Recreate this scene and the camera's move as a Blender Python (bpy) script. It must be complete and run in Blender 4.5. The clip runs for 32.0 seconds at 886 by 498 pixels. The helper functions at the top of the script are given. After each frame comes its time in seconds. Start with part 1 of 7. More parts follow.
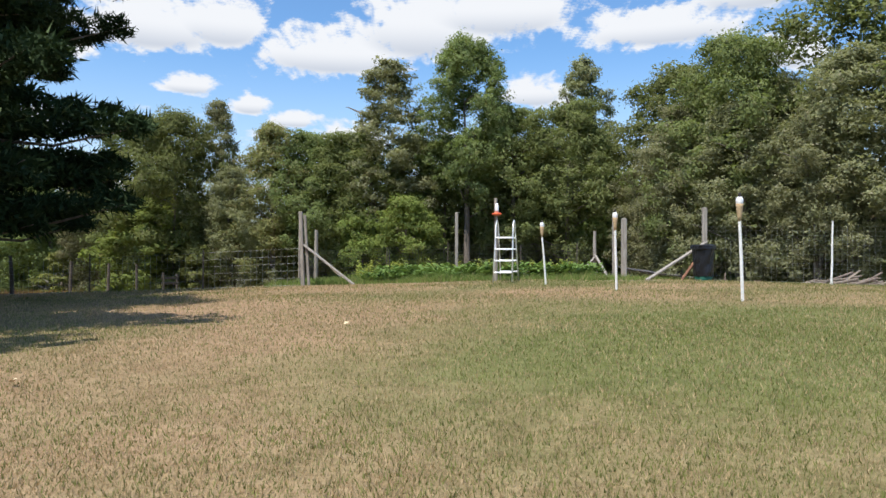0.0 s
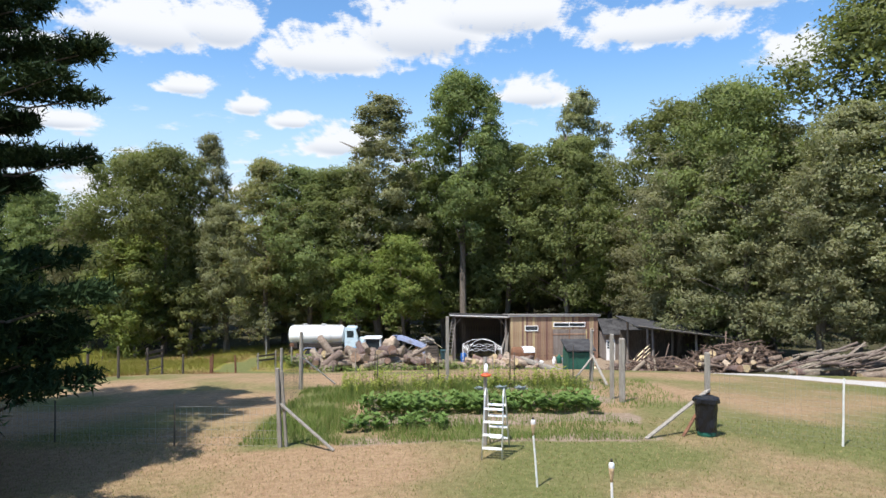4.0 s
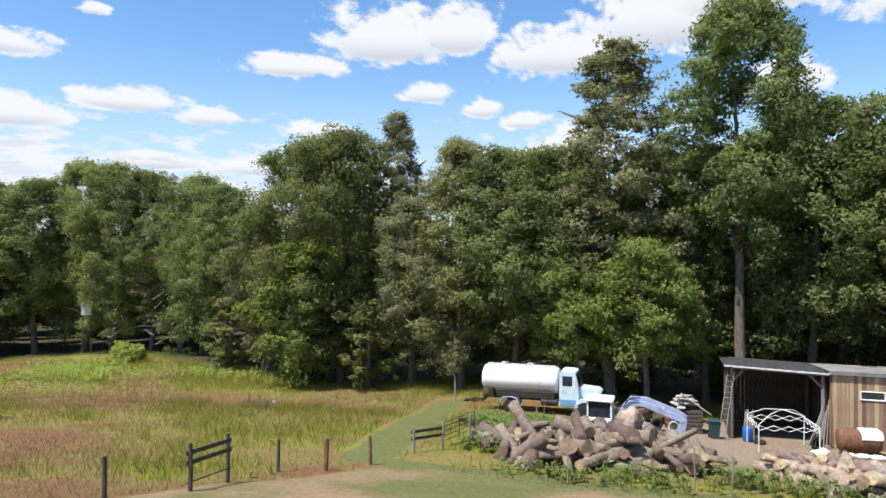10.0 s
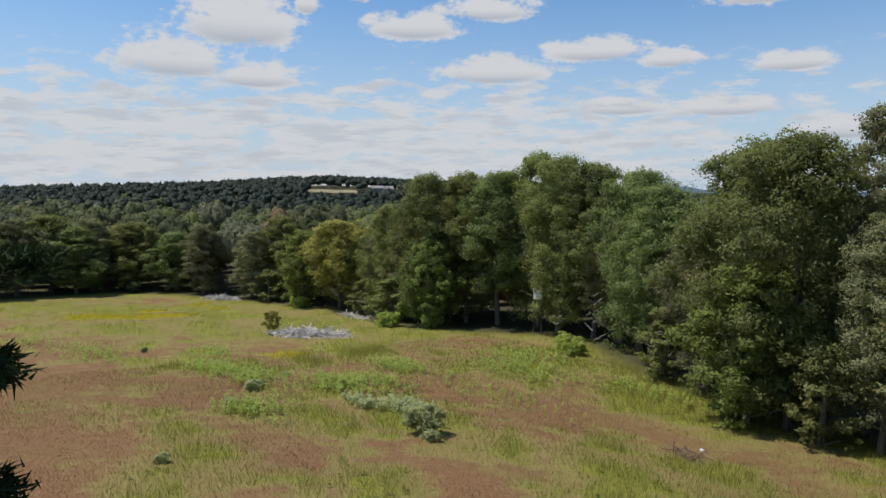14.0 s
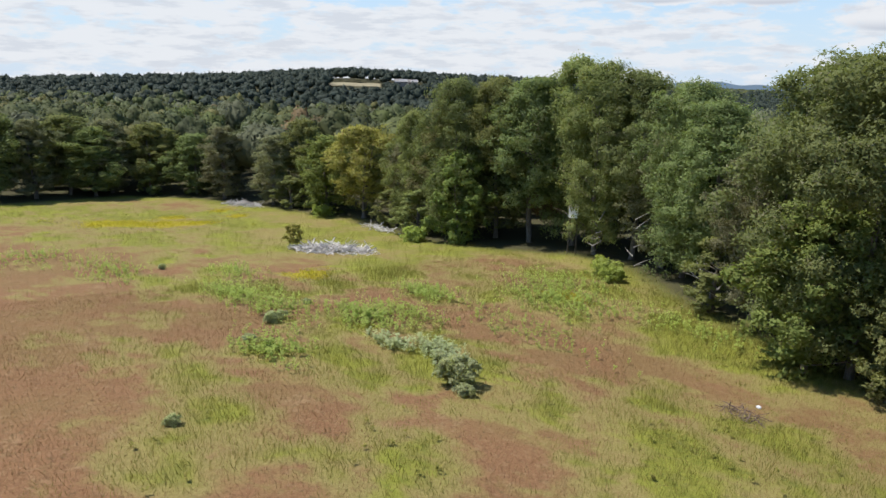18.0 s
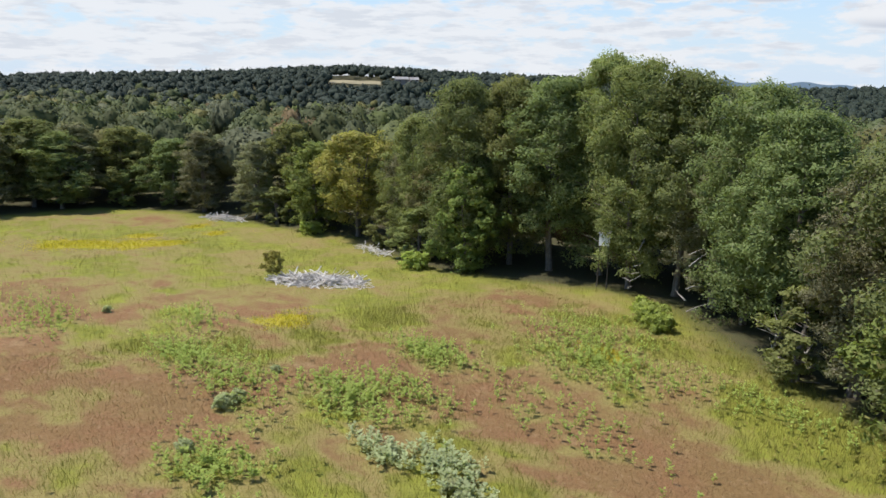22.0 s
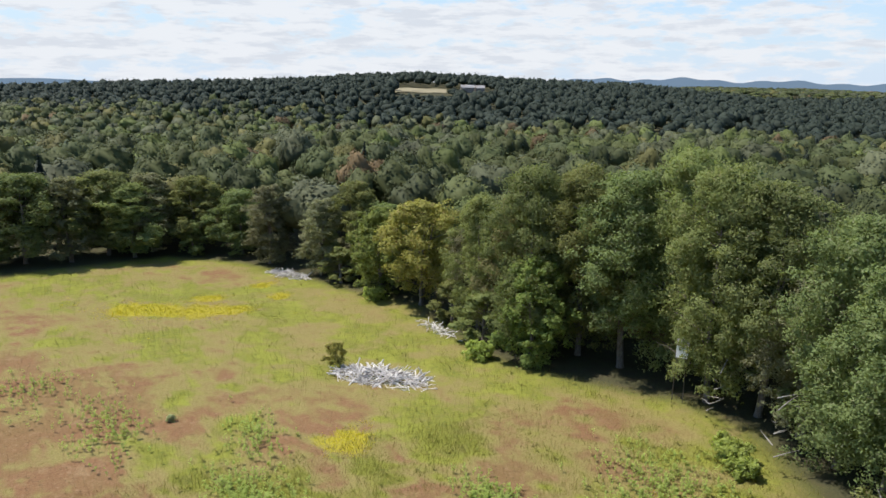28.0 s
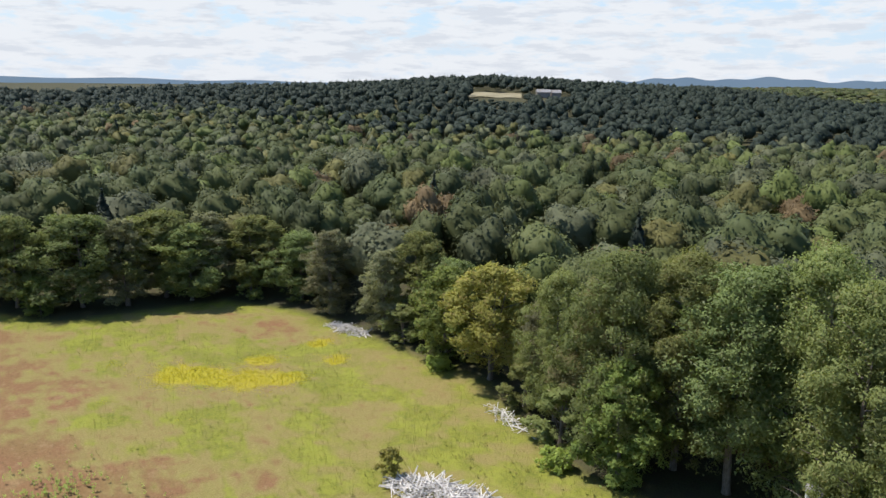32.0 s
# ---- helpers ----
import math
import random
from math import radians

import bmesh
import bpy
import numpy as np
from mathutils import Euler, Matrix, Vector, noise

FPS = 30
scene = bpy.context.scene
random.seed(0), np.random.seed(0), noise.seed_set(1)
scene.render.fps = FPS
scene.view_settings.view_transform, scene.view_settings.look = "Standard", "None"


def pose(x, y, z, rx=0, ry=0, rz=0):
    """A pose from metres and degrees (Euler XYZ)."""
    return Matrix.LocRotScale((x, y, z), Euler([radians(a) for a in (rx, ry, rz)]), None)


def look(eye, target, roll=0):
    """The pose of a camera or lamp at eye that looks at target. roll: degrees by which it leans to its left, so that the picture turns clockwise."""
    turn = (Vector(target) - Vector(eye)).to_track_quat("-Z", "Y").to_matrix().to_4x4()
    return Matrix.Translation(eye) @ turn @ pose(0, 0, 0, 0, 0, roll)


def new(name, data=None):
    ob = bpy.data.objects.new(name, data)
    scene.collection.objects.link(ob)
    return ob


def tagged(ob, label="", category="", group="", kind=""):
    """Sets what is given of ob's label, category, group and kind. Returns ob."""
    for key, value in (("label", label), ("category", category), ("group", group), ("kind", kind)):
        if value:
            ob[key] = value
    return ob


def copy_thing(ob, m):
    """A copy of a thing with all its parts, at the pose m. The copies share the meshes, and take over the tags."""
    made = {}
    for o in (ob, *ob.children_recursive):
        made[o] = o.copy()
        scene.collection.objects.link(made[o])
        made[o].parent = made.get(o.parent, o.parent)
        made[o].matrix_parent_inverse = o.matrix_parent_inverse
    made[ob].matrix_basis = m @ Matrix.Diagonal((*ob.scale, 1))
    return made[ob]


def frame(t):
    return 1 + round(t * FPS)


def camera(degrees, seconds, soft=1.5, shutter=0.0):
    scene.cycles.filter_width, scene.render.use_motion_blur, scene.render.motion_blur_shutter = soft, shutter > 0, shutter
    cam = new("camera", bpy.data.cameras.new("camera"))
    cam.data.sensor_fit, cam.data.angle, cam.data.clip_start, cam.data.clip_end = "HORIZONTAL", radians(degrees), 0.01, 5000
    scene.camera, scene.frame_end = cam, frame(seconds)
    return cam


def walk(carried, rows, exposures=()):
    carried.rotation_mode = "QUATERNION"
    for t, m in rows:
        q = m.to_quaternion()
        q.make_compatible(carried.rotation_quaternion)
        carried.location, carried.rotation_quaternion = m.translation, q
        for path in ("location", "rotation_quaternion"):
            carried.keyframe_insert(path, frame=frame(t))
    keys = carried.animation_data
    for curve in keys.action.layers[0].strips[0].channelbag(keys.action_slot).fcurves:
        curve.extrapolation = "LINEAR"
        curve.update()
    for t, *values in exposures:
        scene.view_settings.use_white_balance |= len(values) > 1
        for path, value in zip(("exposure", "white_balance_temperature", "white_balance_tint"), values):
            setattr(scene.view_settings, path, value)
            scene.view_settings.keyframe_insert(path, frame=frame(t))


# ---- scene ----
cam = camera(65.0, 32.0)
METRES, EYE, TILT, LEAN, TURN = 92.0, 0.7, 0.0, 0.0, 0.0
ROWS = [
    (0.0, 0.0, 0.0, 0.0, 0.0, 0.0, -0.0),
    (0.5, 0.0016, 0.0002, 0.0061, -0.02, -0.03, -0.06),
    (1.0, 0.003, -0.0004, 0.0114, -0.06, 0.01, -0.01),
    (1.5, 0.004, -0.0007, 0.0144, -0.07, 0.01, 0.03),
    (2.0, 0.0042, -0.0007, 0.0231, -0.09, 0.01, 0.08),
    (2.5, 0.0039, -0.001, 0.0326, -0.11, -0.0, 0.1),
    (4.5, 0.0041, 0.0257, 0.0496, -0.12, -0.01, 0.22),
    (5.0, 0.0043, 0.0405, 0.0494, -0.12, 0.01, 0.24),
    (5.5, 0.0041, 0.0572, 0.0497, 3.28, -0.08, 0.23),
    (6.0, 0.0045, 0.0755, 0.0499, 3.64, -0.1, 0.21),
    (6.5, 0.0044, 0.0952, 0.0502, 5.3, -0.14, 0.25),
    (7.0, 0.0038, 0.1168, 0.0499, 10.33, -0.12, 0.19),
    (7.5, 0.0014, 0.138, 0.0513, 17.3, -0.2, 0.21),
    (8.0, 0.0003, 0.1611, 0.0509, 18.76, -0.16, 0.08),
    (8.5, -0.0027, 0.1847, 0.0502, 18.76, -0.1, 0.0),
    (9.0, -0.0067, 0.2087, 0.0501, 18.75, -0.1, -0.03),
    (9.5, -0.0117, 0.2328, 0.05, 18.75, -0.06, -0.1),
    (10.0, -0.0176, 0.2571, 0.057, 18.72, -0.08, -0.12),
    (10.5, -0.0238, 0.2813, 0.0672, 18.72, -0.11, -0.14),
    (11.0, -0.0303, 0.3002, 0.0786, 20.38, -0.17, -0.0),
    (11.5, -0.0308, 0.3093, 0.089, 29.45, -0.24, 0.16),
    (12.0, -0.0306, 0.3115, 0.0976, 36.9, -0.16, 0.08),
    (12.5, -0.0298, 0.312, 0.1066, 42.3, -0.11, -0.04),
    (13.0, -0.0284, 0.3098, 0.116, 45.23, -0.14, -0.08),
    (13.5, -0.0273, 0.3082, 0.1244, 47.69, -0.15, -0.13),
    (14.0, -0.0266, 0.3034, 0.132, 55.12, -4.88, -0.36),
    (14.5, -0.0265, 0.3028, 0.1406, 64.33, -11.79, -0.55),
    (15.0, -0.0263, 0.3029, 0.1501, 66.6, -13.64, -0.67),
    (15.5, -0.0292, 0.3073, 0.155, 61.64, -13.56, -0.79),
    (17.5, -0.0717, 0.3248, 0.1548, 57.13, -13.48, -0.91),
    (18.0, -0.0868, 0.3327, 0.1546, 57.14, -13.52, -0.92),
    (18.5, -0.1034, 0.3418, 0.1546, 57.13, -13.57, -0.92),
    (19.0, -0.1214, 0.3523, 0.1545, 57.14, -13.6, -0.92),
    (19.5, -0.1397, 0.3628, 0.1548, 57.15, -13.63, -0.92),
    (20.0, -0.159, 0.3741, 0.1547, 57.15, -13.65, -0.92),
    (20.5, -0.1787, 0.3858, 0.155, 57.16, -13.66, -0.9),
    (21.0, -0.1982, 0.3979, 0.1553, 57.18, -13.67, -0.92),
    (21.5, -0.2184, 0.4101, 0.1556, 57.19, -13.69, -0.93),
    (22.0, -0.2392, 0.423, 0.1596, 57.21, -13.73, -0.94),
    (22.5, -0.2588, 0.4343, 0.1695, 57.22, -13.72, -0.94),
    (23.0, -0.267, 0.4391, 0.1794, 57.24, -13.72, -0.93),
    (23.5, -0.269, 0.4403, 0.1892, 57.26, -13.73, -0.92),
    (24.0, -0.2694, 0.4404, 0.1992, 57.27, -13.72, -0.94),
    (24.5, -0.2679, 0.4385, 0.2091, 57.28, -13.72, -0.95),
    (25.0, -0.2662, 0.4357, 0.2189, 58.32, -13.72, -0.95),
    (25.5, -0.2656, 0.4348, 0.2291, 60.05, -13.75, -0.92),
    (26.0, -0.266, 0.4341, 0.239, 61.33, -13.78, -0.93),
    (26.5, -0.2691, 0.4347, 0.2491, 61.99, -13.82, -0.95),
    (28.5, -0.309, 0.4536, 0.2882, 62.47, -13.9, -0.98),
    (29.0, -0.3239, 0.4604, 0.2979, 62.47, -13.91, -1.01),
    (29.5, -0.3404, 0.4683, 0.3079, 62.48, -13.94, -1.02),
    (30.0, -0.358, 0.4764, 0.318, 62.49, -13.95, -1.02),
    (30.5, -0.3767, 0.4842, 0.3281, 63.42, -13.98, -1.03),
    (31.0, -0.396, 0.4928, 0.3382, 65.36, -14.04, -1.02),
    (31.5, -0.4158, 0.5019, 0.3482, 67.52, -14.12, -0.98),
    (32.0, -0.4362, 0.5116, 0.358, 68.43, -14.15, -0.96),
]
walk(cam, [(t, pose(0, 0, EYE, TILT, LEAN, TURN) @ pose(METRES * x, METRES * y, METRES * z, 90 + pitch, roll, yaw)) for t, x, y, z, yaw, pitch, roll in ROWS],
     exposures=[(0.0, 0.45), (5.0, 0.54), (10.0, 0.50), (12.5, -0.02), (13.6, -0.12), (15.0, 0.10), (17.5, 0.32), (32.0, 0.38)])

# ---- world and sun ----
SUN_ELEV = 62.0
sun = new("sun", bpy.data.lights.new("sun", "SUN"))
sun.data.energy, sun.data.angle, sun.data.color = 5.0, radians(0.53), (1.0, 0.965, 0.935)
sun.matrix_basis = look((0, 0, 0), (0.63 * math.cos(radians(SUN_ELEV)), 0.777 * math.cos(radians(SUN_ELEV)), -math.sin(radians(SUN_ELEV))))

world = bpy.data.worlds.new("sky")
scene.world = world
world.use_nodes = True


class Nodes:
    """Small helper to write node trees as nested calls."""

    def __init__(self, tree):
        self.tree = tree
        tree.nodes.clear()

    def node(self, kind, inputs=None, **props):
        n = self.tree.nodes.new(kind)
        for k, v in props.items():
            setattr(n, k, v)
        for k, v in (inputs or {}).items():
            self.put(n.inputs[k], v)
        return n

    def put(self, socket, v):
        if isinstance(v, bpy.types.NodeSocket):
            self.tree.links.new(v, socket)
        elif socket.type == "RGBA" and not hasattr(v, "__len__"):
            socket.default_value = (v, v, v, 1)
        elif socket.type == "RGBA" and len(v) == 3:
            socket.default_value = (*v, 1)
        else:
            socket.default_value = v

    def math(self, op, a, b=0.0, c=0.0, clamp=False):
        n = self.node("ShaderNodeMath", {0: a, 1: b, 2: c}, operation=op, use_clamp=clamp)
        return n.outputs[0]

    def ramp(self, v, lo, hi, a=0.0, b=1.0):
        n = self.node("ShaderNodeMapRange", {0: v, 1: lo, 2: hi, 3: a, 4: b}, interpolation_type="SMOOTHSTEP")
        return n.outputs[0]

    def mix(self, f, a, b, mode="MIX"):
        n = self.node("ShaderNodeMix", data_type="RGBA", blend_type=mode)
        self.put(n.inputs[0], f)
        self.put(n.inputs[6], a)
        self.put(n.inputs[7], b)
        return n.outputs[2]

    def noise(self, vec, scale, detail=4.0, rough=0.55, out=0):
        n = self.node("ShaderNodeTexNoise", {"Scale": scale, "Detail": detail, "Roughness": rough})
        if vec is not None:
            self.put(n.inputs["Vector"], vec)
        return n.outputs[out]


# clouds: azimuth to the left of +y, elevation, half width, half height, all in degrees
CLOUDS = [(23, 16.5, 6.2, 2.7), (17.5, 17, 3.6, 2.4), (1.5, 17.5, 6.2, 3.6), (9, 15.3, 7.0, 2.2), (-5, 18.6, 6.5, 2.6), (-17.5, 16.8, 7, 1.9), (-24, 18.8, 5, 2.2),
          (20, 12.4, 2.4, 0.9), (15.5, 11.2, 1.7, 1.0), (12.0, 10.2, 2.2, 0.8), (-7.5, 12.4, 3.2, 1.5), (8, 8.5, 4, 1.5), (31, 14.2, 4.5, 1.1), (29, 9.3, 3.4, 0.9),
          (43, 10.8, 4.6, 1.1), (37.5, 10, 2.5, 0.9), (51.5, 14, 4.2, 1.1), (57.5, 12.7, 4.2, 1.3), (40.5, 20.5, 4.5, 2.3), (51, 9.3, 5.0, 1.3), (33, 6.3, 4.5, 1.0), (41, 6.5, 4.0, 0.9),
          (71, 12.5, 5.0, 2.6), (76, 9.5, 5.0, 1.8), (70, 8.6, 4, 1.2), (62, 15.0, 1.4, 0.7), (66, 14.2, 1.2, 1.1), (45.5, 17, 1.3, 0.5), (25.5, 4.5, 3.5, 1.2), (-27, 14, 3, 1.5), (34, 20.5, 3, 1.2)]


def build_sky():
    k = Nodes(world.node_tree)
    sky = k.node("ShaderNodeTexSky", sky_type="NISHITA", sun_disc=False, sun_elevation=radians(SUN_ELEV), sun_rotation=radians(219), altitude=300,
                 air_density=1.0, dust_density=0.6, ozone_density=2.5)
    pos = k.node("ShaderNodeTexCoord").outputs["Generated"]
    xyz = k.node("ShaderNodeSeparateXYZ", {0: pos})
    x, y, z = xyz.outputs
    az = k.math("MULTIPLY", k.math("ARCTAN2", k.math("MULTIPLY", x, -1.0), y), 57.2958)
    el = k.math("MULTIPLY", k.math("ARCSINE", z), 57.2958)
    plane = k.node("ShaderNodeCombineXYZ", {0: k.math("MULTIPLY", az, 0.1), 1: k.math("MULTIPLY", el, 0.17), 2: 0.0}).outputs[0]
    n1 = k.noise(plane, 4.2, 7.0, 0.6)
    n2 = k.noise(plane, 17.0, 5.0, 0.65)
    field = None
    under = None
    for a, e, w, h in CLOUDS:
        dx = k.math("DIVIDE", k.math("SUBTRACT", az, a), w * 1.10)
        dy = k.math("DIVIDE", k.math("SUBTRACT", el, e), h * 1.25)
        dy2 = k.math("MULTIPLY", dy, k.ramp(dy, -0.5, 0.1, 1.5, 1.0))
        v = k.math("SUBTRACT", 1.0, k.math("SQRT", k.math("ADD", k.math("MULTIPLY", dx, dx), k.math("MULTIPLY", dy2, dy2))))
        field = v if field is None else k.math("SMOOTH_MAX", field, v, 0.05)
        shade = k.math("MULTIPLY", k.ramp(dy, 0.15, -0.6), k.ramp(v, 0.12, 0.5))
        under = shade if under is None else k.math("MAXIMUM", under, shade)
    body = k.math("ADD", field, k.math("MULTIPLY", k.math("SUBTRACT", n1, 0.5), 1.9))
    body = k.math("ADD", body, k.math("MULTIPLY", k.math("SUBTRACT", n2, 0.5), 0.5))
    heap = k.ramp(body, 0.0, 0.42)
    # low streaked layer towards the horizon, seen on the open side
    low = k.node("ShaderNodeCombineXYZ", {0: k.math("MULTIPLY", az, 0.12), 1: k.math("MULTIPLY", el, 0.40), 2: 3.0}).outputs[0]
    n3 = k.noise(low, 2.3, 7.0, 0.6)
    n4 = k.noise(k.node("ShaderNodeCombineXYZ", {0: k.math("MULTIPLY", az, 0.075), 1: k.math("MULTIPLY_ADD", el, 0.42, 0.14), 2: 5.0}).outputs[0], 2.6, 6.0, 0.62)
    band = k.math("MULTIPLY", k.ramp(el, 12.0, 4.5), k.ramp(az, 20.0, 55.0, 0.45, 1.0))
    layer = k.math("MULTIPLY", k.ramp(k.math("ADD", n3, k.math("MULTIPLY", band, 0.26)), 0.60, 0.76), k.ramp(el, 13.0, 8.0))
    # scattered heaps in the rest of the sky
    wide = k.noise(k.node("ShaderNodeVectorMath", {0: pos, 1: (3.0, 3.0, 6.0)}, operation="MULTIPLY").outputs[0], 1.6, 6.0, 0.55)
    rest = k.math("MULTIPLY", k.ramp(wide, 0.55, 0.66), k.ramp(el, 20.0, 30.0))
    amount = k.math("MAXIMUM", k.math("MAXIMUM", heap, k.math("MULTIPLY", layer, 0.92)), rest)
    grey = k.math("MAXIMUM", k.math("MULTIPLY", under, 0.95), k.math("MULTIPLY", k.ramp(n4, 0.46, 0.60), k.math("MULTIPLY", layer, 0.42)))
    white = k.mix(grey, (8.8, 9.05, 9.5), (5.2, 5.8, 6.9))
    blue = k.mix(k.ramp(el, -2.0, 17.0), (6.9, 8.1, 9.6), k.mix(1.0, sky.outputs[0], (1.28, 1.68, 1.94), "MULTIPLY"))
    col = k.mix(amount, blue, white)
    bg = k.node("ShaderNodeBackground", {"Color": col, "Strength": 0.075})
    out = k.node("ShaderNodeOutputWorld")
    k.tree.links.new(bg.outputs[0], out.inputs[0])


build_sky()

# ---- materials ----


def surface(name, a, b, scale=4.0, rough=0.8, bump=0.3, metal=0.0, island=0.0, obj=0.0, stretch=(1, 1, 1), fine=None, dirt=None, spec=0.35):
    """Two tones mixed by coarse and fine noise, optional variation by island and by object, and a bump."""
    m = bpy.data.materials.new(name)
    m.use_nodes = True
    k = Nodes(m.node_tree)
    co = k.node("ShaderNodeTexCoord").outputs["Object"]
    vec = k.node("ShaderNodeVectorMath", {0: co, 1: stretch}, operation="MULTIPLY").outputs[0]
    f1 = k.noise(vec, scale, 5.0, 0.6)
    f2 = k.noise(vec, fine or scale * 9, 3.0, 0.6)
    f = k.math("ADD", k.math("MULTIPLY", f1, 0.65), k.math("MULTIPLY", f2, 0.35))
    col = k.mix(k.ramp(f, 0.36, 0.64), a, b)
    if dirt:
        col = k.mix(k.ramp(k.noise(co, scale * 0.37, 6.0, 0.65), 0.52, 0.68, 0.0, 0.85), col, dirt)
    if island:
        r = k.node("ShaderNodeNewGeometry").outputs["Random Per Island"]
        col = k.mix(1.0, col, k.node("ShaderNodeCombineColor", {0: k.math("MULTIPLY_ADD", r, island, 1 - island / 2), 1: k.math("MULTIPLY_ADD", r, island, 1 - island / 2), 2: k.math("MULTIPLY_ADD", r, island, 1 - island / 2)}).outputs[0], "MULTIPLY")
    if obj:
        r = k.node("ShaderNodeObjectInfo").outputs["Random"]
        col = k.node("ShaderNodeHueSaturation", {"Value": k.math("MULTIPLY_ADD", r, obj, 1 - obj / 2), "Hue": k.math("MULTIPLY_ADD", r, obj * 0.08, 0.5 - obj * 0.04), "Color": col}).outputs[0]
    bs = k.node("ShaderNodeBsdfPrincipled", {"Base Color": col, "Roughness": rough, "Metallic": metal, "Specular IOR Level": spec})
    if bump:
        bm = k.node("ShaderNodeBump", {"Strength": bump, "Distance": 0.03, "Height": f})
        k.tree.links.new(bm.outputs[0], bs.inputs["Normal"])
    out = k.node("ShaderNodeOutputMaterial")
    k.tree.links.new(bs.outputs[0], out.inputs[0])
    return m


def foliage(name, a, b, through_light=0.40, obj=0.32, odd=None, odd_share=0.06, rough=0.8):
    """Leaves: tone varies from leaf to leaf and from plant to plant, and light comes through them."""
    m = bpy.data.materials.new(name)
    m.use_nodes = True
    k = Nodes(m.node_tree)
    r = k.node("ShaderNodeNewGeometry").outputs["Random Per Island"]
    co = k.node("ShaderNodeTexCoord").outputs["Object"]
    col = k.mix(k.math("MULTIPLY_ADD", r, 0.6, 0.2), a, b)
    col = k.mix(k.ramp(k.noise(co, 0.55, 3.0), 0.38, 0.62, 0.0, 0.8), col, tuple(0.5 * (p + q) * 0.84 for p, q in zip(a, b)))
    if odd:
        r2 = k.math("FRACT", k.math("MULTIPLY", r, 97.3))
        col = k.mix(k.math("LESS_THAN", r2, odd_share), col, odd)
    q = k.node("ShaderNodeObjectInfo").outputs["Random"]
    col = k.node("ShaderNodeHueSaturation", {"Value": k.math("MULTIPLY_ADD", q, obj, 1 - obj / 2), "Hue": k.math("MULTIPLY_ADD", q, obj * 0.10, 0.5 - obj * 0.05), "Color": col}).outputs[0]
    bs = k.node("ShaderNodeBsdfPrincipled", {"Base Color": col, "Roughness": rough, "Specular IOR Level": 0.12})
    tr = k.node("ShaderNodeBsdfTranslucent", {"Color": k.mix(1.0, col, (1.15, 1.2, 0.75), "MULTIPLY")})
    mx = k.node("ShaderNodeMixShader", {0: through_light})
    k.tree.links.new(bs.outputs[0], mx.inputs[1])
    k.tree.links.new(tr.outputs[0], mx.inputs[2])
    out = k.node("ShaderNodeOutputMaterial")
    k.tree.links.new(mx.outputs[0], out.inputs[0])
    return m


M_BARK = surface("bark", (0.10, 0.08, 0.06), (0.20, 0.17, 0.14), 3.0, 0.95, 0.8, stretch=(3, 3, 0.6))
M_PALE_BARK = surface("pale_bark", (0.30, 0.28, 0.25), (0.45, 0.43, 0.40), 3.0, 0.9, 0.5, stretch=(2, 2, 0.8))
M_LEAF = [foliage("leaf_mid", (0.136, 0.169, 0.057), (0.224, 0.251, 0.098), odd=(0.222, 0.221, 0.116)),
          foliage("leaf_dark", (0.164, 0.187, 0.064), (0.263, 0.282, 0.100), odd=(0.287, 0.265, 0.122)),
          foliage("leaf_grey", (0.173, 0.179, 0.091), (0.279, 0.269, 0.146), odd=(0.292, 0.266, 0.174)),
          foliage("leaf_bright", (0.152, 0.206, 0.051), (0.253, 0.299, 0.088), odd=(0.242, 0.236, 0.078)),
          foliage("leaf_yellow", (0.267, 0.263, 0.071), (0.386, 0.343, 0.098), odd=(0.333, 0.246, 0.104)),
          foliage("leaf_rust", (0.167, 0.174, 0.073), (0.260, 0.244, 0.108), odd=(0.242, 0.176, 0.092), odd_share=0.14)]
M_NEEDLE = foliage("needles", (0.018, 0.034, 0.013), (0.036, 0.058, 0.020), 0.10, odd=(0.09, 0.12, 0.05), odd_share=0.05)
M_WOOD_GREY = surface("weathered_wood", (0.20, 0.175, 0.145), (0.34, 0.31, 0.265), 5.0, 0.9, 0.5, island=0.2, stretch=(3, 3, 0.4))
M_POST_AND_SHADE = surface("dark_post_and_shade_wood", (0.055, 0.045, 0.035), (0.12, 0.10, 0.08), 5.0, 0.95, 0.6, stretch=(3, 3, 0.5))
M_BOARD = surface("barn_board", (0.24, 0.150, 0.092), (0.39, 0.270, 0.175), 1.6, 0.85, 0.4, obj=0.95, stretch=(4, 4, 0.35), dirt=(0.22, 0.15, 0.10))
M_BOARD_GREY = surface("grey_board", (0.17, 0.145, 0.125), (0.27, 0.235, 0.205), 1.6, 0.9, 0.4, obj=0.3, stretch=(4, 4, 0.35))
M_ROOF_METAL = surface("roof_metal", (0.24, 0.225, 0.21), (0.36, 0.34, 0.32), 1.0, 0.6, 0.15, metal=0.3, dirt=(0.22, 0.16, 0.12))
M_ROOF_DARK = surface("dark_roofing", (0.040, 0.039, 0.040), (0.080, 0.078, 0.078), 2.0, 0.97, 0.4, spec=0.05)
M_WHITE = surface("white_paint", (0.80, 0.80, 0.79), (0.86, 0.86, 0.85), 2.0, 0.5, 0.05, dirt=(0.66, 0.65, 0.62))
M_ALU = surface("aluminium", (0.62, 0.62, 0.60), (0.74, 0.74, 0.72), 4.0, 0.4, 0.05, metal=0.6)
M_BLACK_PLASTIC = surface("black_plastic", (0.006, 0.006, 0.008), (0.014, 0.014, 0.017), 5.0, 0.28, 1.0, spec=0.4)
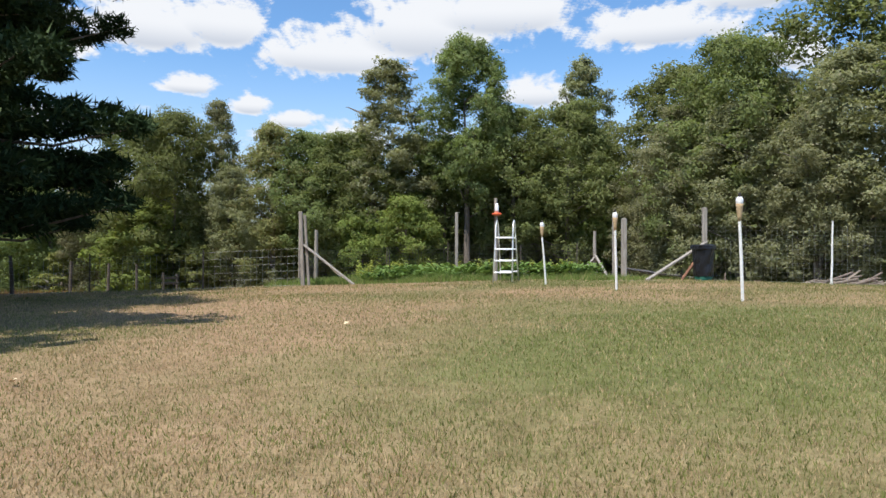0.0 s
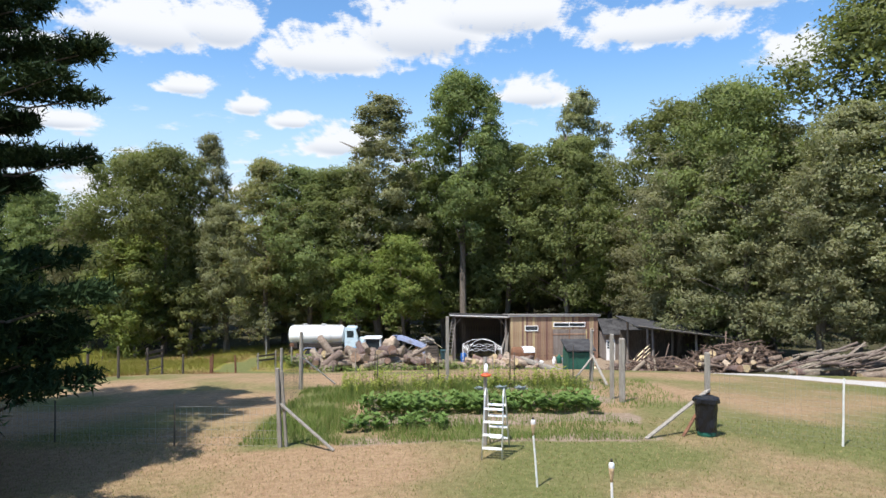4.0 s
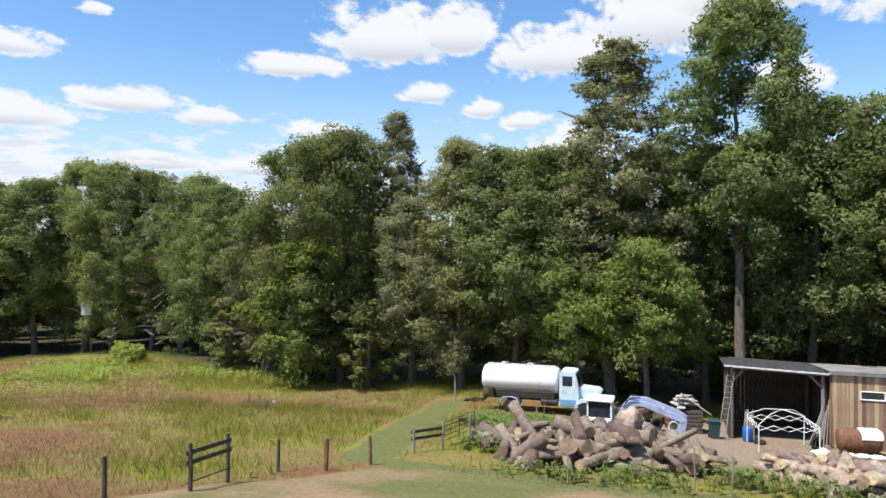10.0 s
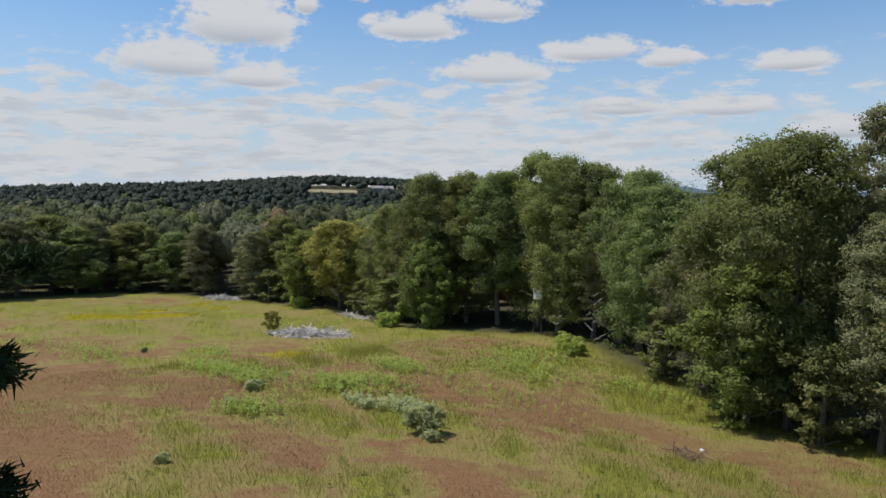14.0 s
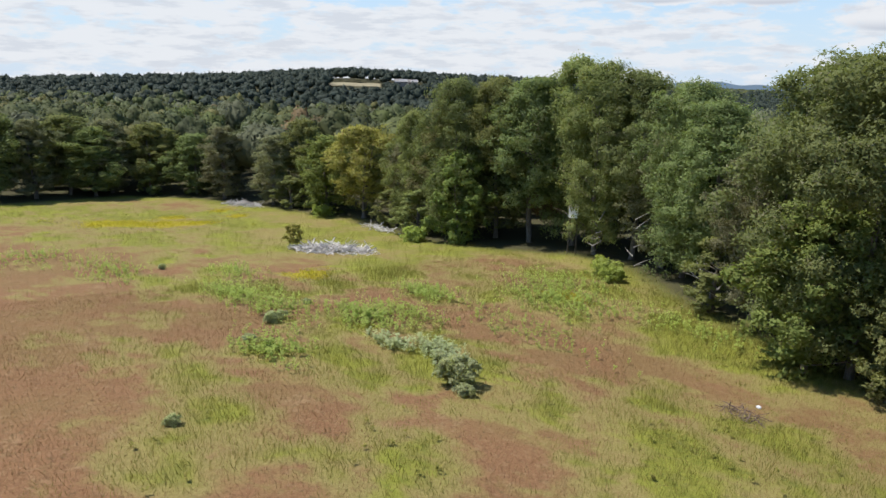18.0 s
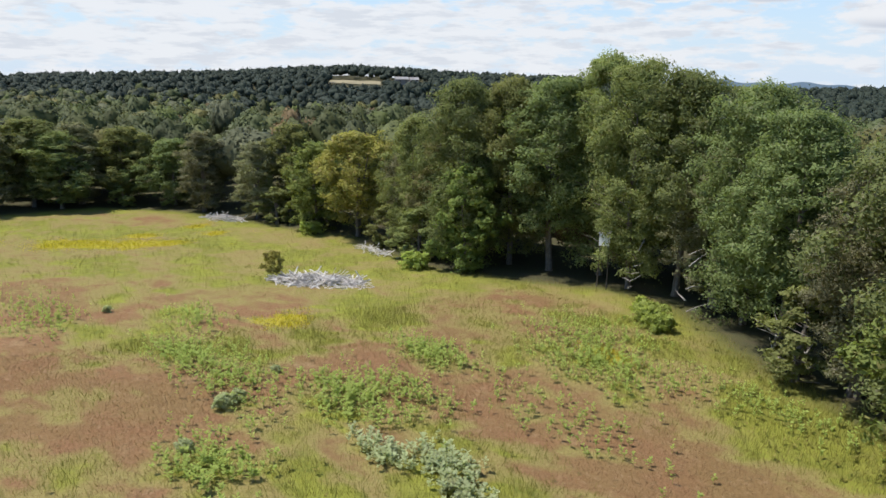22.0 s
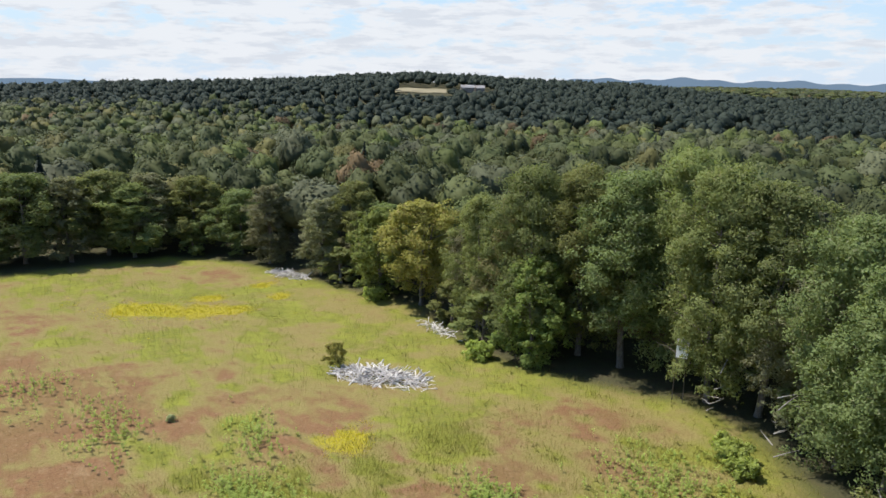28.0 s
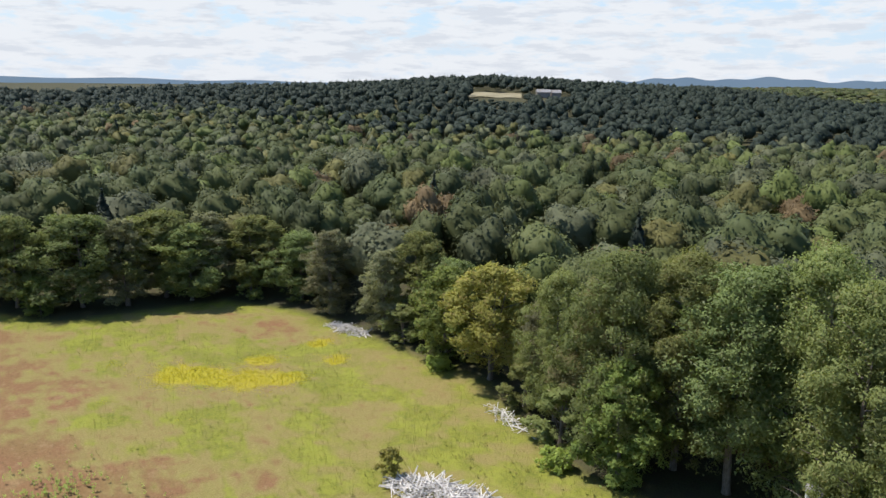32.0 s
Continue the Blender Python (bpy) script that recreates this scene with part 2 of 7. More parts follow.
M_GREEN_PLASTIC = surface("green_plastic", (0.012, 0.085, 0.055), (0.02, 0.125, 0.085), 3.0, 0.5, 0.1)
M_GREEN_PANEL = surface("green_panel", (0.020, 0.090, 0.060), (0.030, 0.115, 0.078), 1.5, 0.6, 0.1, dirt=(0.06, 0.11, 0.085))
M_TEAL = surface("teal_plastic", (0.018, 0.055, 0.062), (0.028, 0.075, 0.082), 2.0, 0.6, 0.1)
M_BLUE_PAINT = surface("pale_blue_paint", (0.55, 0.69, 0.75), (0.64, 0.76, 0.80), 2.0, 0.4, 0.08, dirt=(0.30, 0.36, 0.38))
M_BLUE_DEEP = surface("blue_paint", (0.12, 0.30, 0.48), (0.18, 0.38, 0.56), 2.0, 0.45, 0.1)
M_BLUE_PLASTIC = surface("blue_plastic", (0.02, 0.10, 0.34), (0.03, 0.14, 0.42), 3.0, 0.45, 0.1)
M_LOADER = surface("loader_blue_grey", (0.33, 0.38, 0.55), (0.45, 0.50, 0.66), 2.0, 0.45, 0.1, dirt=(0.30, 0.28, 0.28))
M_RUBBER = surface("rubber", (0.015, 0.015, 0.015), (0.035, 0.034, 0.032), 8.0, 0.85, 0.4)
M_STEEL_DARK = surface("dark_steel", (0.03, 0.028, 0.026), (0.075, 0.06, 0.05), 4.0, 0.65, 0.3, metal=0.4)
M_RUST = surface("rusty_steel", (0.10, 0.045, 0.025), (0.22, 0.11, 0.06), 5.0, 0.85, 0.5)
M_WIRE = surface("galvanised_wire", (0.32, 0.32, 0.31), (0.46, 0.46, 0.45), 6.0, 0.5, 0.0, metal=0.7)
M_NET = surface("black_netting", (0.02, 0.02, 0.022), (0.04, 0.04, 0.042), 6.0, 0.7, 0.0)
M_LOG_BARK = surface("log_bark", (0.132, 0.094, 0.072), (0.264, 0.202, 0.160), 4.0, 0.95, 0.9, obj=0.7, stretch=(1.5, 1.5, 1.5), dirt=(0.114, 0.084, 0.064))
M_LOG_END = surface("cut_wood", (0.260, 0.176, 0.109), (0.440, 0.314, 0.190), 6.0, 0.85, 0.4, obj=0.7, dirt=(0.240, 0.186, 0.142))
M_SPLIT = surface("split_wood", (0.235, 0.165, 0.125), (0.400, 0.300, 0.235), 4.0, 0.9, 0.7, obj=0.6, dirt=(0.17, 0.125, 0.10))
M_LUMBER = surface("fresh_lumber", (0.55, 0.43, 0.26), (0.70, 0.58, 0.38), 3.0, 0.75, 0.2, obj=0.3, stretch=(1, 1, 1))
M_DEADWOOD = surface("bleached_branches", (0.42, 0.38, 0.34), (0.62, 0.58, 0.53), 5.0, 0.9, 0.3, island=0.5)
M_SLASH = surface("brush_wood", (0.090, 0.061, 0.046), (0.195, 0.136, 0.102), 5.0, 0.95, 0.3, island=0.7)
M_RED = surface("red_plastic", (0.55, 0.09, 0.03), (0.68, 0.14, 0.05), 4.0, 0.4, 0.05)
M_TARP = surface("grey_white_tarp", (0.52, 0.52, 0.52), (0.74, 0.74, 0.74), 3.0, 0.6, 0.3)
M_GLASS_DARK = surface("dark_window_glass", (0.02, 0.025, 0.03), (0.04, 0.05, 0.055), 2.0, 0.08, 0.0, spec=0.6)
M_STONE = surface("field_stone", (0.34, 0.31, 0.28), (0.52, 0.49, 0.45), 5.0, 0.9, 0.4)
M_TIKI = surface("painted_pole", (0.62, 0.61, 0.58), (0.76, 0.75, 0.72), 7.0, 0.6, 0.2, dirt=(0.42, 0.36, 0.28))
M_TAN_PLASTIC = surface("tan_wicker", (0.36, 0.25, 0.14), (0.52, 0.38, 0.22), 20.0, 0.8, 0.5)
M_DIRTPILE = surface("bark_litter", (0.15, 0.11, 0.08), (0.26, 0.20, 0.15), 3.0, 0.95, 0.6)

# ---- the lie of the land ----
LAND = [-7.332, -4.177, 1.457, 4.165, -0.718, -3.412, 10.067, -1.884, -4.734, 1.942, 3.142, -0.464,
        2.796, -0.806, 3.675, -10.082, -1.839, 1.362, -0.081, -5.65, 4.117, -1.399, -0.614, -0.852]


def smooth(v, lo, hi):
    s = np.clip((v - lo) / (hi - lo), 0, 1)
    return s * s * (3 - 2 * s)


def bell(v, mid, width):
    return np.exp(-((v - mid) / width) ** 2)


def land(x, y):
    """Ground height: the yard and meadow by a low-order surface, then the valley and the wooded ridge beyond."""
    x, y = np.asarray(x, float), np.asarray(y, float)
    cx, cy = np.clip(x, -220, 60), np.clip(y, -30, 130)
    u, v = (cx + 80) / 140, (cy - 50) / 80
    terms = [u ** i * v ** j for i in range(6) for j in range(6) if i + j <= 5]
    step = np.tanh((cy - 46) / 7)
    terms += [step * bell(cx, 5, 20), step * bell(cx, -30, 20), np.tanh((cy - 68) / 6) * bell(cx, -30, 25)]
    near = sum(c * t for c, t in zip(LAND, terms))
    r = np.hypot(x + 40, y - 47)
    az = np.degrees(np.arctan2(-(x + 40), y - 47))
    crest = -6 + 22 * bell(az, 60, 13) + 11 * bell(az, 77, 8) + 3 * np.sin(az * 0.31)
    far = -13 - 7 * smooth(r, 200, 420) + (crest + 20) * smooth(r, 430, 1000) - (crest + 45) * smooth(r, 1150, 1900)
    far = far + (26 * smooth(az, 58, 50) + 10 * bell(az, 38, 9)) * smooth(r, 1450, 2300)
    far = far + 2.5 * np.sin(x * 0.011 + 1) * np.cos(y * 0.013) * smooth(r, 250, 500)
    return near + (far - near) * smooth(r, 165, 330)


def wob(x, y, s, seed=0.0):
    """Cheap smooth wobble, about -1 to 1, with features s metres across."""
    a = np.sin(x / s * 2.1 + 1.3 * np.sin(y / s * 1.7 + seed) + seed) + np.sin(y / s * 2.4 + 1.1 * np.sin(x / s * 1.3 + 2 * seed) + 2.7 * seed)
    return 0.5 * a


def blot(x, y, s, seed=0):
    """Irregular value noise, about -1 to 1, in three octaves from s metres down."""
    x, y = np.asarray(x, float), np.asarray(y, float)
    v = 0.0
    for o in range(3):
        u, w = x / s * 2 ** o + 17.3 * seed, y / s * 2 ** o - 9.1 * seed
        i, j = np.floor(u), np.floor(w)
        fu, fw = u - i, w - j
        fu, fw = fu * fu * (3 - 2 * fu), fw * fw * (3 - 2 * fw)
        h = lambda a, b: np.modf(np.abs(np.sin(a * 127.1 + b * 311.7 + o * 7.7) * 43758.5453))[0]
        v = v + 0.55 ** o * ((h(i, j) * (1 - fu) + h(i + 1, j) * fu) * (1 - fw) + (h(i, j + 1) * (1 - fu) + h(i + 1, j + 1) * fu) * fw - 0.5)
    return v * 1.9


# edge of the woods round the meadow: distance inside (+) or outside (-)
EDGE = [(120, 84), (24, 84), (-24, 90), (-33, 87), (-44, 89), (-52, 91), (-62, 96), (-70, 100), (-79, 99), (-88, 93), (-99, 88), (-110, 88), (-128, 89), (-145, 82), (-158, 77),
        (-171, 70), (-183, 56), (-179, 40), (-176, 27), (-184, 15), (-192, -10), (-205, -60)]


def edge_distance(x, y):
    x, y = np.asarray(x, float), np.asarray(y, float)
    best = np.full(x.shape, 1e9)
    side = np.zeros(x.shape)
    for (ax, ay), (bx, by) in zip(EDGE[:-1], EDGE[1:]):
        dx, dy = bx - ax, by - ay
        s = np.clip(((x - ax) * dx + (y - ay) * dy) / (dx * dx + dy * dy), 0, 1)
        d = np.hypot(x - ax - s * dx, y - ay - s * dy)
        cr = dx * (y - ay) - dy * (x - ax)
        side = np.where(d < best, np.sign(cr), side)
        best = np.minimum(best, d)
    return -best * side


def lawn_mask(x, y):
    w = -18.5 + 4.5 * smooth(y, 40, 56) + 0.4 * wob(x, y, 6)
    yard = smooth(x, w - 0.5, w + 0.5) * smooth(y, 57.0 + 0.15 * x, 55.5 + 0.15 * x)
    lane_x = -15.6 - 0.16 * (y - 54)
    lane = bell(x, lane_x, 1.5) * smooth(y, 50, 54) * smooth(y, 82, 78)
    return np.clip(np.maximum(yard * smooth(np.maximum(y, x * 0.2), 66, 60), lane), 0, 1)


DRIVE = [(60, 20), (40, 28), (22, 36.6), (15.5, 43), (12.8, 50), (10, 58), (4, 66)]


def drive_mask(x, y):
    best = np.full(np.shape(x), 1e9)
    for (ax, ay), (bx, by) in zip(DRIVE[:-1], DRIVE[1:]):
        dx, dy = bx - ax, by - ay
        s = np.clip(((x - ax) * dx + (y - ay) * dy) / (dx * dx + dy * dy), 0, 1)
        best = np.minimum(best, np.hypot(x - ax - s * dx, y - ay - s * dy))
    return smooth(best, 2.2, 1.4) * smooth(y, 66, 60)


def dirt_mask(x, y):
    w = wob(x, y, 5, 2.0)
    return np.clip(smooth(y, 59 + w, 62 + w) * smooth(y, 80, 76) * smooth(x, -7 + w, -3 + w) * smooth(x, 24, 20) + bell(x, 13, 5) * bell(y, 52, 7), 0, 1)


def garden_mask(x, y):
    return smooth(x, -5.6, -5.0) * smooth(x, 7.0, 6.5) * smooth(y, 20.6, 21.2) * smooth(y, 32.2, 31.6)


GREENS = [(-84, 50, 6, 3.5), (-80, 54, 5, 2.5), (-45, 39.5, 5, 3), (-40, 36, 4, 3), (-53, 40, 5, 2.5), (-51, 50, 6, 3.2), (-46, 56, 6, 3), (-39, 59, 6, 2.6), (-31, 61, 7, 3),
          (-26, 62, 6, 4), (-79, 62, 4, 2.5), (-66, 75, 5, 3), (-74, 78, 6, 3), (-60, 79, 7, 5), (-60, 87, 8, 5), (-68, 91, 7, 6), (-45, 82, 9, 5), (-36, 80, 7, 4), (-95, 54, 5, 3),
          (-64, 56, 5, 2), (-69, 68, 4, 2), (-35, 47, 4, 3), (-97, 82, 14, 7), (-113, 76, 20, 12), (-140, 66, 22, 12), (-150, 48, 26, 14), (-165, 40, 14, 16), (-90, 44, 5, 2), (-57, 47, 4, 2), (-86, 72, 9, 5), (-120, 62, 12, 6), (-24, 60, 7, 8), (-22, 50, 4, 5), (-30, 68, 8, 4), (-20, 70, 5, 6), (-10, 62, 6, 9), (-4, 57, 9, 4), (6, 57, 7, 4), (-110, 64, 13, 8), (-124, 51, 12, 6), (-104, 49, 6, 3), (-133, 38, 8, 5)]
YELLOWS = [(-144, 46.5, 4.6, 5), (-142, 51, 4.6, 5), (-140, 56, 4.6, 5), (-138.5, 61, 3.6, 4.4), (-85.5, 62, 2.6, 1.5), (-61, 82, 3, 1.6), (-147, 58.6, 2.6, 3.5), (-152, 69, 2.4, 2.6), (-143, 70, 2.2, 2.2)]


def patches(table, x, y):
    w = np.clip(1 + 0.75 * blot(x, y, 4.5, 1) + 0.3 * blot(x, y, 1.2, 2), 0.2, 3)
    v = np.zeros(np.shape(x))
    for px, py, rx, ry in table:
        v = np.maximum(v, np.exp(-(((x - px) / rx) ** 2 + ((y - py) / ry) ** 2) * 0.9 * w))
    return v


def green_mask(x, y):
    d = edge_distance(x, y)
    strip = smooth(-d, 11 + 3 * wob(x, y, 9), 3)
    v = np.maximum(patches(GREENS, x, y), strip)
    fleck = smooth(blot(x, y, 5.0, 3) + 0.6 * blot(x, y, 1.1, 4), 0.05, 0.9)
    mid = bell(x, -66, 34) * bell(y, 62, 20)
    return np.clip(v * (0.80 + 0.35 * blot(x, y, 2.3, 5)) + (0.35 + 0.4 * mid) * fleck, 0, 1)


def yellow_mask(x, y):
    return patches(YELLOWS, x, y)


def ground_material():
    m = bpy.data.materials.new("ground")
    m.use_nodes = True
    k = Nodes(m.node_tree)
    a1 = k.node("ShaderNodeSeparateColor", {0: k.node("ShaderNodeAttribute", attribute_name="cover").outputs["Color"]}).outputs
    a2 = k.node("ShaderNodeSeparateColor", {0: k.node("ShaderNodeAttribute", attribute_name="growth").outputs["Color"]}).outputs
    co = k.node("ShaderNodeTexCoord").outputs["Object"]
    big, mid, small, tiny = k.noise(co, 0.09, 4.0, 0.6), k.noise(co, 0.55, 5.0, 0.62), k.noise(co, 5.0, 4.0, 0.65), k.noise(co, 38.0, 3.0, 0.7)
    jit = k.math("MULTIPLY", k.math("SUBTRACT", mid, 0.5), 0.9)

    def mask(s, lo=0.38, hi=0.62):
        return k.ramp(k.math("ADD", s, jit), lo, hi)

    grain = k.math("ADD", k.math("MULTIPLY", small, 0.5), k.math("MULTIPLY", tiny, 0.5))
    red = k.mix(k.ramp(grain, 0.35, 0.65), (0.152, 0.079, 0.038), (0.236, 0.129, 0.063))
    red = k.mix(k.ramp(big, 0.4, 0.62, 0.0, 0.5), red, (0.170, 0.122, 0.045))
    green = k.mix(k.ramp(grain, 0.35, 0.65), (0.128, 0.136, 0.021), (0.222, 0.216, 0.040))
    red = k.mix(k.ramp(k.noise(co, 0.33, 5.0, 0.7), 0.54, 0.70, 0.0, 0.6), red, k.mix(k.ramp(grain, 0.35, 0.65), (0.205, 0.134, 0.065), (0.310, 0.213, 0.110)))
    red = k.mix(k.ramp(k.noise(co, 1.7, 5.0, 0.7), 0.52, 0.70, 0.0, 0.55), red, (0.275, 0.184, 0.097))
    red = k.mix(k.ramp(k.noise(co, 2.6, 4.0, 0.7), 0.54, 0.70, 0.0, 0.75), red, (0.092, 0.066, 0.028))
    green = k.mix(k.ramp(k.noise(co, 2.1, 5.0, 0.7), 0.52, 0.70, 0.0, 0.6), green, (0.075, 0.092, 0.020))
    green = k.mix(k.ramp(k.noise(co, 0.41, 5.0, 0.7), 0.48, 0.66, 0.0, 0.6), green, (0.185, 0.160, 0.052))
    green = k.mix(k.ramp(k.noise(co, 0.19, 6.0, 0.7), 0.44, 0.60, 0.0, 0.6), green, (0.235, 0.240, 0.038))
    green = k.mix(k.ramp(k.noise(co, 0.95, 6.0, 0.75), 0.50, 0.66, 0.0, 0.55), green, (0.100, 0.110, 0.022))
    straw = k.mix(k.ramp(grain, 0.35, 0.65), (0.165, 0.132, 0.042), (0.262, 0.212, 0.078))
    meadow = k.mix(mask(a2[0], 0.08, 0.48), red, straw)
    meadow = k.mix(mask(a2[0], 0.46, 0.92), meadow, green)
    meadow = k.mix(k.math("MULTIPLY", mask(a2[1], 0.35, 0.75), k.ramp(small, 0.36, 0.52)), meadow, (0.32, 0.27, 0.022))
    dry = k.mix(k.ramp(grain, 0.35, 0.65), (0.230, 0.145, 0.082), (0.370, 0.258, 0.155))
    lush = k.mix(k.ramp(grain, 0.35, 0.65), (0.098, 0.105, 0.034), (0.178, 0.180, 0.068))
    lawn = k.mix(k.ramp(k.math("ADD", k.math("MULTIPLY", a2[2], 0.62), k.math("MULTIPLY", k.math("ADD", big, mid), 0.42)), 0.50, 0.86), dry, lush)
    base = k.mix(mask(a1[0], 0.4, 0.6), meadow, lawn)
    soil = k.mix(k.ramp(grain, 0.35, 0.65), (0.200, 0.145, 0.100), (0.330, 0.255, 0.185))
    base = k.mix(mask(a1[1]), base, soil)
    gravel = k.mix(k.ramp(tiny, 0.35, 0.65), (0.38, 0.35, 0.32), (0.56, 0.53, 0.50))
    base = k.mix(mask(a1[2]), base, gravel)
    litter = k.mix(k.ramp(grain, 0.35, 0.65), (0.040, 0.042, 0.020), (0.085, 0.078, 0.038))
    litter = k.mix(k.ramp(mid, 0.45, 0.62, 0.0, 0.7), litter, (0.062, 0.050, 0.030))
    base = k.mix(k.node("ShaderNodeAttribute", attribute_name="woods").outputs["Fac"], base, litter)
    bs = k.node("ShaderNodeBsdfPrincipled", {"Base Color": base, "Roughness": 0.95, "Specular IOR Level": 0.1})
    bp = k.node("ShaderNodeBump", {"Strength": 0.7, "Distance": 0.06, "Height": k.math("ADD", small, k.math("MULTIPLY", tiny, 0.6))})
    k.tree.links.new(bp.outputs[0], bs.inputs["Normal"])
    out = k.node("ShaderNodeOutputMaterial")
    k.tree.links.new(bs.outputs[0], out.inputs[0])
    return m


def lawn_green(x, y):
    """Where the lawn is greener: the eastern side, the strip by the fence, hollows."""
    v = 0.30 + 0.12 * smooth(x + 0.2 * y, -2.5, 3.5) * smooth(y, 10, 4) + 0.14 * smooth(x, 0, 5) * smooth(y, 26, 12) + 0.22 * smooth(x, -1, 3) * smooth(y, 9, 4) + 0.16 * blot(x, y, 3.4, 8) + 0.4 * bell(y, 20.5, 3) * smooth(x, -3, 3) + 0.22 * wob(x, y, 3.2, 1.0) + 0.15 * bell(y, 50, 4) + 0.6 * smooth(y - 0.2 * x, 52.5, 57)
    return np.clip(v + 0.8 * garden_mask(x, y) * smooth(x, -2.5, -4.5) + 0.2 * smooth(x, 10, 20), 0, 1)


def build_ground():
    gx = np.concatenate([-230 - np.geomspace(1, 4200, 46)[::-1] * 1.0, np.arange(-230, -32, 1.6), np.arange(-32, 30, 0.7), np.arange(30, 62, 2.0), 62 + np.geomspace(2, 4200, 34)])
    gy = np.concatenate([-32 - np.geomspace(2, 4200, 34)[::-1], np.arange(-32, 0, 2.0), np.arange(0, 62, 0.7), np.arange(62, 130, 1.5), 130 + np.geomspace(1.5, 4200, 48)])
    X, Y = np.meshgrid(gx, gy)
    x, y = X.ravel(), Y.ravel()
    z = land(x, y) + 0.03 * wob(x, y, 1.9) * (np.abs(x) < 240)
    n, mrows = len(gx), len(gy)
    i = (np.arange(mrows - 1)[:, None] * n + np.arange(n - 1)[None, :]).ravel()
    quads = np.stack([i, i + 1, i + n + 1, i + n], 1)
    me = quick_mesh("ground", np.stack([x, y, z], 1), quads)
    me.polygons.foreach_set("use_smooth", np.ones(len(quads), bool))
    ob = new("ground", me)
    me.materials.append(ground_material())
    d = edge_distance(x, y)
    beds = garden_mask(x, y) * smooth(x, -3.5, -2.0) * (0.5 + 0.5 * np.sin(y * 1.9 + 0.5 * np.sin(x)))
    east = smooth(x, 17, 21) * smooth(y, 42, 46)
    cover = np.stack([lawn_mask(x, y), np.clip(dirt_mask(x, y) + beds, 0, 1), drive_mask(x, y), 0 * x + 1], 1)
    growth = np.stack([green_mask(x, y), yellow_mask(x, y), lawn_green(x, y), 0 * x + 1], 1)
    for name, data in (("cover", cover), ("growth", growth)):
        at = me.attributes.new(name, "FLOAT_COLOR", "POINT")
        at.data.foreach_set("color", data.astype(np.float32).ravel())
    at = me.attributes.new("woods", "FLOAT", "POINT")
    at.data.foreach_set("value", np.clip(smooth(d, -3, 1.5) + east + smooth(np.hypot(x + 40, y - 47), 260, 320), 0, 1).astype(np.float32))
    return tagged(ob, "dry lawn, rusty-brown meadow and woodland floor", "ground", kind="structure")


def quick_mesh(name, verts, faces):
    """A mesh from arrays; all faces have the same number of corners."""
    verts, faces = np.asarray(verts, np.float32), np.asarray(faces, np.int32)
    me = bpy.data.meshes.new(name)
    me.vertices.add(len(verts))
    me.vertices.foreach_set("co", verts.ravel())
    k = faces.shape[1]
    me.loops.add(faces.size)
    me.loops.foreach_set("vertex_index", faces.ravel())
    me.polygons.add(len(faces))
    me.polygons.foreach_set("loop_start", np.arange(len(faces), dtype=np.int32) * k)
    me.polygons.foreach_set("loop_total", np.full(len(faces), k, np.int32))
    me.update(calc_edges=True)
    return me


def soft_normals(me, normals):
    """Shading that follows the form of the crown and not only the single leaf."""
    n = normals / (np.linalg.norm(normals, axis=1, keepdims=True) + 1e-9)
    me.normals_split_custom_set_from_vertices(n.tolist())
    return me


ground = build_ground()
# ---- mesh helpers ----
rng = np.random.default_rng(7)


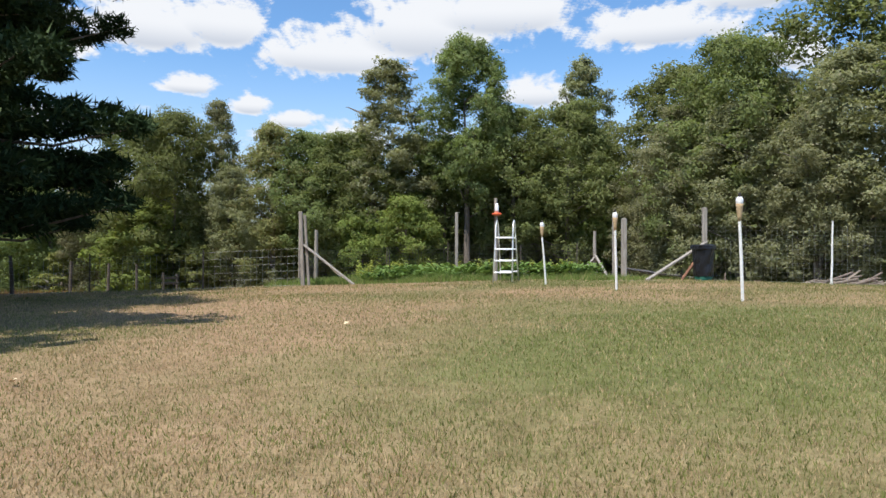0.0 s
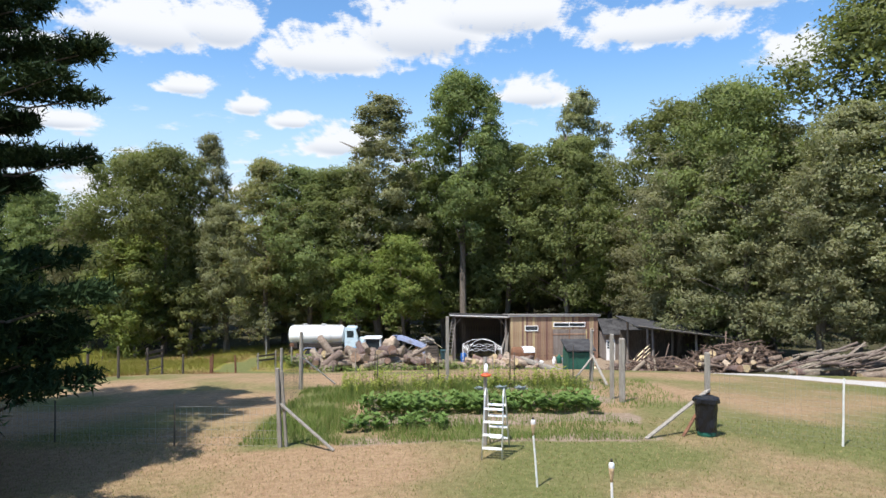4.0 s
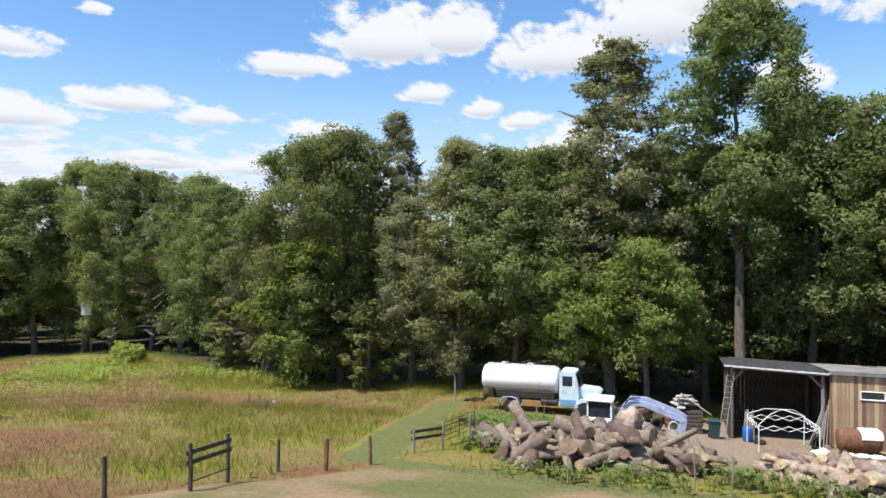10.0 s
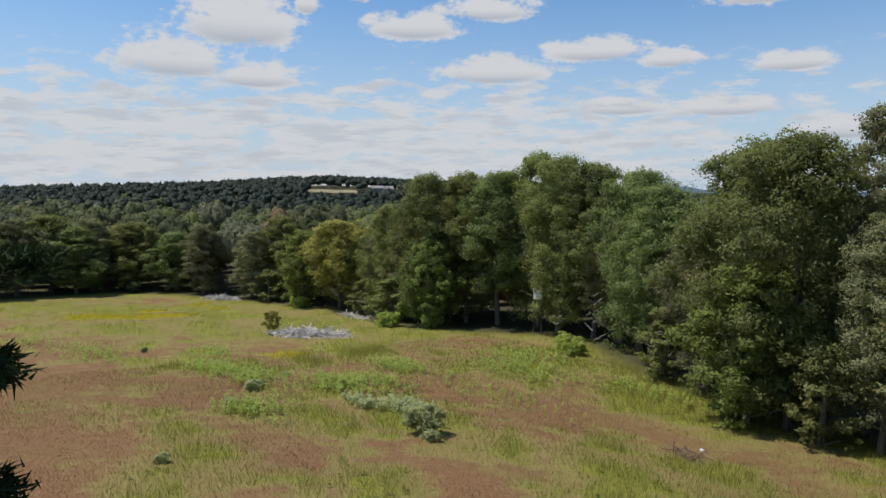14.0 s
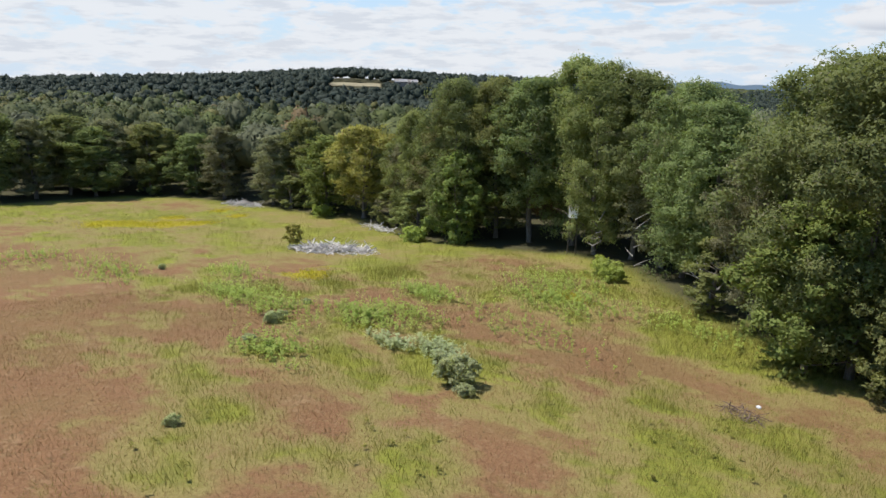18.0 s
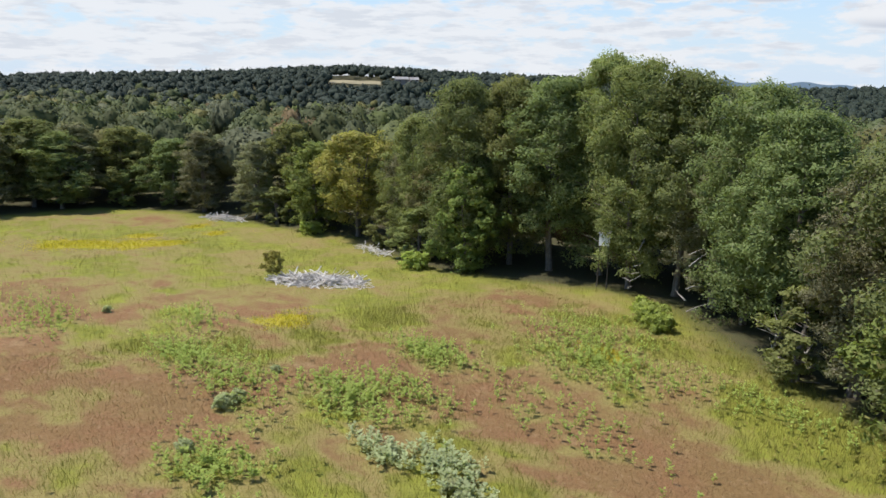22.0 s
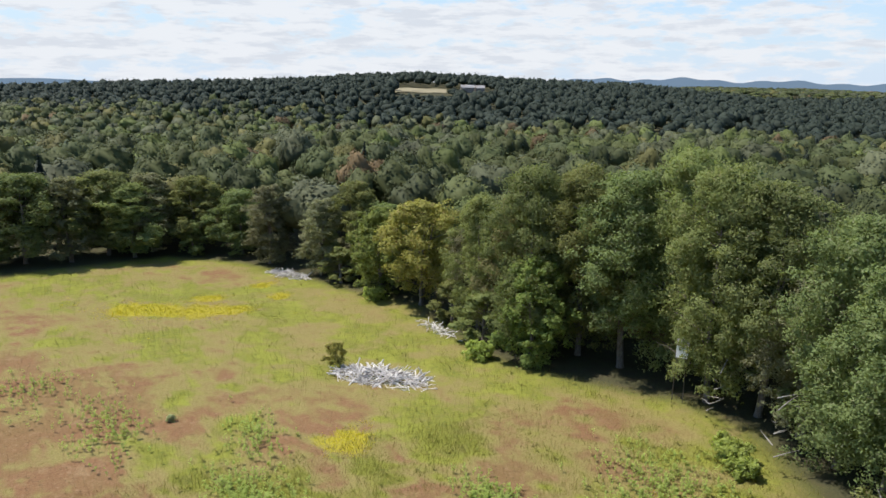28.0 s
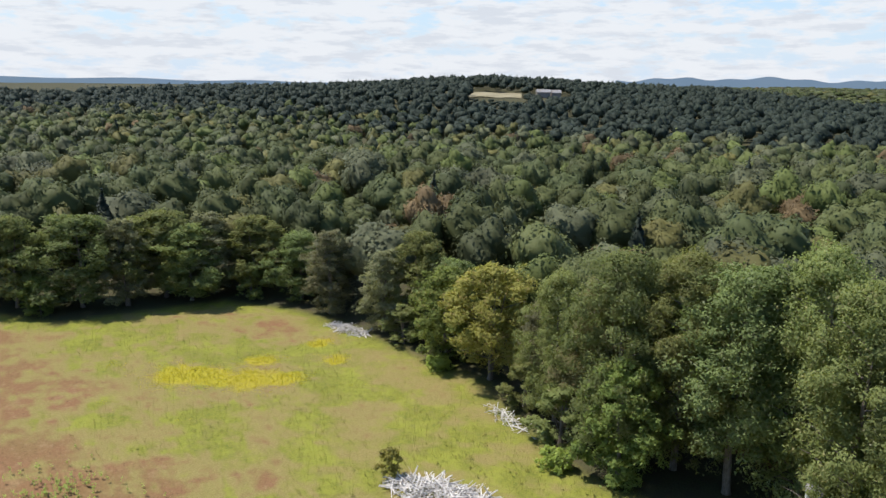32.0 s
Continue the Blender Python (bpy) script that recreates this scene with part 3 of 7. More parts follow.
class Geo:
    """Collects boxes, tubes and the like into one mesh."""

    def __init__(self):
        self.v, self.f = [], []

    def add(self, verts, faces):
        o = len(self.v)
        self.v += [tuple(p) for p in verts]
        self.f += [tuple(o + i for i in f) for f in faces]
        return self

    def box(self, c, s, turn=None, bevel=0.0):
        """Box round c of full sizes s; bevel cuts the upright and top edges."""
        hx, hy, hz = (q / 2 for q in s)
        if bevel:
            b = min(bevel, hx * 0.9, hy * 0.9, hz * 0.9)
            ring = lambda ix, iy, z: [(-hx + ix + b, -hy + iy, z), (hx - ix - b, -hy + iy, z), (hx - ix, -hy + iy + b, z), (hx - ix, hy - iy - b, z), (hx - ix - b, hy - iy, z), (-hx + ix + b, hy - iy, z), (-hx + ix, hy - iy - b, z), (-hx + ix, -hy + iy + b, z)]
            p = ring(0, 0, -hz) + ring(0, 0, hz - b) + ring(b, b, hz)
            f = [tuple(range(7, -1, -1)), tuple(range(16, 24))] + [(r * 8 + i, r * 8 + (i + 1) % 8, r * 8 + 8 + (i + 1) % 8, r * 8 + 8 + i) for r in range(2) for i in range(8)]
        else:
            p = [(sx * hx, sy * hy, sz * hz) for sz in (-1, 1) for sx, sy in ((-1, -1), (1, -1), (1, 1), (-1, 1))]
            f = [(3, 2, 1, 0), (4, 5, 6, 7), (0, 1, 5, 4), (1, 2, 6, 5), (2, 3, 7, 6), (3, 0, 4, 7)]
        q = [Vector(a) for a in p]
        if turn is not None:
            q = [turn @ a for a in q]
        return self.add([a + Vector(c) for a in q], f)

    def tube(self, a, b, r0, r1=None, n=8, caps=True, wob_=0.0):
        a, b = Vector(a), Vector(b)
        r1 = r0 if r1 is None else r1
        ax = (b - a).normalized()
        u = ax.orthogonal().normalized()
        w = ax.cross(u)
        p = []
        for c, r in ((a, r0), (b, r1)):
            for i in range(n):
                t = 2 * math.pi * i / n
                rr = r * (1 + wob_ * math.sin(3 * t + r0 * 40))
                p.append(c + (u * math.cos(t) + w * math.sin(t)) * rr)
        f = [(i, (i + 1) % n, n + (i + 1) % n, n + i) for i in range(n)]
        if caps:
            f += [tuple(range(n - 1, -1, -1)), tuple(range(n, 2 * n))]
        return self.add(p, f)

    def path(self, pts, radii, n=7):
        """A bent, tapering round limb through pts."""
        pts = [Vector(p) for p in pts]
        verts, faces = [], []
        u = None
        for i, p in enumerate(pts):
            ax = (pts[min(i + 1, len(pts) - 1)] - pts[max(i - 1, 0)]).normalized()
            u = (ax.orthogonal() if u is None else (u - ax * u.dot(ax))).normalized()
            w = ax.cross(u)
            for j in range(n):
                t = 2 * math.pi * j / n
                verts.append(p + (u * math.cos(t) + w * math.sin(t)) * radii[i])
        for i in range(len(pts) - 1):
            for j in range(n):
                faces.append((i * n + j, i * n + (j + 1) % n, (i + 1) * n + (j + 1) % n, (i + 1) * n + j))
        faces += [tuple(range(n - 1, -1, -1)), tuple(range((len(pts) - 1) * n, len(pts) * n))]
        return self.add(verts, faces)

    def lathe(self, profile, n=16, c=(0, 0, 0)):
        """A round body from (radius, z) pairs."""
        verts = [(c[0] + r * math.cos(2 * math.pi * j / n), c[1] + r * math.sin(2 * math.pi * j / n), c[2] + z) for r, z in profile for j in range(n)]
        faces = [(i * n + j, i * n + (j + 1) % n, (i + 1) * n + (j + 1) % n, (i + 1) * n + j) for i in range(len(profile) - 1) for j in range(n)]
        faces += [tuple(range(n - 1, -1, -1)), tuple(range((len(profile) - 1) * n, len(profile) * n))]
        return self.add(verts, faces)

    def prism(self, outline, y0, y1):
        """An outline of (x, z) pairs drawn out along y."""
        n = len(outline)
        p = [(x, y0, z) for x, z in outline] + [(x, y1, z) for x, z in outline]
        return self.add(p, [tuple(range(n)), tuple(range(2 * n - 1, n - 1, -1))] + [(i, n + i, n + (i + 1) % n, (i + 1) % n) for i in range(n)])

    def mesh(self, name, smooth_=False):
        me = bpy.data.meshes.new(name)
        me.from_pydata(self.v, [], self.f)
        if smooth_:
            me.polygons.foreach_set("use_smooth", [True] * len(me.polygons))
        me.update()
        return me


def part(name, geo, material, parent=None, label="", m=None, soft_shade=False):
    """One mesh object from a Geo or a mesh, under a thing or a part."""
    me = geo.mesh(name, soft_shade) if isinstance(geo, Geo) else geo
    if material is not None and not me.materials:
        me.materials.append(material)
    ob = new(name, me)
    ob.parent = parent
    if m is not None:
        ob.matrix_basis = m
    return tagged(ob, label) if label else ob


def thing(name, m, label, category, group="", kind=""):
    ob = new(name)
    ob.empty_display_size = 0.2
    ob.matrix_basis = m
    return tagged(ob, label, category, group, kind)


def gz(x, y):
    return float(land(x, y))


# ---- trees ----


def unit(n):
    v = rng.normal(size=(n, 3))
    return v / np.linalg.norm(v, axis=1, keepdims=True)


def leaf_quads(name, c, size, up, n_out, aspect=0.62):
    """Small pointed leaves round the points c, turned every way, a little more to the sky."""
    n = len(c)
    nor = unit(n) * 1.35
    nor[:, 2] += up
    nor += n_out * 0.9
    nor /= np.linalg.norm(nor, axis=1, keepdims=True)
    form = n_out / (np.linalg.norm(n_out, axis=1, keepdims=True) + 1e-9)
    nor = nor * np.where((nor * form).sum(1, keepdims=True) < 0, -1.0, 1.0)
    a = np.cross(nor, unit(n))
    a /= np.linalg.norm(a, axis=1, keepdims=True) + 1e-9
    b = np.cross(nor, a)
    s = (size * rng.uniform(0.55, 1.4, n))[:, None]
    v = np.stack([c - a * s + b * s * aspect, c - a * s - b * s * aspect, c + a * s * 1.25], 1).reshape(-1, 3)
    return soft_normals(quick_mesh(name, v, np.arange(3 * n).reshape(n, 3)), np.repeat(form * 0.45 + nor * 0.55, 3, 0))


def crown_points(h, r, base, lobes, per, shape, droop=0.0):
    """Leaf places: uneven masses of foliage at the ends of boughs, each of many small sprays on its upper, outer side."""
    pts, outs = [], []
    span = h - base
    ph = rng.uniform(0, 6.283, 4)
    masses = max(14, int(lobes * 0.34))
    for i in range(masses):
        s = ((i + rng.uniform(0.2, 0.8)) / masses) ** 0.92
        ang = i * 2.399 + rng.uniform(-0.5, 0.5)
        if shape == "round":
            w = r * (math.sin(math.pi * min(0.95, 0.16 + 0.79 * s)) ** 0.65)
        else:
            w = r * (0.70 + 0.36 * math.sin(math.pi * (s * 0.9 + 0.05))) * (1 - 0.66 * s ** 2.8)
        w *= 0.90 + 0.20 * math.sin(2 * ang + ph[0] + 4 * s) + 0.13 * math.sin(3 * ang + ph[1] - 9 * s)
        big = r * rng.uniform(0.17, 0.40) * (1.0 - 0.25 * s)
        d = np.array([math.cos(ang), math.sin(ang), 0.0])
        out = max(0.0, w - big * 0.8) * rng.uniform(0.50, 1.08)
        c = d * out
        c[2] = min(h - big * 0.75, base + span * s + 0.04 * span * math.sin(3 * ang + ph[3]))
        n = int(8 + 7 * rng.random())
        v = unit(n) + d * 0.35 + np.array([0, 0, 0.30])
        v /= np.linalg.norm(v, axis=1, keepdims=True)
        for a in v:
            q = r * rng.uniform(0.07, 0.16)
            e = c + a * big * rng.uniform(0.45, 1.15) * (1.3 if rng.random() < 0.15 else 1.0) * np.array([1.0, 1.0, 0.9])
            m = int(per * 0.34 * rng.uniform(0.5, 1.5)) + 3
            u = unit(m)
            p = u * (rng.uniform(0.1, 1.0, m) ** 0.5)[:, None] * np.array([q * 1.15, q * 1.15, q * 0.75])
            p *= np.where(rng.random(m) < 0.09, rng.uniform(1.2, 2.1, m), 1.0)[:, None]
            p[:, 2] -= (droop + 0.12) * np.minimum(p[:, 0] ** 2 + p[:, 1] ** 2, 2 * q * q) / max(q, 0.3)
            pts.append(e + p)
            outs.append(u * np.array([0.6, 0.6, 0.8]) + a * 0.75 + np.array([0, 0, 0.12]))
    return np.concatenate(pts), np.concatenate(outs)


def wood_parts(parent, h, r, base, seed, forks, bark):
    """Stems, and bent, tapering limbs that reach into the crown, each a part of its own."""
    R = random.Random(seed)
    t = 0.012 * h + 0.06
    for f in range(forks):
        lean = Vector((R.uniform(-1, 1), R.uniform(-1, 1), 0)) * (0.04 if forks == 1 else 0.12)
        o = Vector((R.uniform(-0.3, 0.3), R.uniform(-0.3, 0.3), 0)) * (forks > 1)
        pts = [o + lean * z + Vector((0.12 * math.sin(z * 0.5 + f), 0.12 * math.cos(z * 0.4), z)) for z in (-0.4, 0.5, h * 0.18, h * 0.38, h * 0.58, h * 0.72, h * 0.82)]
        part("trunk", Geo().path(pts, [t * 1.5, t * 1.05, t * 0.9, t * 0.72, t * 0.5, t * 0.28, t * 0.06], 8), bark, parent, soft_shade=True)
        n = 10 // forks + 1
        for i in range(n):
            z = base * 0.75 + (h * 0.82 - base * 0.75) * (i + R.random()) / n
            a = R.uniform(0, 6.28)
            reach = r * (0.85 - 0.5 * z / h) * R.uniform(0.7, 1.1)
            s = o + lean * z + Vector((0, 0, z))
            d = Vector((math.cos(a), math.sin(a), 0))
            part("limb", Geo().path([s, s + d * reach * 0.4 + Vector((0, 0, reach * 0.22)), s + d * reach * 0.8 + Vector((0, 0, reach * 0.45)), s + d * reach + Vector((0, 0, reach * 0.5))],
                                    [t * 0.3, t * 0.22, t * 0.12, t * 0.03], 5), bark, parent)


def tree_model(name, h, r, base, lobes, per, size, shape, leaf, bark=None, forks=1, seed=1, label="", droop=0.0):
    ob = thing(name, Matrix(), label, "tree")
    wood_parts(ob, h, r, base, seed, forks, bark or M_BARK)
    p, o = crown_points(h, r, base, lobes, per, shape, droop)
    part("crown", leaf_quads("crown", p, size, 0.45, o * 0.9), leaf, ob)
    return ob


TREES = {}
TREES["maple"] = tree_model("maple_tree", 20, 6.6, 2.4, 180, 135, 0.160, "round", M_LEAF[0], seed=1, label="broad maple with a dense green crown at the wood's edge")
TREES["dark"] = tree_model("oak_tree", 22, 6.2, 2.8, 180, 135, 0.160, "round", M_LEAF[1], seed=2, label="tall dark green oak with an uneven crown")
TREES["grey"] = tree_model("ash_tree", 21, 6.0, 2.4, 160, 128, 0.150, "tall", M_LEAF[2], seed=3, forks=2, label="grey-green ash with a loose airy crown")
TREES["bright"] = tree_model("young_maple", 13, 4.6, 0.8, 110, 130, 0.150, "round", M_LEAF[3], seed=4, label="low bright green maple with leaves to the ground")
TREES["yellow"] = tree_model("hickory_tree", 17, 6.4, 3.6, 130, 145, 0.155, "round", M_LEAF[4], seed=5, forks=3, label="yellow-green tree with several pale stems")
TREES["rust"] = tree_model("cherry_tree", 21, 5.6, 2.8, 150, 128, 0.150, "tall", M_LEAF[5], seed=6, label="tree with a brownish yellow-green crown")
TREES["high"] = tree_model("cottonwood", 31, 6.2, 13.5, 210, 160, 0.135, "round", M_LEAF[0], seed=7, label="very tall tree with a bare lower trunk and rounded crown")
TREES["thin"] = tree_model("poplar", 29, 5.0, 9, 190, 110, 0.130, "tall", M_LEAF[2], M_BARK, forks=2, seed=8, label="tall thin poplar with a sparse feathery crown")
TREES["canopy"] = tree_model("shade_maple", 14, 5.0, 4.6, 150, 150, 0.120, "round", M_LEAF[3], seed=14, label="bright green maple with a bare trunk below its crown")
TREES["scrub"] = tree_model("scrub_tree", 9, 3.0, 0.3, 60, 105, 0.14, "round", M_LEAF[1], seed=9, forks=2, label="low scrubby tree under the wood's edge")
# the same kinds with smaller, more numerous leaves, for trees that stand near the way
for kind, (h, r, base, lobes, per, size, shape, leaf, bark, forks) in {
        "maple": (20, 6.6, 1.8, 240, 180, 0.112, "round", 0, M_BARK, 1), "dark": (22, 6.2, 2.4, 240, 180, 0.112, "round", 1, M_BARK, 1),
        "grey": (21, 6.0, 3.8, 230, 170, 0.106, "tall", 2, M_BARK, 2), "rust": (21, 5.6, 3.2, 215, 170, 0.106, "tall", 5, M_BARK, 1), "stem": (21, 6.0, 5.8, 230, 170, 0.112, "round", 0, M_BARK, 1)}.items():
    TREES["fine_" + kind] = tree_model({"maple": "maple_tree", "dark": "oak_tree", "grey": "ash_tree", "rust": "cherry_tree", "stem": "maple_tree"}[kind], h, r, base, lobes, per, size, shape, M_LEAF[leaf], bark, forks, 20 + h, {"maple": "broad maple with a dense green crown beside the yard", "dark": "tall dark green oak with an uneven crown beside the yard", "grey": "grey-green ash with a loose crown beside the yard", "rust": "tree with a brownish yellow-green crown beside the yard", "stem": "green maple with a long bare dark trunk"}[kind])
used = set()


def plant(kind, x, y, h, wide=1.0, turn=None):
    src = TREES[kind]
    natural = {"maple": 20, "dark": 22, "grey": 21, "bright": 13, "yellow": 17, "rust": 21, "high": 31, "thin": 29, "scrub": 9, "canopy": 14, "stem": 21}[kind.replace("fine_", "")]
    s = h / natural
    wide = wide * (1.0 if kind in ("high", "thin") else 1.06 if "fine" in kind else 1.18)
    a = rng.uniform(0, 360) if turn is None else turn
    wide = wide * rng.uniform(0.92, 1.1)
    m = pose(x, y, gz(x, y) - 0.15, 0, 0, a) @ Matrix.Diagonal((s * wide, s * wide, s, 1))
    if kind not in used:
        used.add(kind)
        src.matrix_basis = m
        return src
    return copy_thing(src, m)


KEY_TREES = [("high", 3, 81, 32, 1.0), ("thin", -6.5, 83, 30, 1.15), ("thin", 18, 90, 31, 0.8), ("stem", 14.5, 79, 24, 1.05), ("stem", 8, 83, 21.5, 0.9), ("stem", 0.5, 86, 19, 0.9), ("stem", 11, 88, 19, 1), ("canopy", -4.0, 79, 13.5, 0.85),
             ("canopy", -9.5, 81.5, 12.5, 0.85), ("stem", -11.5, 85, 19, 1), ("rust", -21, 86, 23, 1.05), ("stem", -16, 87, 19.5, 1), ("maple", -33.5, 86, 25, 0.85), ("thin", -29, 90, 26.5, 0.75),
             ("grey", -26, 86, 18, 1), ("bright", -36, 84, 14, 1.0), ("scrub", -29.5, 84, 9, 1), ("maple", -39, 90, 20, 1), ("grey", -46, 92, 21, 1.0), ("scrub", -50, 91, 8, 1),
             ("stem", -54, 95, 18.5, 1.05), ("maple", -61, 100, 18.5, 1.0), ("grey", -66, 102, 20, 1), ("dark", -77, 101, 26.5, 0.85), ("stem", -71.5, 103, 22, 0.95), ("dark", -84, 103.5, 23, 1.0), ("stem", -90, 100, 22, 1.0), ("dark", -96, 98, 21, 1.0),
             ("bright", -96, 90.5, 13, 0.8), ("maple", -100, 93, 20, 0.8), ("rust", -106, 94, 19, 0.9), ("dark", -112, 92, 17, 1), ("scrub", -106, 89, 8, 1.2), ("scrub", -117, 90, 7, 1.2), ("grey", -119, 94, 17, 1),
             ("yellow", -128, 90, 17.5, 1.05), ("bright", -138, 87, 14, 1.0), ("maple", -143, 91, 15, 1), ("scrub", -147, 83, 7, 1.4), ("dark", -153, 88, 18, 1),
             ("grey", 24.5, 57.5, 20, 1.05), ("grey", 22, 64, 22, 1.0), ("grey", 30, 51, 22, 1.1), ("grey", 29, 62, 24, 1.1), ("grey", 36, 46, 23, 1.15), ("maple", 38, 56, 25, 1.15), ("rust", 43, 47, 22, 1.15), ("rust", 46, 38, 21, 1.05),
             ("grey", 33, 70, 23, 1), ("grey", 22, 73, 20, 0.9), ("maple", 27, 80, 22, 1), ("canopy", 19.5, 80, 16, 1), ("grey", 22.5, 70, 21, 1.0), ("maple", 25.5, 60.5, 19, 1.0), ("grey", 27.5, 51.0, 17, 1.1), ("grey", 52, 46, 21, 1.1), ("grey", 40, 41, 15, 1), ("maple", -184, 30, 24, 1.25), ("grey", -183, 38, 17, 1.0), ("dark", -187, 45, 22, 1.15), ("grey", -188, 54, 21, 1.1), ("dark", -186, 63, 20, 1.1), ("maple", -178, 71, 19, 1.1)]
KEY_TREES += [("maple", 5, 91, 18, 1), ("dark", 12.5, 94, 19, 1), ("dark", -4, 91.5, 19, 1), ("maple", -12, 92, 18, 1), ("dark", 20, 95, 20, 1), ("scrub", 15.5, 87.5, 7, 1.2), ("scrub", 8.5, 89, 7.5, 1.2), ("scrub", 1.5, 91.5, 8, 1.2),
              ("scrub", -7, 88.5, 7, 1.2), ("scrub", -14.5, 89.5, 7, 1.2), ("scrub", 22, 86, 7, 1.2)]
for kind, x, y, h, wide in KEY_TREES:
    plant("fine_" + kind if x > -132 and "fine_" + kind in TREES else kind, x, y, h, wide)

# the rest of the wood's edge and the rows behind it
taken = [(x, y) for _, x, y, _, _ in KEY_TREES]


def wood_row(back, gap, kinds, lo, hi, x_min=-215, x_max=60):
    for (ax, ay), (bx, by) in zip(EDGE[:-1], EDGE[1:]):
        n = max(1, int(math.hypot(bx - ax, by - ay) / gap))
        nx, ny = (by - ay), -(bx - ax)
        q = math.hypot(nx, ny)
        for i in range(n):
            s = (i + rng.uniform(0.1, 0.9)) / n
            x, y = ax + (bx - ax) * s, ay + (by - ay) * s
            side = -1
            x, y = x + side * -nx / q * back + rng.uniform(-1.5, 1.5), y + side * -ny / q * back + rng.uniform(-1.5, 1.5)
            if edge_distance(x, y) < 0:
                x, y = x - 2 * side * -nx / q * back, y - 2 * side * -ny / q * back
            if not x_min < x < x_max or y < -45 or any((x - u) ** 2 + (y - v) ** 2 < (gap * 0.62) ** 2 for u, v in taken) or (-16 < x < 26 and y < 80):
                continue
            taken.append((x, y))
            plant(kinds[rng.integers(len(kinds))], x, y, rng.uniform(lo, hi) * (1.28 if x < -150 and lo > 10 else 1.0), rng.uniform(0.9, 1.2))


wood_row(3.5, 8.0, ["maple", "dark", "grey", "dark", "maple", "rust"], 13, 17.5)
wood_row(1.5, 8.5, ["scrub", "scrub", "bright"], 4.5, 8, -205, -24)

# ---- the woods beyond, to the ridge ----


def tone_foliage(name):
    """Leaves of far trees: each tree has its own tone, each leaf a small change of it."""
    m = bpy.data.materials.new(name)
    m.use_nodes = True
    k = Nodes(m.node_tree)
    tone = k.node("ShaderNodeAttribute", attribute_name="tone").outputs["Color"]
    r = k.node("ShaderNodeNewGeometry").outputs["Random Per Island"]
    v = k.math("MULTIPLY_ADD", r, 0.16, 0.92)
    col = k.mix(1.0, tone, k.node("ShaderNodeCombineColor", {0: v, 1: v, 2: v}).outputs[0], "MULTIPLY")
    bs = k.node("ShaderNodeBsdfPrincipled", {"Base Color": col, "Roughness": 0.7, "Specular IOR Level": 0.15})
    tr = k.node("ShaderNodeBsdfTranslucent", {"Color": col})
    mx = k.node("ShaderNodeMixShader", {0: 0.18})
    k.tree.links.new(bs.outputs[0], mx.inputs[1])
    k.tree.links.new(tr.outputs[0], mx.inputs[2])
    out = k.node("ShaderNodeOutputMaterial")
    k.tree.links.new(mx.outputs[0], out.inputs[0])
    return m


M_WOODS = tone_foliage("woodland_leaves")


def leaf_tris(c, size, out):
    n = len(c)
    nor = unit(n) * 0.8 + out * 1.1
    nor[:, 2] += 0.3
    nor /= np.linalg.norm(nor, axis=1, keepdims=True)
    a = np.cross(nor, unit(n))
    a /= np.linalg.norm(a, axis=1, keepdims=True) + 1e-9
    b = np.cross(nor, a)
    s = (size * rng.uniform(0.6, 1.4, n))[:, None]
    form = out / (np.linalg.norm(out, axis=1, keepdims=True) + 1e-9)
    return np.stack([c + a * s, c - a * s * 0.5 + b * s * 0.87, c - a * s * 0.5 - b * s * 0.87], 1).reshape(-1, 3), np.repeat(form * 0.65 + nor * 0.35, 3, 0)


def far_crown(seg, rings, leaves, size, conifer=False):
    """One small crown, 1 m high and about 0.42 m in radius: a lumpy dome with leaf clumps close upon it."""
    lob = unit(11)
    lob[:, 2] = np.abs(lob[:, 2]) * 0.9 - 0.15
    lob /= np.linalg.norm(lob, axis=1, keepdims=True)
    high = rng.uniform(0.6, 1.25, len(lob))

    def place(d):
        near = np.exp(-np.arccos(np.clip(d @ lob.T, -1, 1)) ** 2 / 0.20) * high
        rad = 0.27 + 0.15 * near.max(1)
        p = d * rad[:, None]
        nor = d * 0.55 + lob[near.argmax(1)] * -0.45 * near.max(1)[:, None] + d * 0.45 * near.max(1)[:, None] + (d - lob[near.argmax(1)]) * 0.8
        p[:, 2] = 0.56 + p[:, 2] * 1.02
        if conifer:
            w = np.clip(1.05 - p[:, 2], 0.04, 1) * 0.75
            p[:, 0] *= w
            p[:, 1] *= w
        return p, nor / (np.linalg.norm(nor, axis=1, keepdims=True) + 1e-9)

    th = np.linspace(0.04, 0.74 * math.pi, rings)
    az_ = np.arange(seg) * 2 * math.pi / seg
    d = np.stack([np.sin(th)[:, None] * np.cos(az_ + 0.3 * th[:, None]), np.sin(th)[:, None] * np.sin(az_ + 0.3 * th[:, None]), np.cos(th)[:, None] + 0 * az_], -1).reshape(-1, 3)
    dome, dn = place(d)
    idx = []
    for i in range(rings - 1):
        for j in range(seg):
            a, b, c, e = i * seg + j, i * seg + (j + 1) % seg, (i + 1) * seg + (j + 1) % seg, (i + 1) * seg + j
            idx += [a, e, c, a, c, b]
    d = unit(leaves)
    d[:, 2] = np.where((d[:, 2] < -0.1) & (rng.random(leaves) < 0.7), -d[:, 2], d[:, 2])
    p, nr = place(d)
    p = p + (p - np.array([0, 0, 0.56])) * rng.uniform(-0.02, 0.14, leaves)[:, None]
    v, vn = leaf_tris(p, size, nr)
    return np.concatenate([np.concatenate([dome[idx], v]), np.concatenate([dn[idx], vn])], 1)


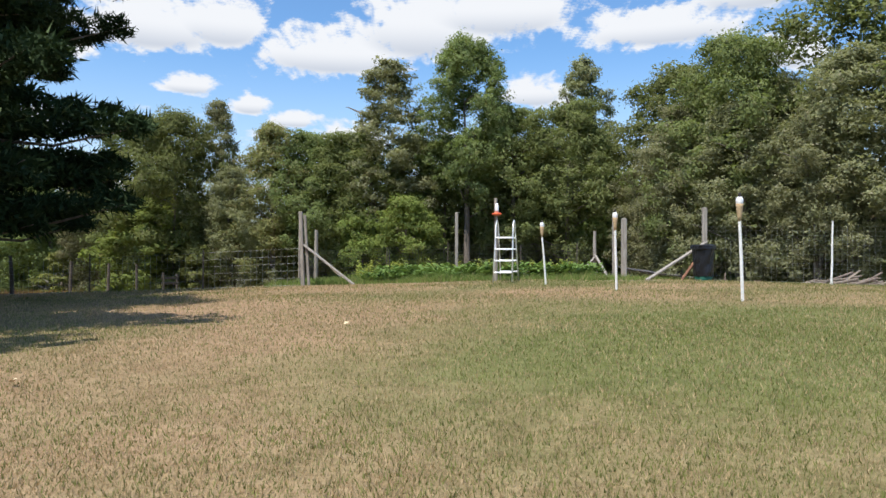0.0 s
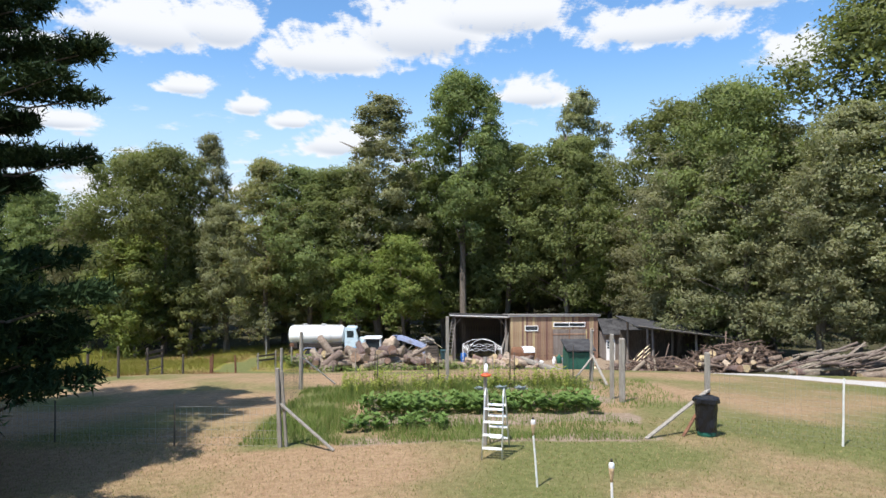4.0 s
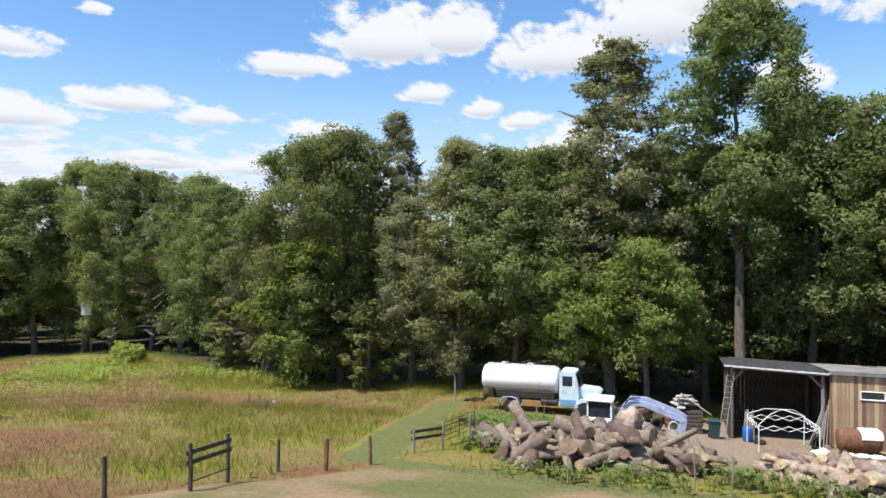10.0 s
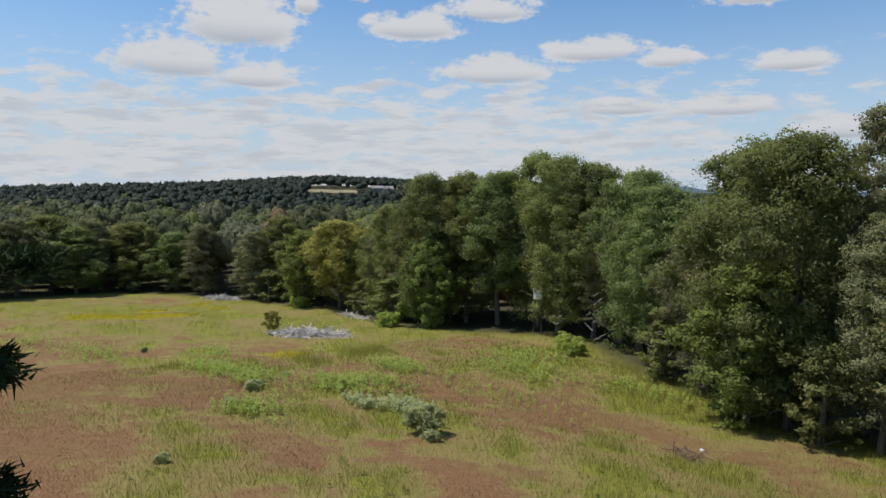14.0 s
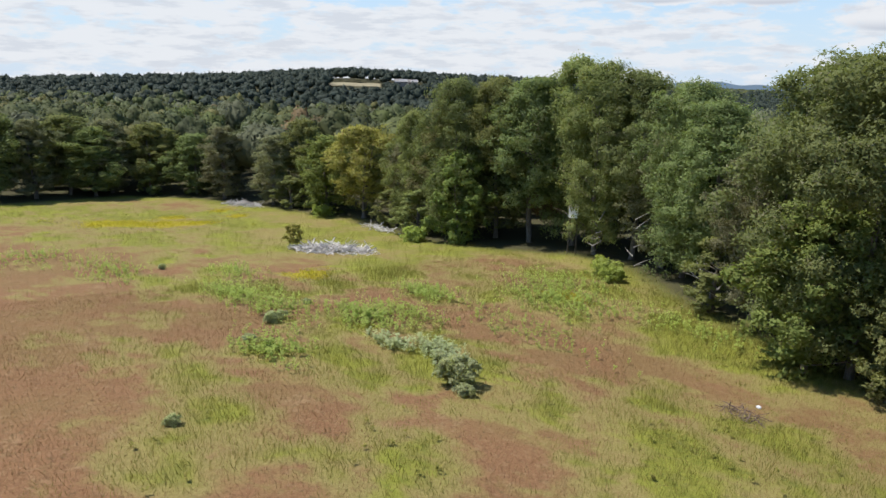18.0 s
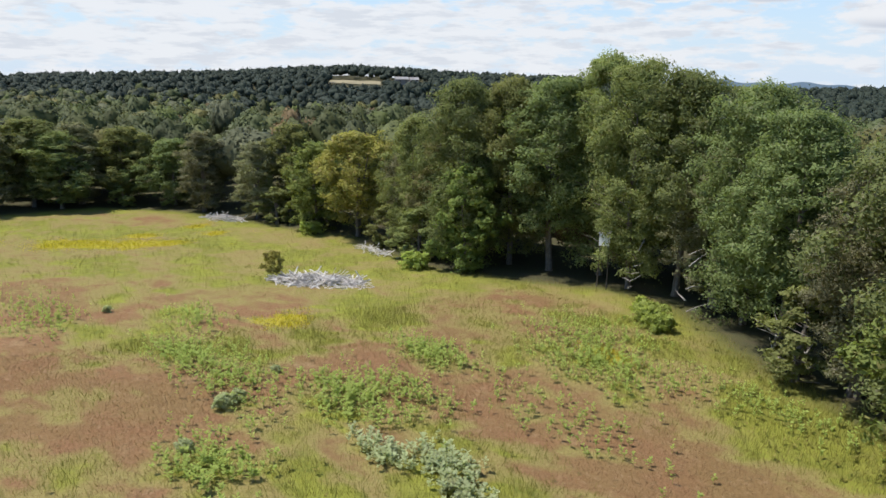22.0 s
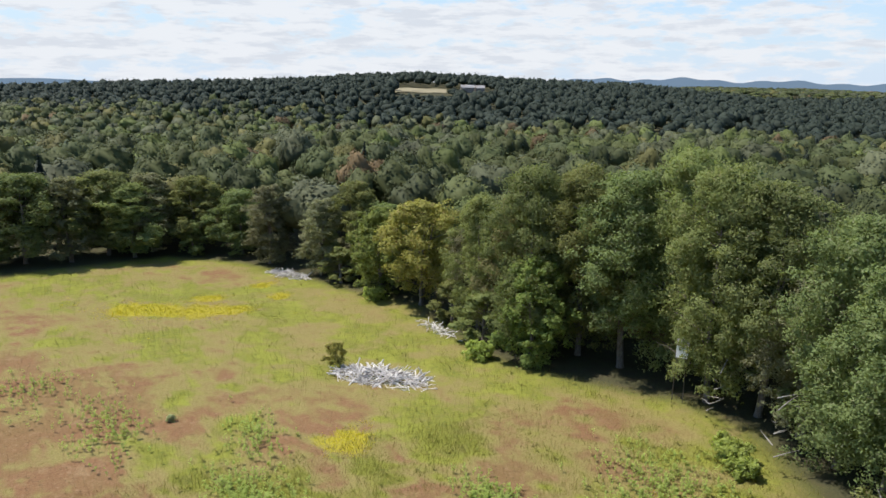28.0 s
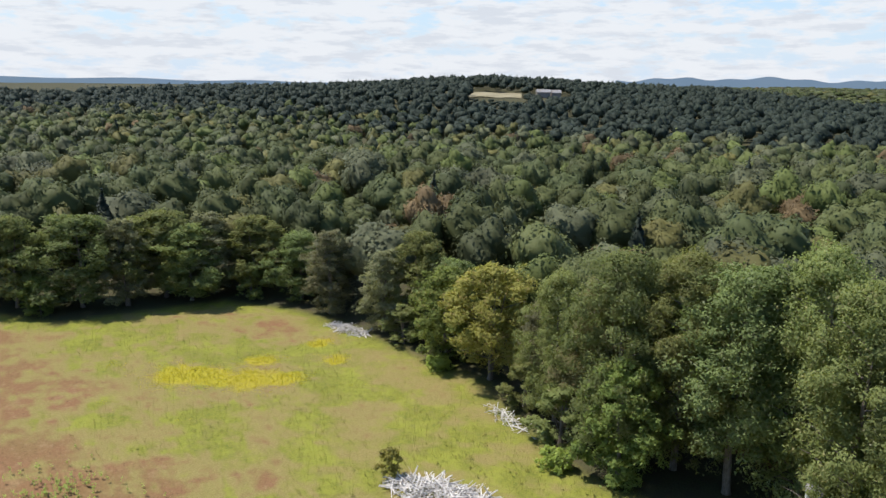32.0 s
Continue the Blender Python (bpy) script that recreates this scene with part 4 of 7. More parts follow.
TONES = np.array([(0.098, 0.112, 0.032), (0.078, 0.094, 0.029), (0.113, 0.122, 0.051), (0.111, 0.135, 0.031), (0.142, 0.135, 0.036), (0.163, 0.115, 0.045), (0.091, 0.103, 0.036)])
CLOSE = [far_crown(16, 9, 2000, 0.016) for _ in range(6)] + [far_crown(10, 7, 1200, 0.016, True)]
NEAR_FAR = [far_crown(14, 8, 520, 0.024) for _ in range(6)] + [far_crown(8, 6, 300, 0.026, True)]
FAR_FAR = [far_crown(9, 5, 60, 0.048) for _ in range(6)] + [far_crown(6, 4, 30, 0.05, True)]


def woodland(name, templates, x, y, lo, hi, label, dark=0.0, broad=13.5):
    n = len(x)
    z = land(x, y)
    h = rng.uniform(lo, hi, n)
    az, r = np.degrees(np.arctan2(-(x + 40), y - 47)), np.hypot(x + 40, y - 47)
    h = np.where((np.abs(az - 64.2) < 2.6) & (r > 690) & (r < 775), h * 0.35, np.where((np.abs(az - 60.0) < 1.8) & (r > 740) & (r < 840), h * 0.5, h))
    kind = rng.integers(0, len(templates) - 1, n)
    kind = np.where(rng.random(n) < 0.02 + dark * 0.05, len(templates) - 1, kind)
    tone = TONES[rng.choice(len(TONES), n, p=(0.24, 0.24, 0.2, 0.12, 0.07, 0.03, 0.10))] * rng.uniform(0.60, 1.15, n)[:, None] * np.array((0.96, 0.94, 1.15))
    # Far ridge trees get a dark tone for a cloud's shadow; conifers share it.
    conifer_or_shaded = (rng.random(n) < dark * 2.1 * smooth(np.hypot(x + 40, y - 47), 470, 560) * smooth(np.hypot(x + 40, y - 47) - 7 * (np.degrees(np.arctan2(-(x + 40), y - 47)) - 52), 300, 560)) | (kind == len(templates) - 1)
    tone = np.where(conifer_or_shaded[:, None], np.array((0.034, 0.044, 0.030)) * rng.uniform(0.88, 1.15, n)[:, None], tone)
    verts, cols, nors = [], [], []
    for t, tm in enumerate(templates):
        sel = np.where(kind == t)[0]
        if not len(sel):
            continue
        a = rng.uniform(0, 6.283, len(sel))
        w = broad * rng.uniform(0.72, 1.4, len(sel)) * (0.6 + 0.4 * h[sel] / (0.5 * (lo + hi)))
        c, s = np.cos(a)[:, None], np.sin(a)[:, None]
        px = (tm[None, :, 0] * c - tm[None, :, 1] * s) * w[:, None] + x[sel][:, None]
        py = (tm[None, :, 0] * s + tm[None, :, 1] * c) * w[:, None] + y[sel][:, None]
        pz = tm[None, :, 2] * h[sel][:, None] + z[sel][:, None] - 0.5
        verts.append(np.stack([px, py, pz], -1).reshape(-1, 3))
        nors.append(np.stack([tm[None, :, 3] * c - tm[None, :, 4] * s, tm[None, :, 3] * s + tm[None, :, 4] * c, np.repeat(tm[None, :, 5], len(sel), 0)], -1).reshape(-1, 3))
        cols.append(np.repeat(tone[sel], len(tm), 0))
    v, c = np.concatenate(verts), np.concatenate(cols)
    me = soft_normals(quick_mesh(name, v, np.arange(len(v)).reshape(-1, 3)), np.concatenate(nors))
    at = me.attributes.new("tone", "FLOAT_COLOR", "POINT")
    at.data.foreach_set("color", np.concatenate([c, np.ones((len(c), 1))], 1).astype(np.float32).ravel())
    me.materials.append(M_WOODS)
    return tagged(new(name, me), label, "woods", kind="stuff")


def scatter(step, r0, r1, a0, a1, jitter=0.45):
    g = np.arange(-1200, 1300, step)
    X, Y = np.meshgrid(g, g)
    X, Y = X.ravel() + rng.uniform(-jitter, jitter, X.size) * step, Y.ravel() + rng.uniform(-jitter, jitter, X.size) * step
    r = np.hypot(X + 40, Y - 47)
    az = np.degrees(np.arctan2(-(X + 40), Y - 47))
    k = (r > r0) & (r <= r1) & (az > a0) & (az < a1)
    X, Y, r = X[k], Y[k], r[k]
    return X, Y


def clearings(x, y):
    """Small glades and the high field on the ridge, free of trees."""
    keep = (np.hypot((x + 226) / 8, (y - 46) / 8) > 1) & (np.hypot((x + 205) / 9, (y - 20) / 7) > 1)
    r = np.hypot(x + 40, y - 47)
    az = np.degrees(np.arctan2(-(x + 40), y - 47))
    return keep & ~((np.abs(az - 64.2) < 2.2) & (r > 768) & (r < 892)) & ~((np.abs(az - 60.0) < 1.5) & (r > 825) & (r < 885))


x, y = scatter(9.8, 40, 330, -62, 122)
d = edge_distance(x, y)
az = np.degrees(np.arctan2(-(x + 40), y - 47))
k = (d > np.where(x > -140, 9, 8)) & clearings(x, y) & ((az > 12) | ((y > 98) & (y < 128)) | ((x > 62) & (x < 90)))
near_ = k & (np.hypot(x + 40, y - 47) < 115)
woodland("wood", CLOSE, x[near_], y[near_], 11, 21, "mixed green deciduous wood behind the meadow's edge")
woodland("wood", NEAR_FAR, x[k & ~near_], y[k & ~near_], 9.5, 22, "mixed green deciduous wood in summer leaf")
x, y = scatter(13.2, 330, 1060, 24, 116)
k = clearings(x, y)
woodland("distant_wood", FAR_FAR, x[k], y[k], 13, 19, "distant green forest on valley and ridge, cloud shadow in its tones", dark=0.5)
g = np.arange(-3300, 3300, 30.0)
X, Y = np.meshgrid(g, g)
x, y = X.ravel() + rng.uniform(-14, 14, X.size), Y.ravel() + rng.uniform(-14, 14, X.size)
r, az = np.hypot(x + 40, y - 47), np.degrees(np.arctan2(-(x + 40), y - 47))
k = (r > 1500) & (r < 3200) & (az > 20) & (az < 58)
woodland("distant_wood", FAR_FAR, x[k], y[k], 13, 19, "hazy green forest of the far valley", broad=34.0)

# straw-coloured field and two farm buildings high on the ridge
M_STRAW = surface("straw_field", (0.192, 0.160, 0.088), (0.272, 0.232, 0.136), 0.05, 0.95, 0.1)


def ridge_point(deg, r, up=0.0):
    px, py = -40 - r * math.sin(radians(deg)), 47 + r * math.cos(radians(deg))
    return (px, py, gz(px, py) + up)


rows_, cols_ = 6, 9
v = [ridge_point(62.1 + 4.2 * j / (cols_ - 1), 828 + 58 * i / (rows_ - 1) + 5 * math.sin(j * 1.3), 0.6) for i in range(rows_) for j in range(cols_)]
f = [(i * cols_ + j, i * cols_ + j + 1, (i + 1) * cols_ + j + 1, (i + 1) * cols_ + j) for i in range(rows_ - 1) for j in range(cols_ - 1)]
me = quick_mesh("field", v, f)
me.materials.append(M_STRAW)
tagged(new("field", me), "pale straw-coloured field high on the wooded ridge", "field", kind="structure")
for deg, r, w in ((60.4, 862, 16), (59.4, 868, 11)):
    hs = thing("farmhouse", pose(*ridge_point(deg, r), 0, 0, deg + 12), "small pale farm building on the far ridge", "house")
    part("body", Geo().box((0, 0, 3), (w, 8, 6.5)), M_BOARD_GREY, hs)
    part("roof", Geo().add([(-w / 2 - 0.4, -4.5, 6.2), (w / 2 + 0.4, -4.5, 6.2), (w / 2 + 0.4, 4.5, 6.2), (-w / 2 - 0.4, 4.5, 6.2), (-w / 2 - 0.4, 0, 9.5), (w / 2 + 0.4, 0, 9.5)], [(0, 1, 5, 4), (2, 3, 4, 5), (0, 4, 3), (1, 2, 5), (3, 2, 1, 0)]), M_ROOF_METAL, hs)

# far hills, well beyond the ridge: a glowing strip with the air's haze in its colour
M_HILL = bpy.data.materials.new("far_hills_haze")
M_HILL.use_nodes = True
kk = Nodes(M_HILL.node_tree)
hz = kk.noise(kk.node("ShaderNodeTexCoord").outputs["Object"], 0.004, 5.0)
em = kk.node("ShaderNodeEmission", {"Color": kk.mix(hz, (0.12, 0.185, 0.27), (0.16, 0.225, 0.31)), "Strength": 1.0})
ho = kk.node("ShaderNodeOutputMaterial")
kk.tree.links.new(em.outputs[0], ho.inputs[0])
a = np.radians(np.arange(20, 116, 0.4))
deg = np.degrees(a)
top = 18 + 34 * bell(deg, 44, 11) + 14 * bell(deg, 33, 4) + 10 * bell(deg, 26, 4) + 7 * np.sin(deg * 0.9) + 5 * np.sin(deg * 2.3 + 1)
top = np.where(deg > 55, -24 + 4 * np.sin(deg * 0.7) + 8 * bell(deg, 97, 9), top - 16)
R_HILL = 4150.0
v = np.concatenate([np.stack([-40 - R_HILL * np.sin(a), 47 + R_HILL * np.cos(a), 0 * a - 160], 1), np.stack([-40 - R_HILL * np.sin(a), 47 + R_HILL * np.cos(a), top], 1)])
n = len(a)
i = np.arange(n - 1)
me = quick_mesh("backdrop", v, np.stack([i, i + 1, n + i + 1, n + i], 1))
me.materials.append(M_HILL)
tagged(new("backdrop", me), "far horizon hills with blue haze in their glowing colour", "hills", kind="structure")

# ---- grass and weeds ----
M_BLADE_DRY = foliage("dry_blades", (0.345, 0.240, 0.130), (0.520, 0.400, 0.235), 0.2, obj=0.0, odd=(0.17, 0.17, 0.060), odd_share=0.22)
M_BLADE_GREEN = foliage("green_blades", (0.120, 0.142, 0.036), (0.230, 0.245, 0.078), 0.25, obj=0.0, odd=(0.38, 0.29, 0.16), odd_share=0.25)
M_MEADOW_RED = foliage("rusty_meadow_grass", (0.172, 0.092, 0.046), (0.270, 0.158, 0.081), 0.25, obj=0.0, odd=(0.323, 0.230, 0.116), odd_share=0.16)
M_MEADOW_GREEN = foliage("green_meadow_grass", (0.146, 0.145, 0.028), (0.246, 0.226, 0.052), 0.25, obj=0.0, odd=(0.286, 0.230, 0.070), odd_share=0.14)
M_LUSH = foliage("lush_grass", (0.110, 0.165, 0.038), (0.215, 0.275, 0.075), 0.25, obj=0.0, odd=(0.28, 0.26, 0.11), odd_share=0.12)
M_FLOWER = foliage("goldenrod_flowers", (0.46, 0.38, 0.02), (0.64, 0.53, 0.035), 0.3, obj=0.0)
M_WEED = foliage("weed_leaves", (0.258, 0.305, 0.068), (0.415, 0.456, 0.128), 0.5, obj=0.2, odd=(0.356, 0.394, 0.111), odd_share=0.12)
M_OLIVE = foliage("silvery_bush_leaves", (0.330, 0.350, 0.180), (0.480, 0.500, 0.280), 0.5, obj=0.2)


def blades(name, x, y, h, w, material, label, lean=0.45, per=1, category="grass"):
    """Tapering single blades that stand on the ground and lean a little."""
    x, y = np.repeat(x, per), np.repeat(y, per)
    n = len(x)
    if per > 1:
        x, y = x + rng.normal(0, 0.10, n), y + rng.normal(0, 0.10, n)
    h = (h if np.ndim(h) == 0 else np.repeat(h, per)) * rng.uniform(0.55, 1.3, n)
    w = w * rng.uniform(0.7, 1.3, n)
    a, b = rng.uniform(0, 6.283, n), rng.uniform(0, 6.283, n)
    z = land(x, y) + 0.03 * wob(x, y, 1.9) - 0.01
    tip = np.stack([x + np.cos(b) * h * lean * rng.random(n), y + np.sin(b) * h * lean * rng.random(n), z + h], 1)
    dx, dy = np.cos(a) * w, np.sin(a) * w
    v = np.stack([np.stack([x - dx, y - dy, z], 1), np.stack([x + dx, y + dy, z], 1), tip], 1).reshape(-1, 3)
    me = quick_mesh(name, v, np.arange(3 * n).reshape(n, 3))
    me.materials.append(material)
    return tagged(new(name, me), label, category, kind="stuff")


def near_lawn(n, far_y):
    y = np.exp(rng.uniform(math.log(1.2), math.log(far_y), n))
    x = rng.uniform(-0.72, 0.72, n) * (y + 1.5)
    k = (garden_mask(x, y) < 0.3) & (x > -18)
    return x[k], y[k]


x, y = near_lawn(300000, 24)
lush = np.clip(lawn_green(x, y) * 1.1 + 0.35 * blot(x, y, 0.9, 4), 0, 1) > rng.random(len(x)) * 1.05
blades("lawn_grass", x[~lush], y[~lush], 0.022 + 0.0018 * y[~lush], 0.0022 + 0.0004 * y[~lush], M_BLADE_DRY, "short mown lawn grass, dry and straw-coloured", 0.9)
blades("lawn_grass", x[lush], y[lush], 0.026 + 0.0018 * y[lush], 0.0024 + 0.0004 * y[lush], M_BLADE_GREEN, "short mown lawn grass, still green", 0.8)

x = np.concatenate([rng.uniform(-178, -10, 170000), rng.uniform(-85, -14, 170000)])
y = np.concatenate([rng.uniform(14, 100, 170000), rng.uniform(22, 92, 170000)])
g = green_mask(x, y)
q = rng.random(len(x))
field = (edge_distance(x, y) < 0.5) & (lawn_mask(x, y) < 0.35) & (dirt_mask(x, y) < 0.3) & (q < np.clip(1.15 - np.abs(x + 55) / 190, 0.25, 1))
grn = field & (g + 0.3 * blot(x, y, 2.6, 6) > rng.uniform(0.18, 0.85, len(x)))
red = field & ~grn
hh = 0.20 + 0.06 * wob(x, y, 7.0, 2.0)
blades("meadow_grass", x[red], y[red], hh[red], 0.010, M_MEADOW_RED, "rusty-brown meadow grass gone to seed", 1.3)
blades("meadow_grass", x[grn], y[grn], hh[grn] + 0.04 + 0.42 * g[grn], 0.0105, M_MEADOW_GREEN, "tall yellow-green grass in the meadow", 0.8)
x, y = rng.uniform(-165, -55, 120000), rng.uniform(36, 90, 120000)
k = (yellow_mask(x, y) > rng.uniform(0.1, 1.0, len(x)))
k &= rng.random(len(x)) < 0.9
blades("goldenrod", x[k], y[k], 0.28, 0.022, M_FLOWER, "yellow goldenrod in flower in the meadow", 0.25, 2, "wildflower")


def weed_clump(name, spots, hgt, material, label, leaves=11, size=0.11, category="weeds"):
    """Upright leafy stems: pairs of long leaves up a thin stalk."""
    V = []
    for x, y in spots:
        h = hgt * rng.uniform(0.6, 1.25)
        z = gz(x, y)
        lean = rng.normal(0, 0.08, 2)
        V.append(np.array([(x - 0.012, y, z), (x + 0.012, y, z), (x + lean[0] * h, y + lean[1] * h, z + h)]))
        s = rng.uniform(0.25, 1.0, leaves)
        a = rng.uniform(0, 6.283, leaves)
        L = size * 2.2 * rng.uniform(0.6, 1.3, leaves)
        c = np.stack([x + lean[0] * h * s, y + lean[1] * h * s, z + h * s], 1)
        out = np.stack([np.cos(a), np.sin(a), 0 * a + 0.45], 1) * L[:, None]
        side = np.stack([-np.sin(a), np.cos(a), 0 * a], 1) * (L * 0.3)[:, None]
        V.append(np.stack([c, c + out * 0.55 + side, c + out], 1).reshape(-1, 3))
        V.append(np.stack([c, c + out, c + out * 0.55 - side], 1).reshape(-1, 3))
    v = np.concatenate(V)
    me = quick_mesh(name, v, np.arange(len(v)).reshape(-1, 3))
    me.materials.append(material)
    return tagged(new(name, me), label, category, kind="stuff")


def spots(table, n):
    out = []
    for x, y, rx, ry, share in table:
        for _ in range(int(n * share)):
            out.append((x + rng.normal() * rx * 0.6, y + rng.normal() * ry * 0.6))
    return out


WEEDS = [(-63, 58, 5, 2.2, 0.13), (-69, 68.5, 4, 2, 0.10), (-72, 52, 8, 2.6, 0.12), (-60, 79, 6, 4, 0.14), (-66, 84, 6, 4, 0.10), (-57, 47, 4, 2.2, 0.06), (-98, 41, 7, 3, 0.08), (-79, 50, 5, 2, 0.07),
         (-62, 62, 5, 2, 0.06), (-90, 54, 5, 2, 0.05), (-48, 84, 6, 3, 0.05), (-112, 34, 7, 4, 0.06), (-54, 69, 8, 3, 0.04)]
weed_clump("silvery_weeds", spots([(-54.5, 55.6, 2.6, 1.0, 0.3), (-51, 58.2, 2.4, 1.1, 0.35), (-47.5, 57, 2.2, 1.0, 0.35)], 240), 0.8, M_OLIVE, "tall silvery-green weeds beside the meadow bush", 16, 0.10)
weed_clump("milkweed", spots(WEEDS, 2600), 0.85, M_WEED, "pale green milkweed stems standing in patches", 13, 0.095, "weeds")


x, y = rng.uniform(-165, -16, 20000), rng.uniform(28, 98, 20000)
k = (edge_distance(x, y) < -1) & (lawn_mask(x, y) < 0.2) & (green_mask(x, y) + 0.35 * blot(x, y, 3.0, 9) > rng.uniform(0.55, 1.2, len(x))) & (rng.random(len(x)) < np.clip(1.2 - np.abs(x + 55) / 90, 0.45, 1) * 0.4)
both = list(zip(x[k], y[k]))
weed_clump("meadow_weeds", both[::3], 0.40, M_MEADOW_GREEN, "low leafy green weeds scattered through the meadow", 8, 0.085)
weed_clump("meadow_weeds", both[1::3], 0.36, M_MEADOW_GREEN, "tufts of yellow-green weeds in the meadow grass", 8, 0.095)


def bush_model(name, r, h, n, size, material, label):
    ob = thing(name, Matrix(), label, "bush")
    g = Geo()
    for i in range(7):
        a = i * 0.9
        g.path([(0.1 * math.cos(a), 0.1 * math.sin(a), -0.1), (r * 0.35 * math.cos(a), r * 0.35 * math.sin(a), h * 0.45), (r * 0.7 * math.cos(a), r * 0.7 * math.sin(a), h * 0.85)], [0.03, 0.02, 0.006], 5)
    part("stems", g, M_BARK, ob)
    p, o = crown_points(h, r, h * 0.12, 60, n // 60, "round")
    part("foliage", leaf_quads("foliage", p, size, 0.4, o * 0.7), material, ob)
    return ob


BUSH = bush_model("bush", 1.7, 2.0, 2600, 0.10, M_OLIVE, "rounded silvery-green bush in the meadow")
LEAFY = bush_model("bush", 2.0, 1.7, 2200, 0.13, M_WEED, "low pale green bush at the wood's edge")


def put_bush(src, x, y, s, first=False, sq=1.0):
    m = pose(x, y, gz(x, y) - 0.05, 0, 0, rng.uniform(0, 360)) @ Matrix.Diagonal((s, s, s * sq, 1))
    if first:
        src.matrix_basis = m
        return src
    return copy_thing(src, m)


put_bush(BUSH, -43.6, 55.2, 1.05, True)
for x, y, s in ((-46.0, 55.9, 0.8), (-48.2, 56.8, 0.65), (-41.9, 54.6, 0.6), (-51.0, 57.4, 0.6), (-53.4, 56.2, 0.5), (-65.5, 50.0, 0.75), (-66.5, 51.2, 0.6), (-60.0, 46.2, 0.55), (-71, 55.5, 0.45), (-44.6, 37.2, 0.45), (-97.5, 47, 0.5)):
    put_bush(BUSH, x, y, s * 0.75, False, 0.85)
put_bush(LEAFY, -66.5, 92.5, 1.25, True)
for x, y, s in ((-63.8, 91.2, 0.8), (-101, 86, 1.0), (-134, 84, 1.0)):
    put_bush(LEAFY, x, y, s)

# ---- the pine beside the lawn ----


def build_pine(px, py, h, shape, dense=1.0):
    """A pine whose boughs reach out by the (height, reach) pairs of shape."""
    ob = thing("pine_tree", pose(px, py, gz(px, py)), "large dark white pine with layered horizontal boughs", "tree")
    g = Geo()
    g.path([(0, 0, -0.4), (0.05, 0, 1), (0.1, 0.1, h * 0.3), (0, 0.1, h * 0.6), (0.05, 0, h * 0.85), (0, 0, h)], [0.5, 0.38, 0.32, 0.22, 0.1, 0.02], 10)
    part("trunk", g, M_BARK, ob, soft_shade=True)
    R = random.Random(int(h * 3))
    tips = []
    for i in range(110):
        z = 1.6 + (h - 2.2) * (i / 109) ** 1.25
        a = i * 2.399 + R.uniform(-0.4, 0.4)
        k = next(q for q in range(len(shape) - 1) if z <= shape[q + 1][0] or q == len(shape) - 2)
        (z0, r0), (z1, r1) = shape[k], shape[k + 1]
        reach = (r0 + (r1 - r0) * min(1, (z - z0) / (z1 - z0))) * R.uniform(0.68, 1.05)
        d = Vector((math.cos(a), math.sin(a), 0))
        side = Vector((-d.y, d.x, 0))
        s = Vector((0, 0, z))
        pts = [s, s + d * reach * 0.35 + Vector((0, 0, 0.15 - reach * 0.02)), s + d * reach * 0.7 + Vector((0, 0, -reach * 0.02)), s + d * reach + Vector((0, 0, reach * 0.07))]
        part("bough", Geo().path(pts, [0.10, 0.07, 0.04, 0.012], 5), M_BARK, ob)
        for k in range(int(reach * 15 * dense)):
            q = R.uniform(0.22, 1.0) ** 0.8
            c = s + d * reach * q + side * R.uniform(-1, 1) * (0.35 + 1.15 * math.sin(math.pi * min(1, q * 0.92))) + Vector((0, 0, R.uniform(-0.12, 0.30) + reach * 0.06 * q))
            tips.append((c, (d * 0.8 + side * R.uniform(-0.8, 0.8) + Vector((0, 0, R.uniform(0, 0.6)))).normalized()))
    c = np.array([t[0] for t in tips])
    f = np.array([t[1] for t in tips])
    per = 30 if dense == 1 else 11
    c, f = np.repeat(c, per, 0), np.repeat(f, per, 0)
    n = len(c)
    dirn = f * 0.55 + unit(n) * 0.8
    dirn /= np.linalg.norm(dirn, axis=1, keepdims=True)
    base = c + rng.normal(0, 0.15, (n, 3)) * np.array([1, 1, 0.45])
    w = np.cross(dirn, unit(n))
    w = w / (np.linalg.norm(w, axis=1, keepdims=True) + 1e-9) * (0.036 if dense == 1 else 0.12)
    L = rng.uniform(0.18, 0.34, n)[:, None]
    v = np.stack([base - w, base + w, base + dirn * L], 1).reshape(-1, 3)
    tagged(part("needles", quick_mesh("needles", v, np.arange(3 * n).reshape(n, 3)), M_NEEDLE, ob), kind="stuff")
    return ob


build_pine(-18.0, 22.0, 18.5, ((1, 3.5), (7.3, 4.5), (7.8, 8.0), (11, 8.2), (15, 5.5), (18.6, 1.5)))
build_pine(-15.0, 16.5, 16.0, ((1, 7.0), (5.0, 7.6), (5.6, 5.2), (10, 4.6), (16.1, 1.2)))
build_pine(-27.5, 18.5, 23.0, ((1, 7.5), (8, 9.0), (23.1, 2.0)), 0.6)
build_pine(-13.5, 6.0, 18.0, ((1, 7.5), (7, 8.4), (18.1, 2.0)), 0.6)

# ---- garden, posts and fences ----


def board_between(g, a, b, w, t):
    """A sawn board from a to b, w wide and t thick."""
    a, b = Vector(a), Vector(b)
    turn = (b - a).to_track_quat("Z", "Y").to_matrix()
    return g.box((a + b) / 2, (w, t, (b - a).length), turn, min(w, t) * 0.15)


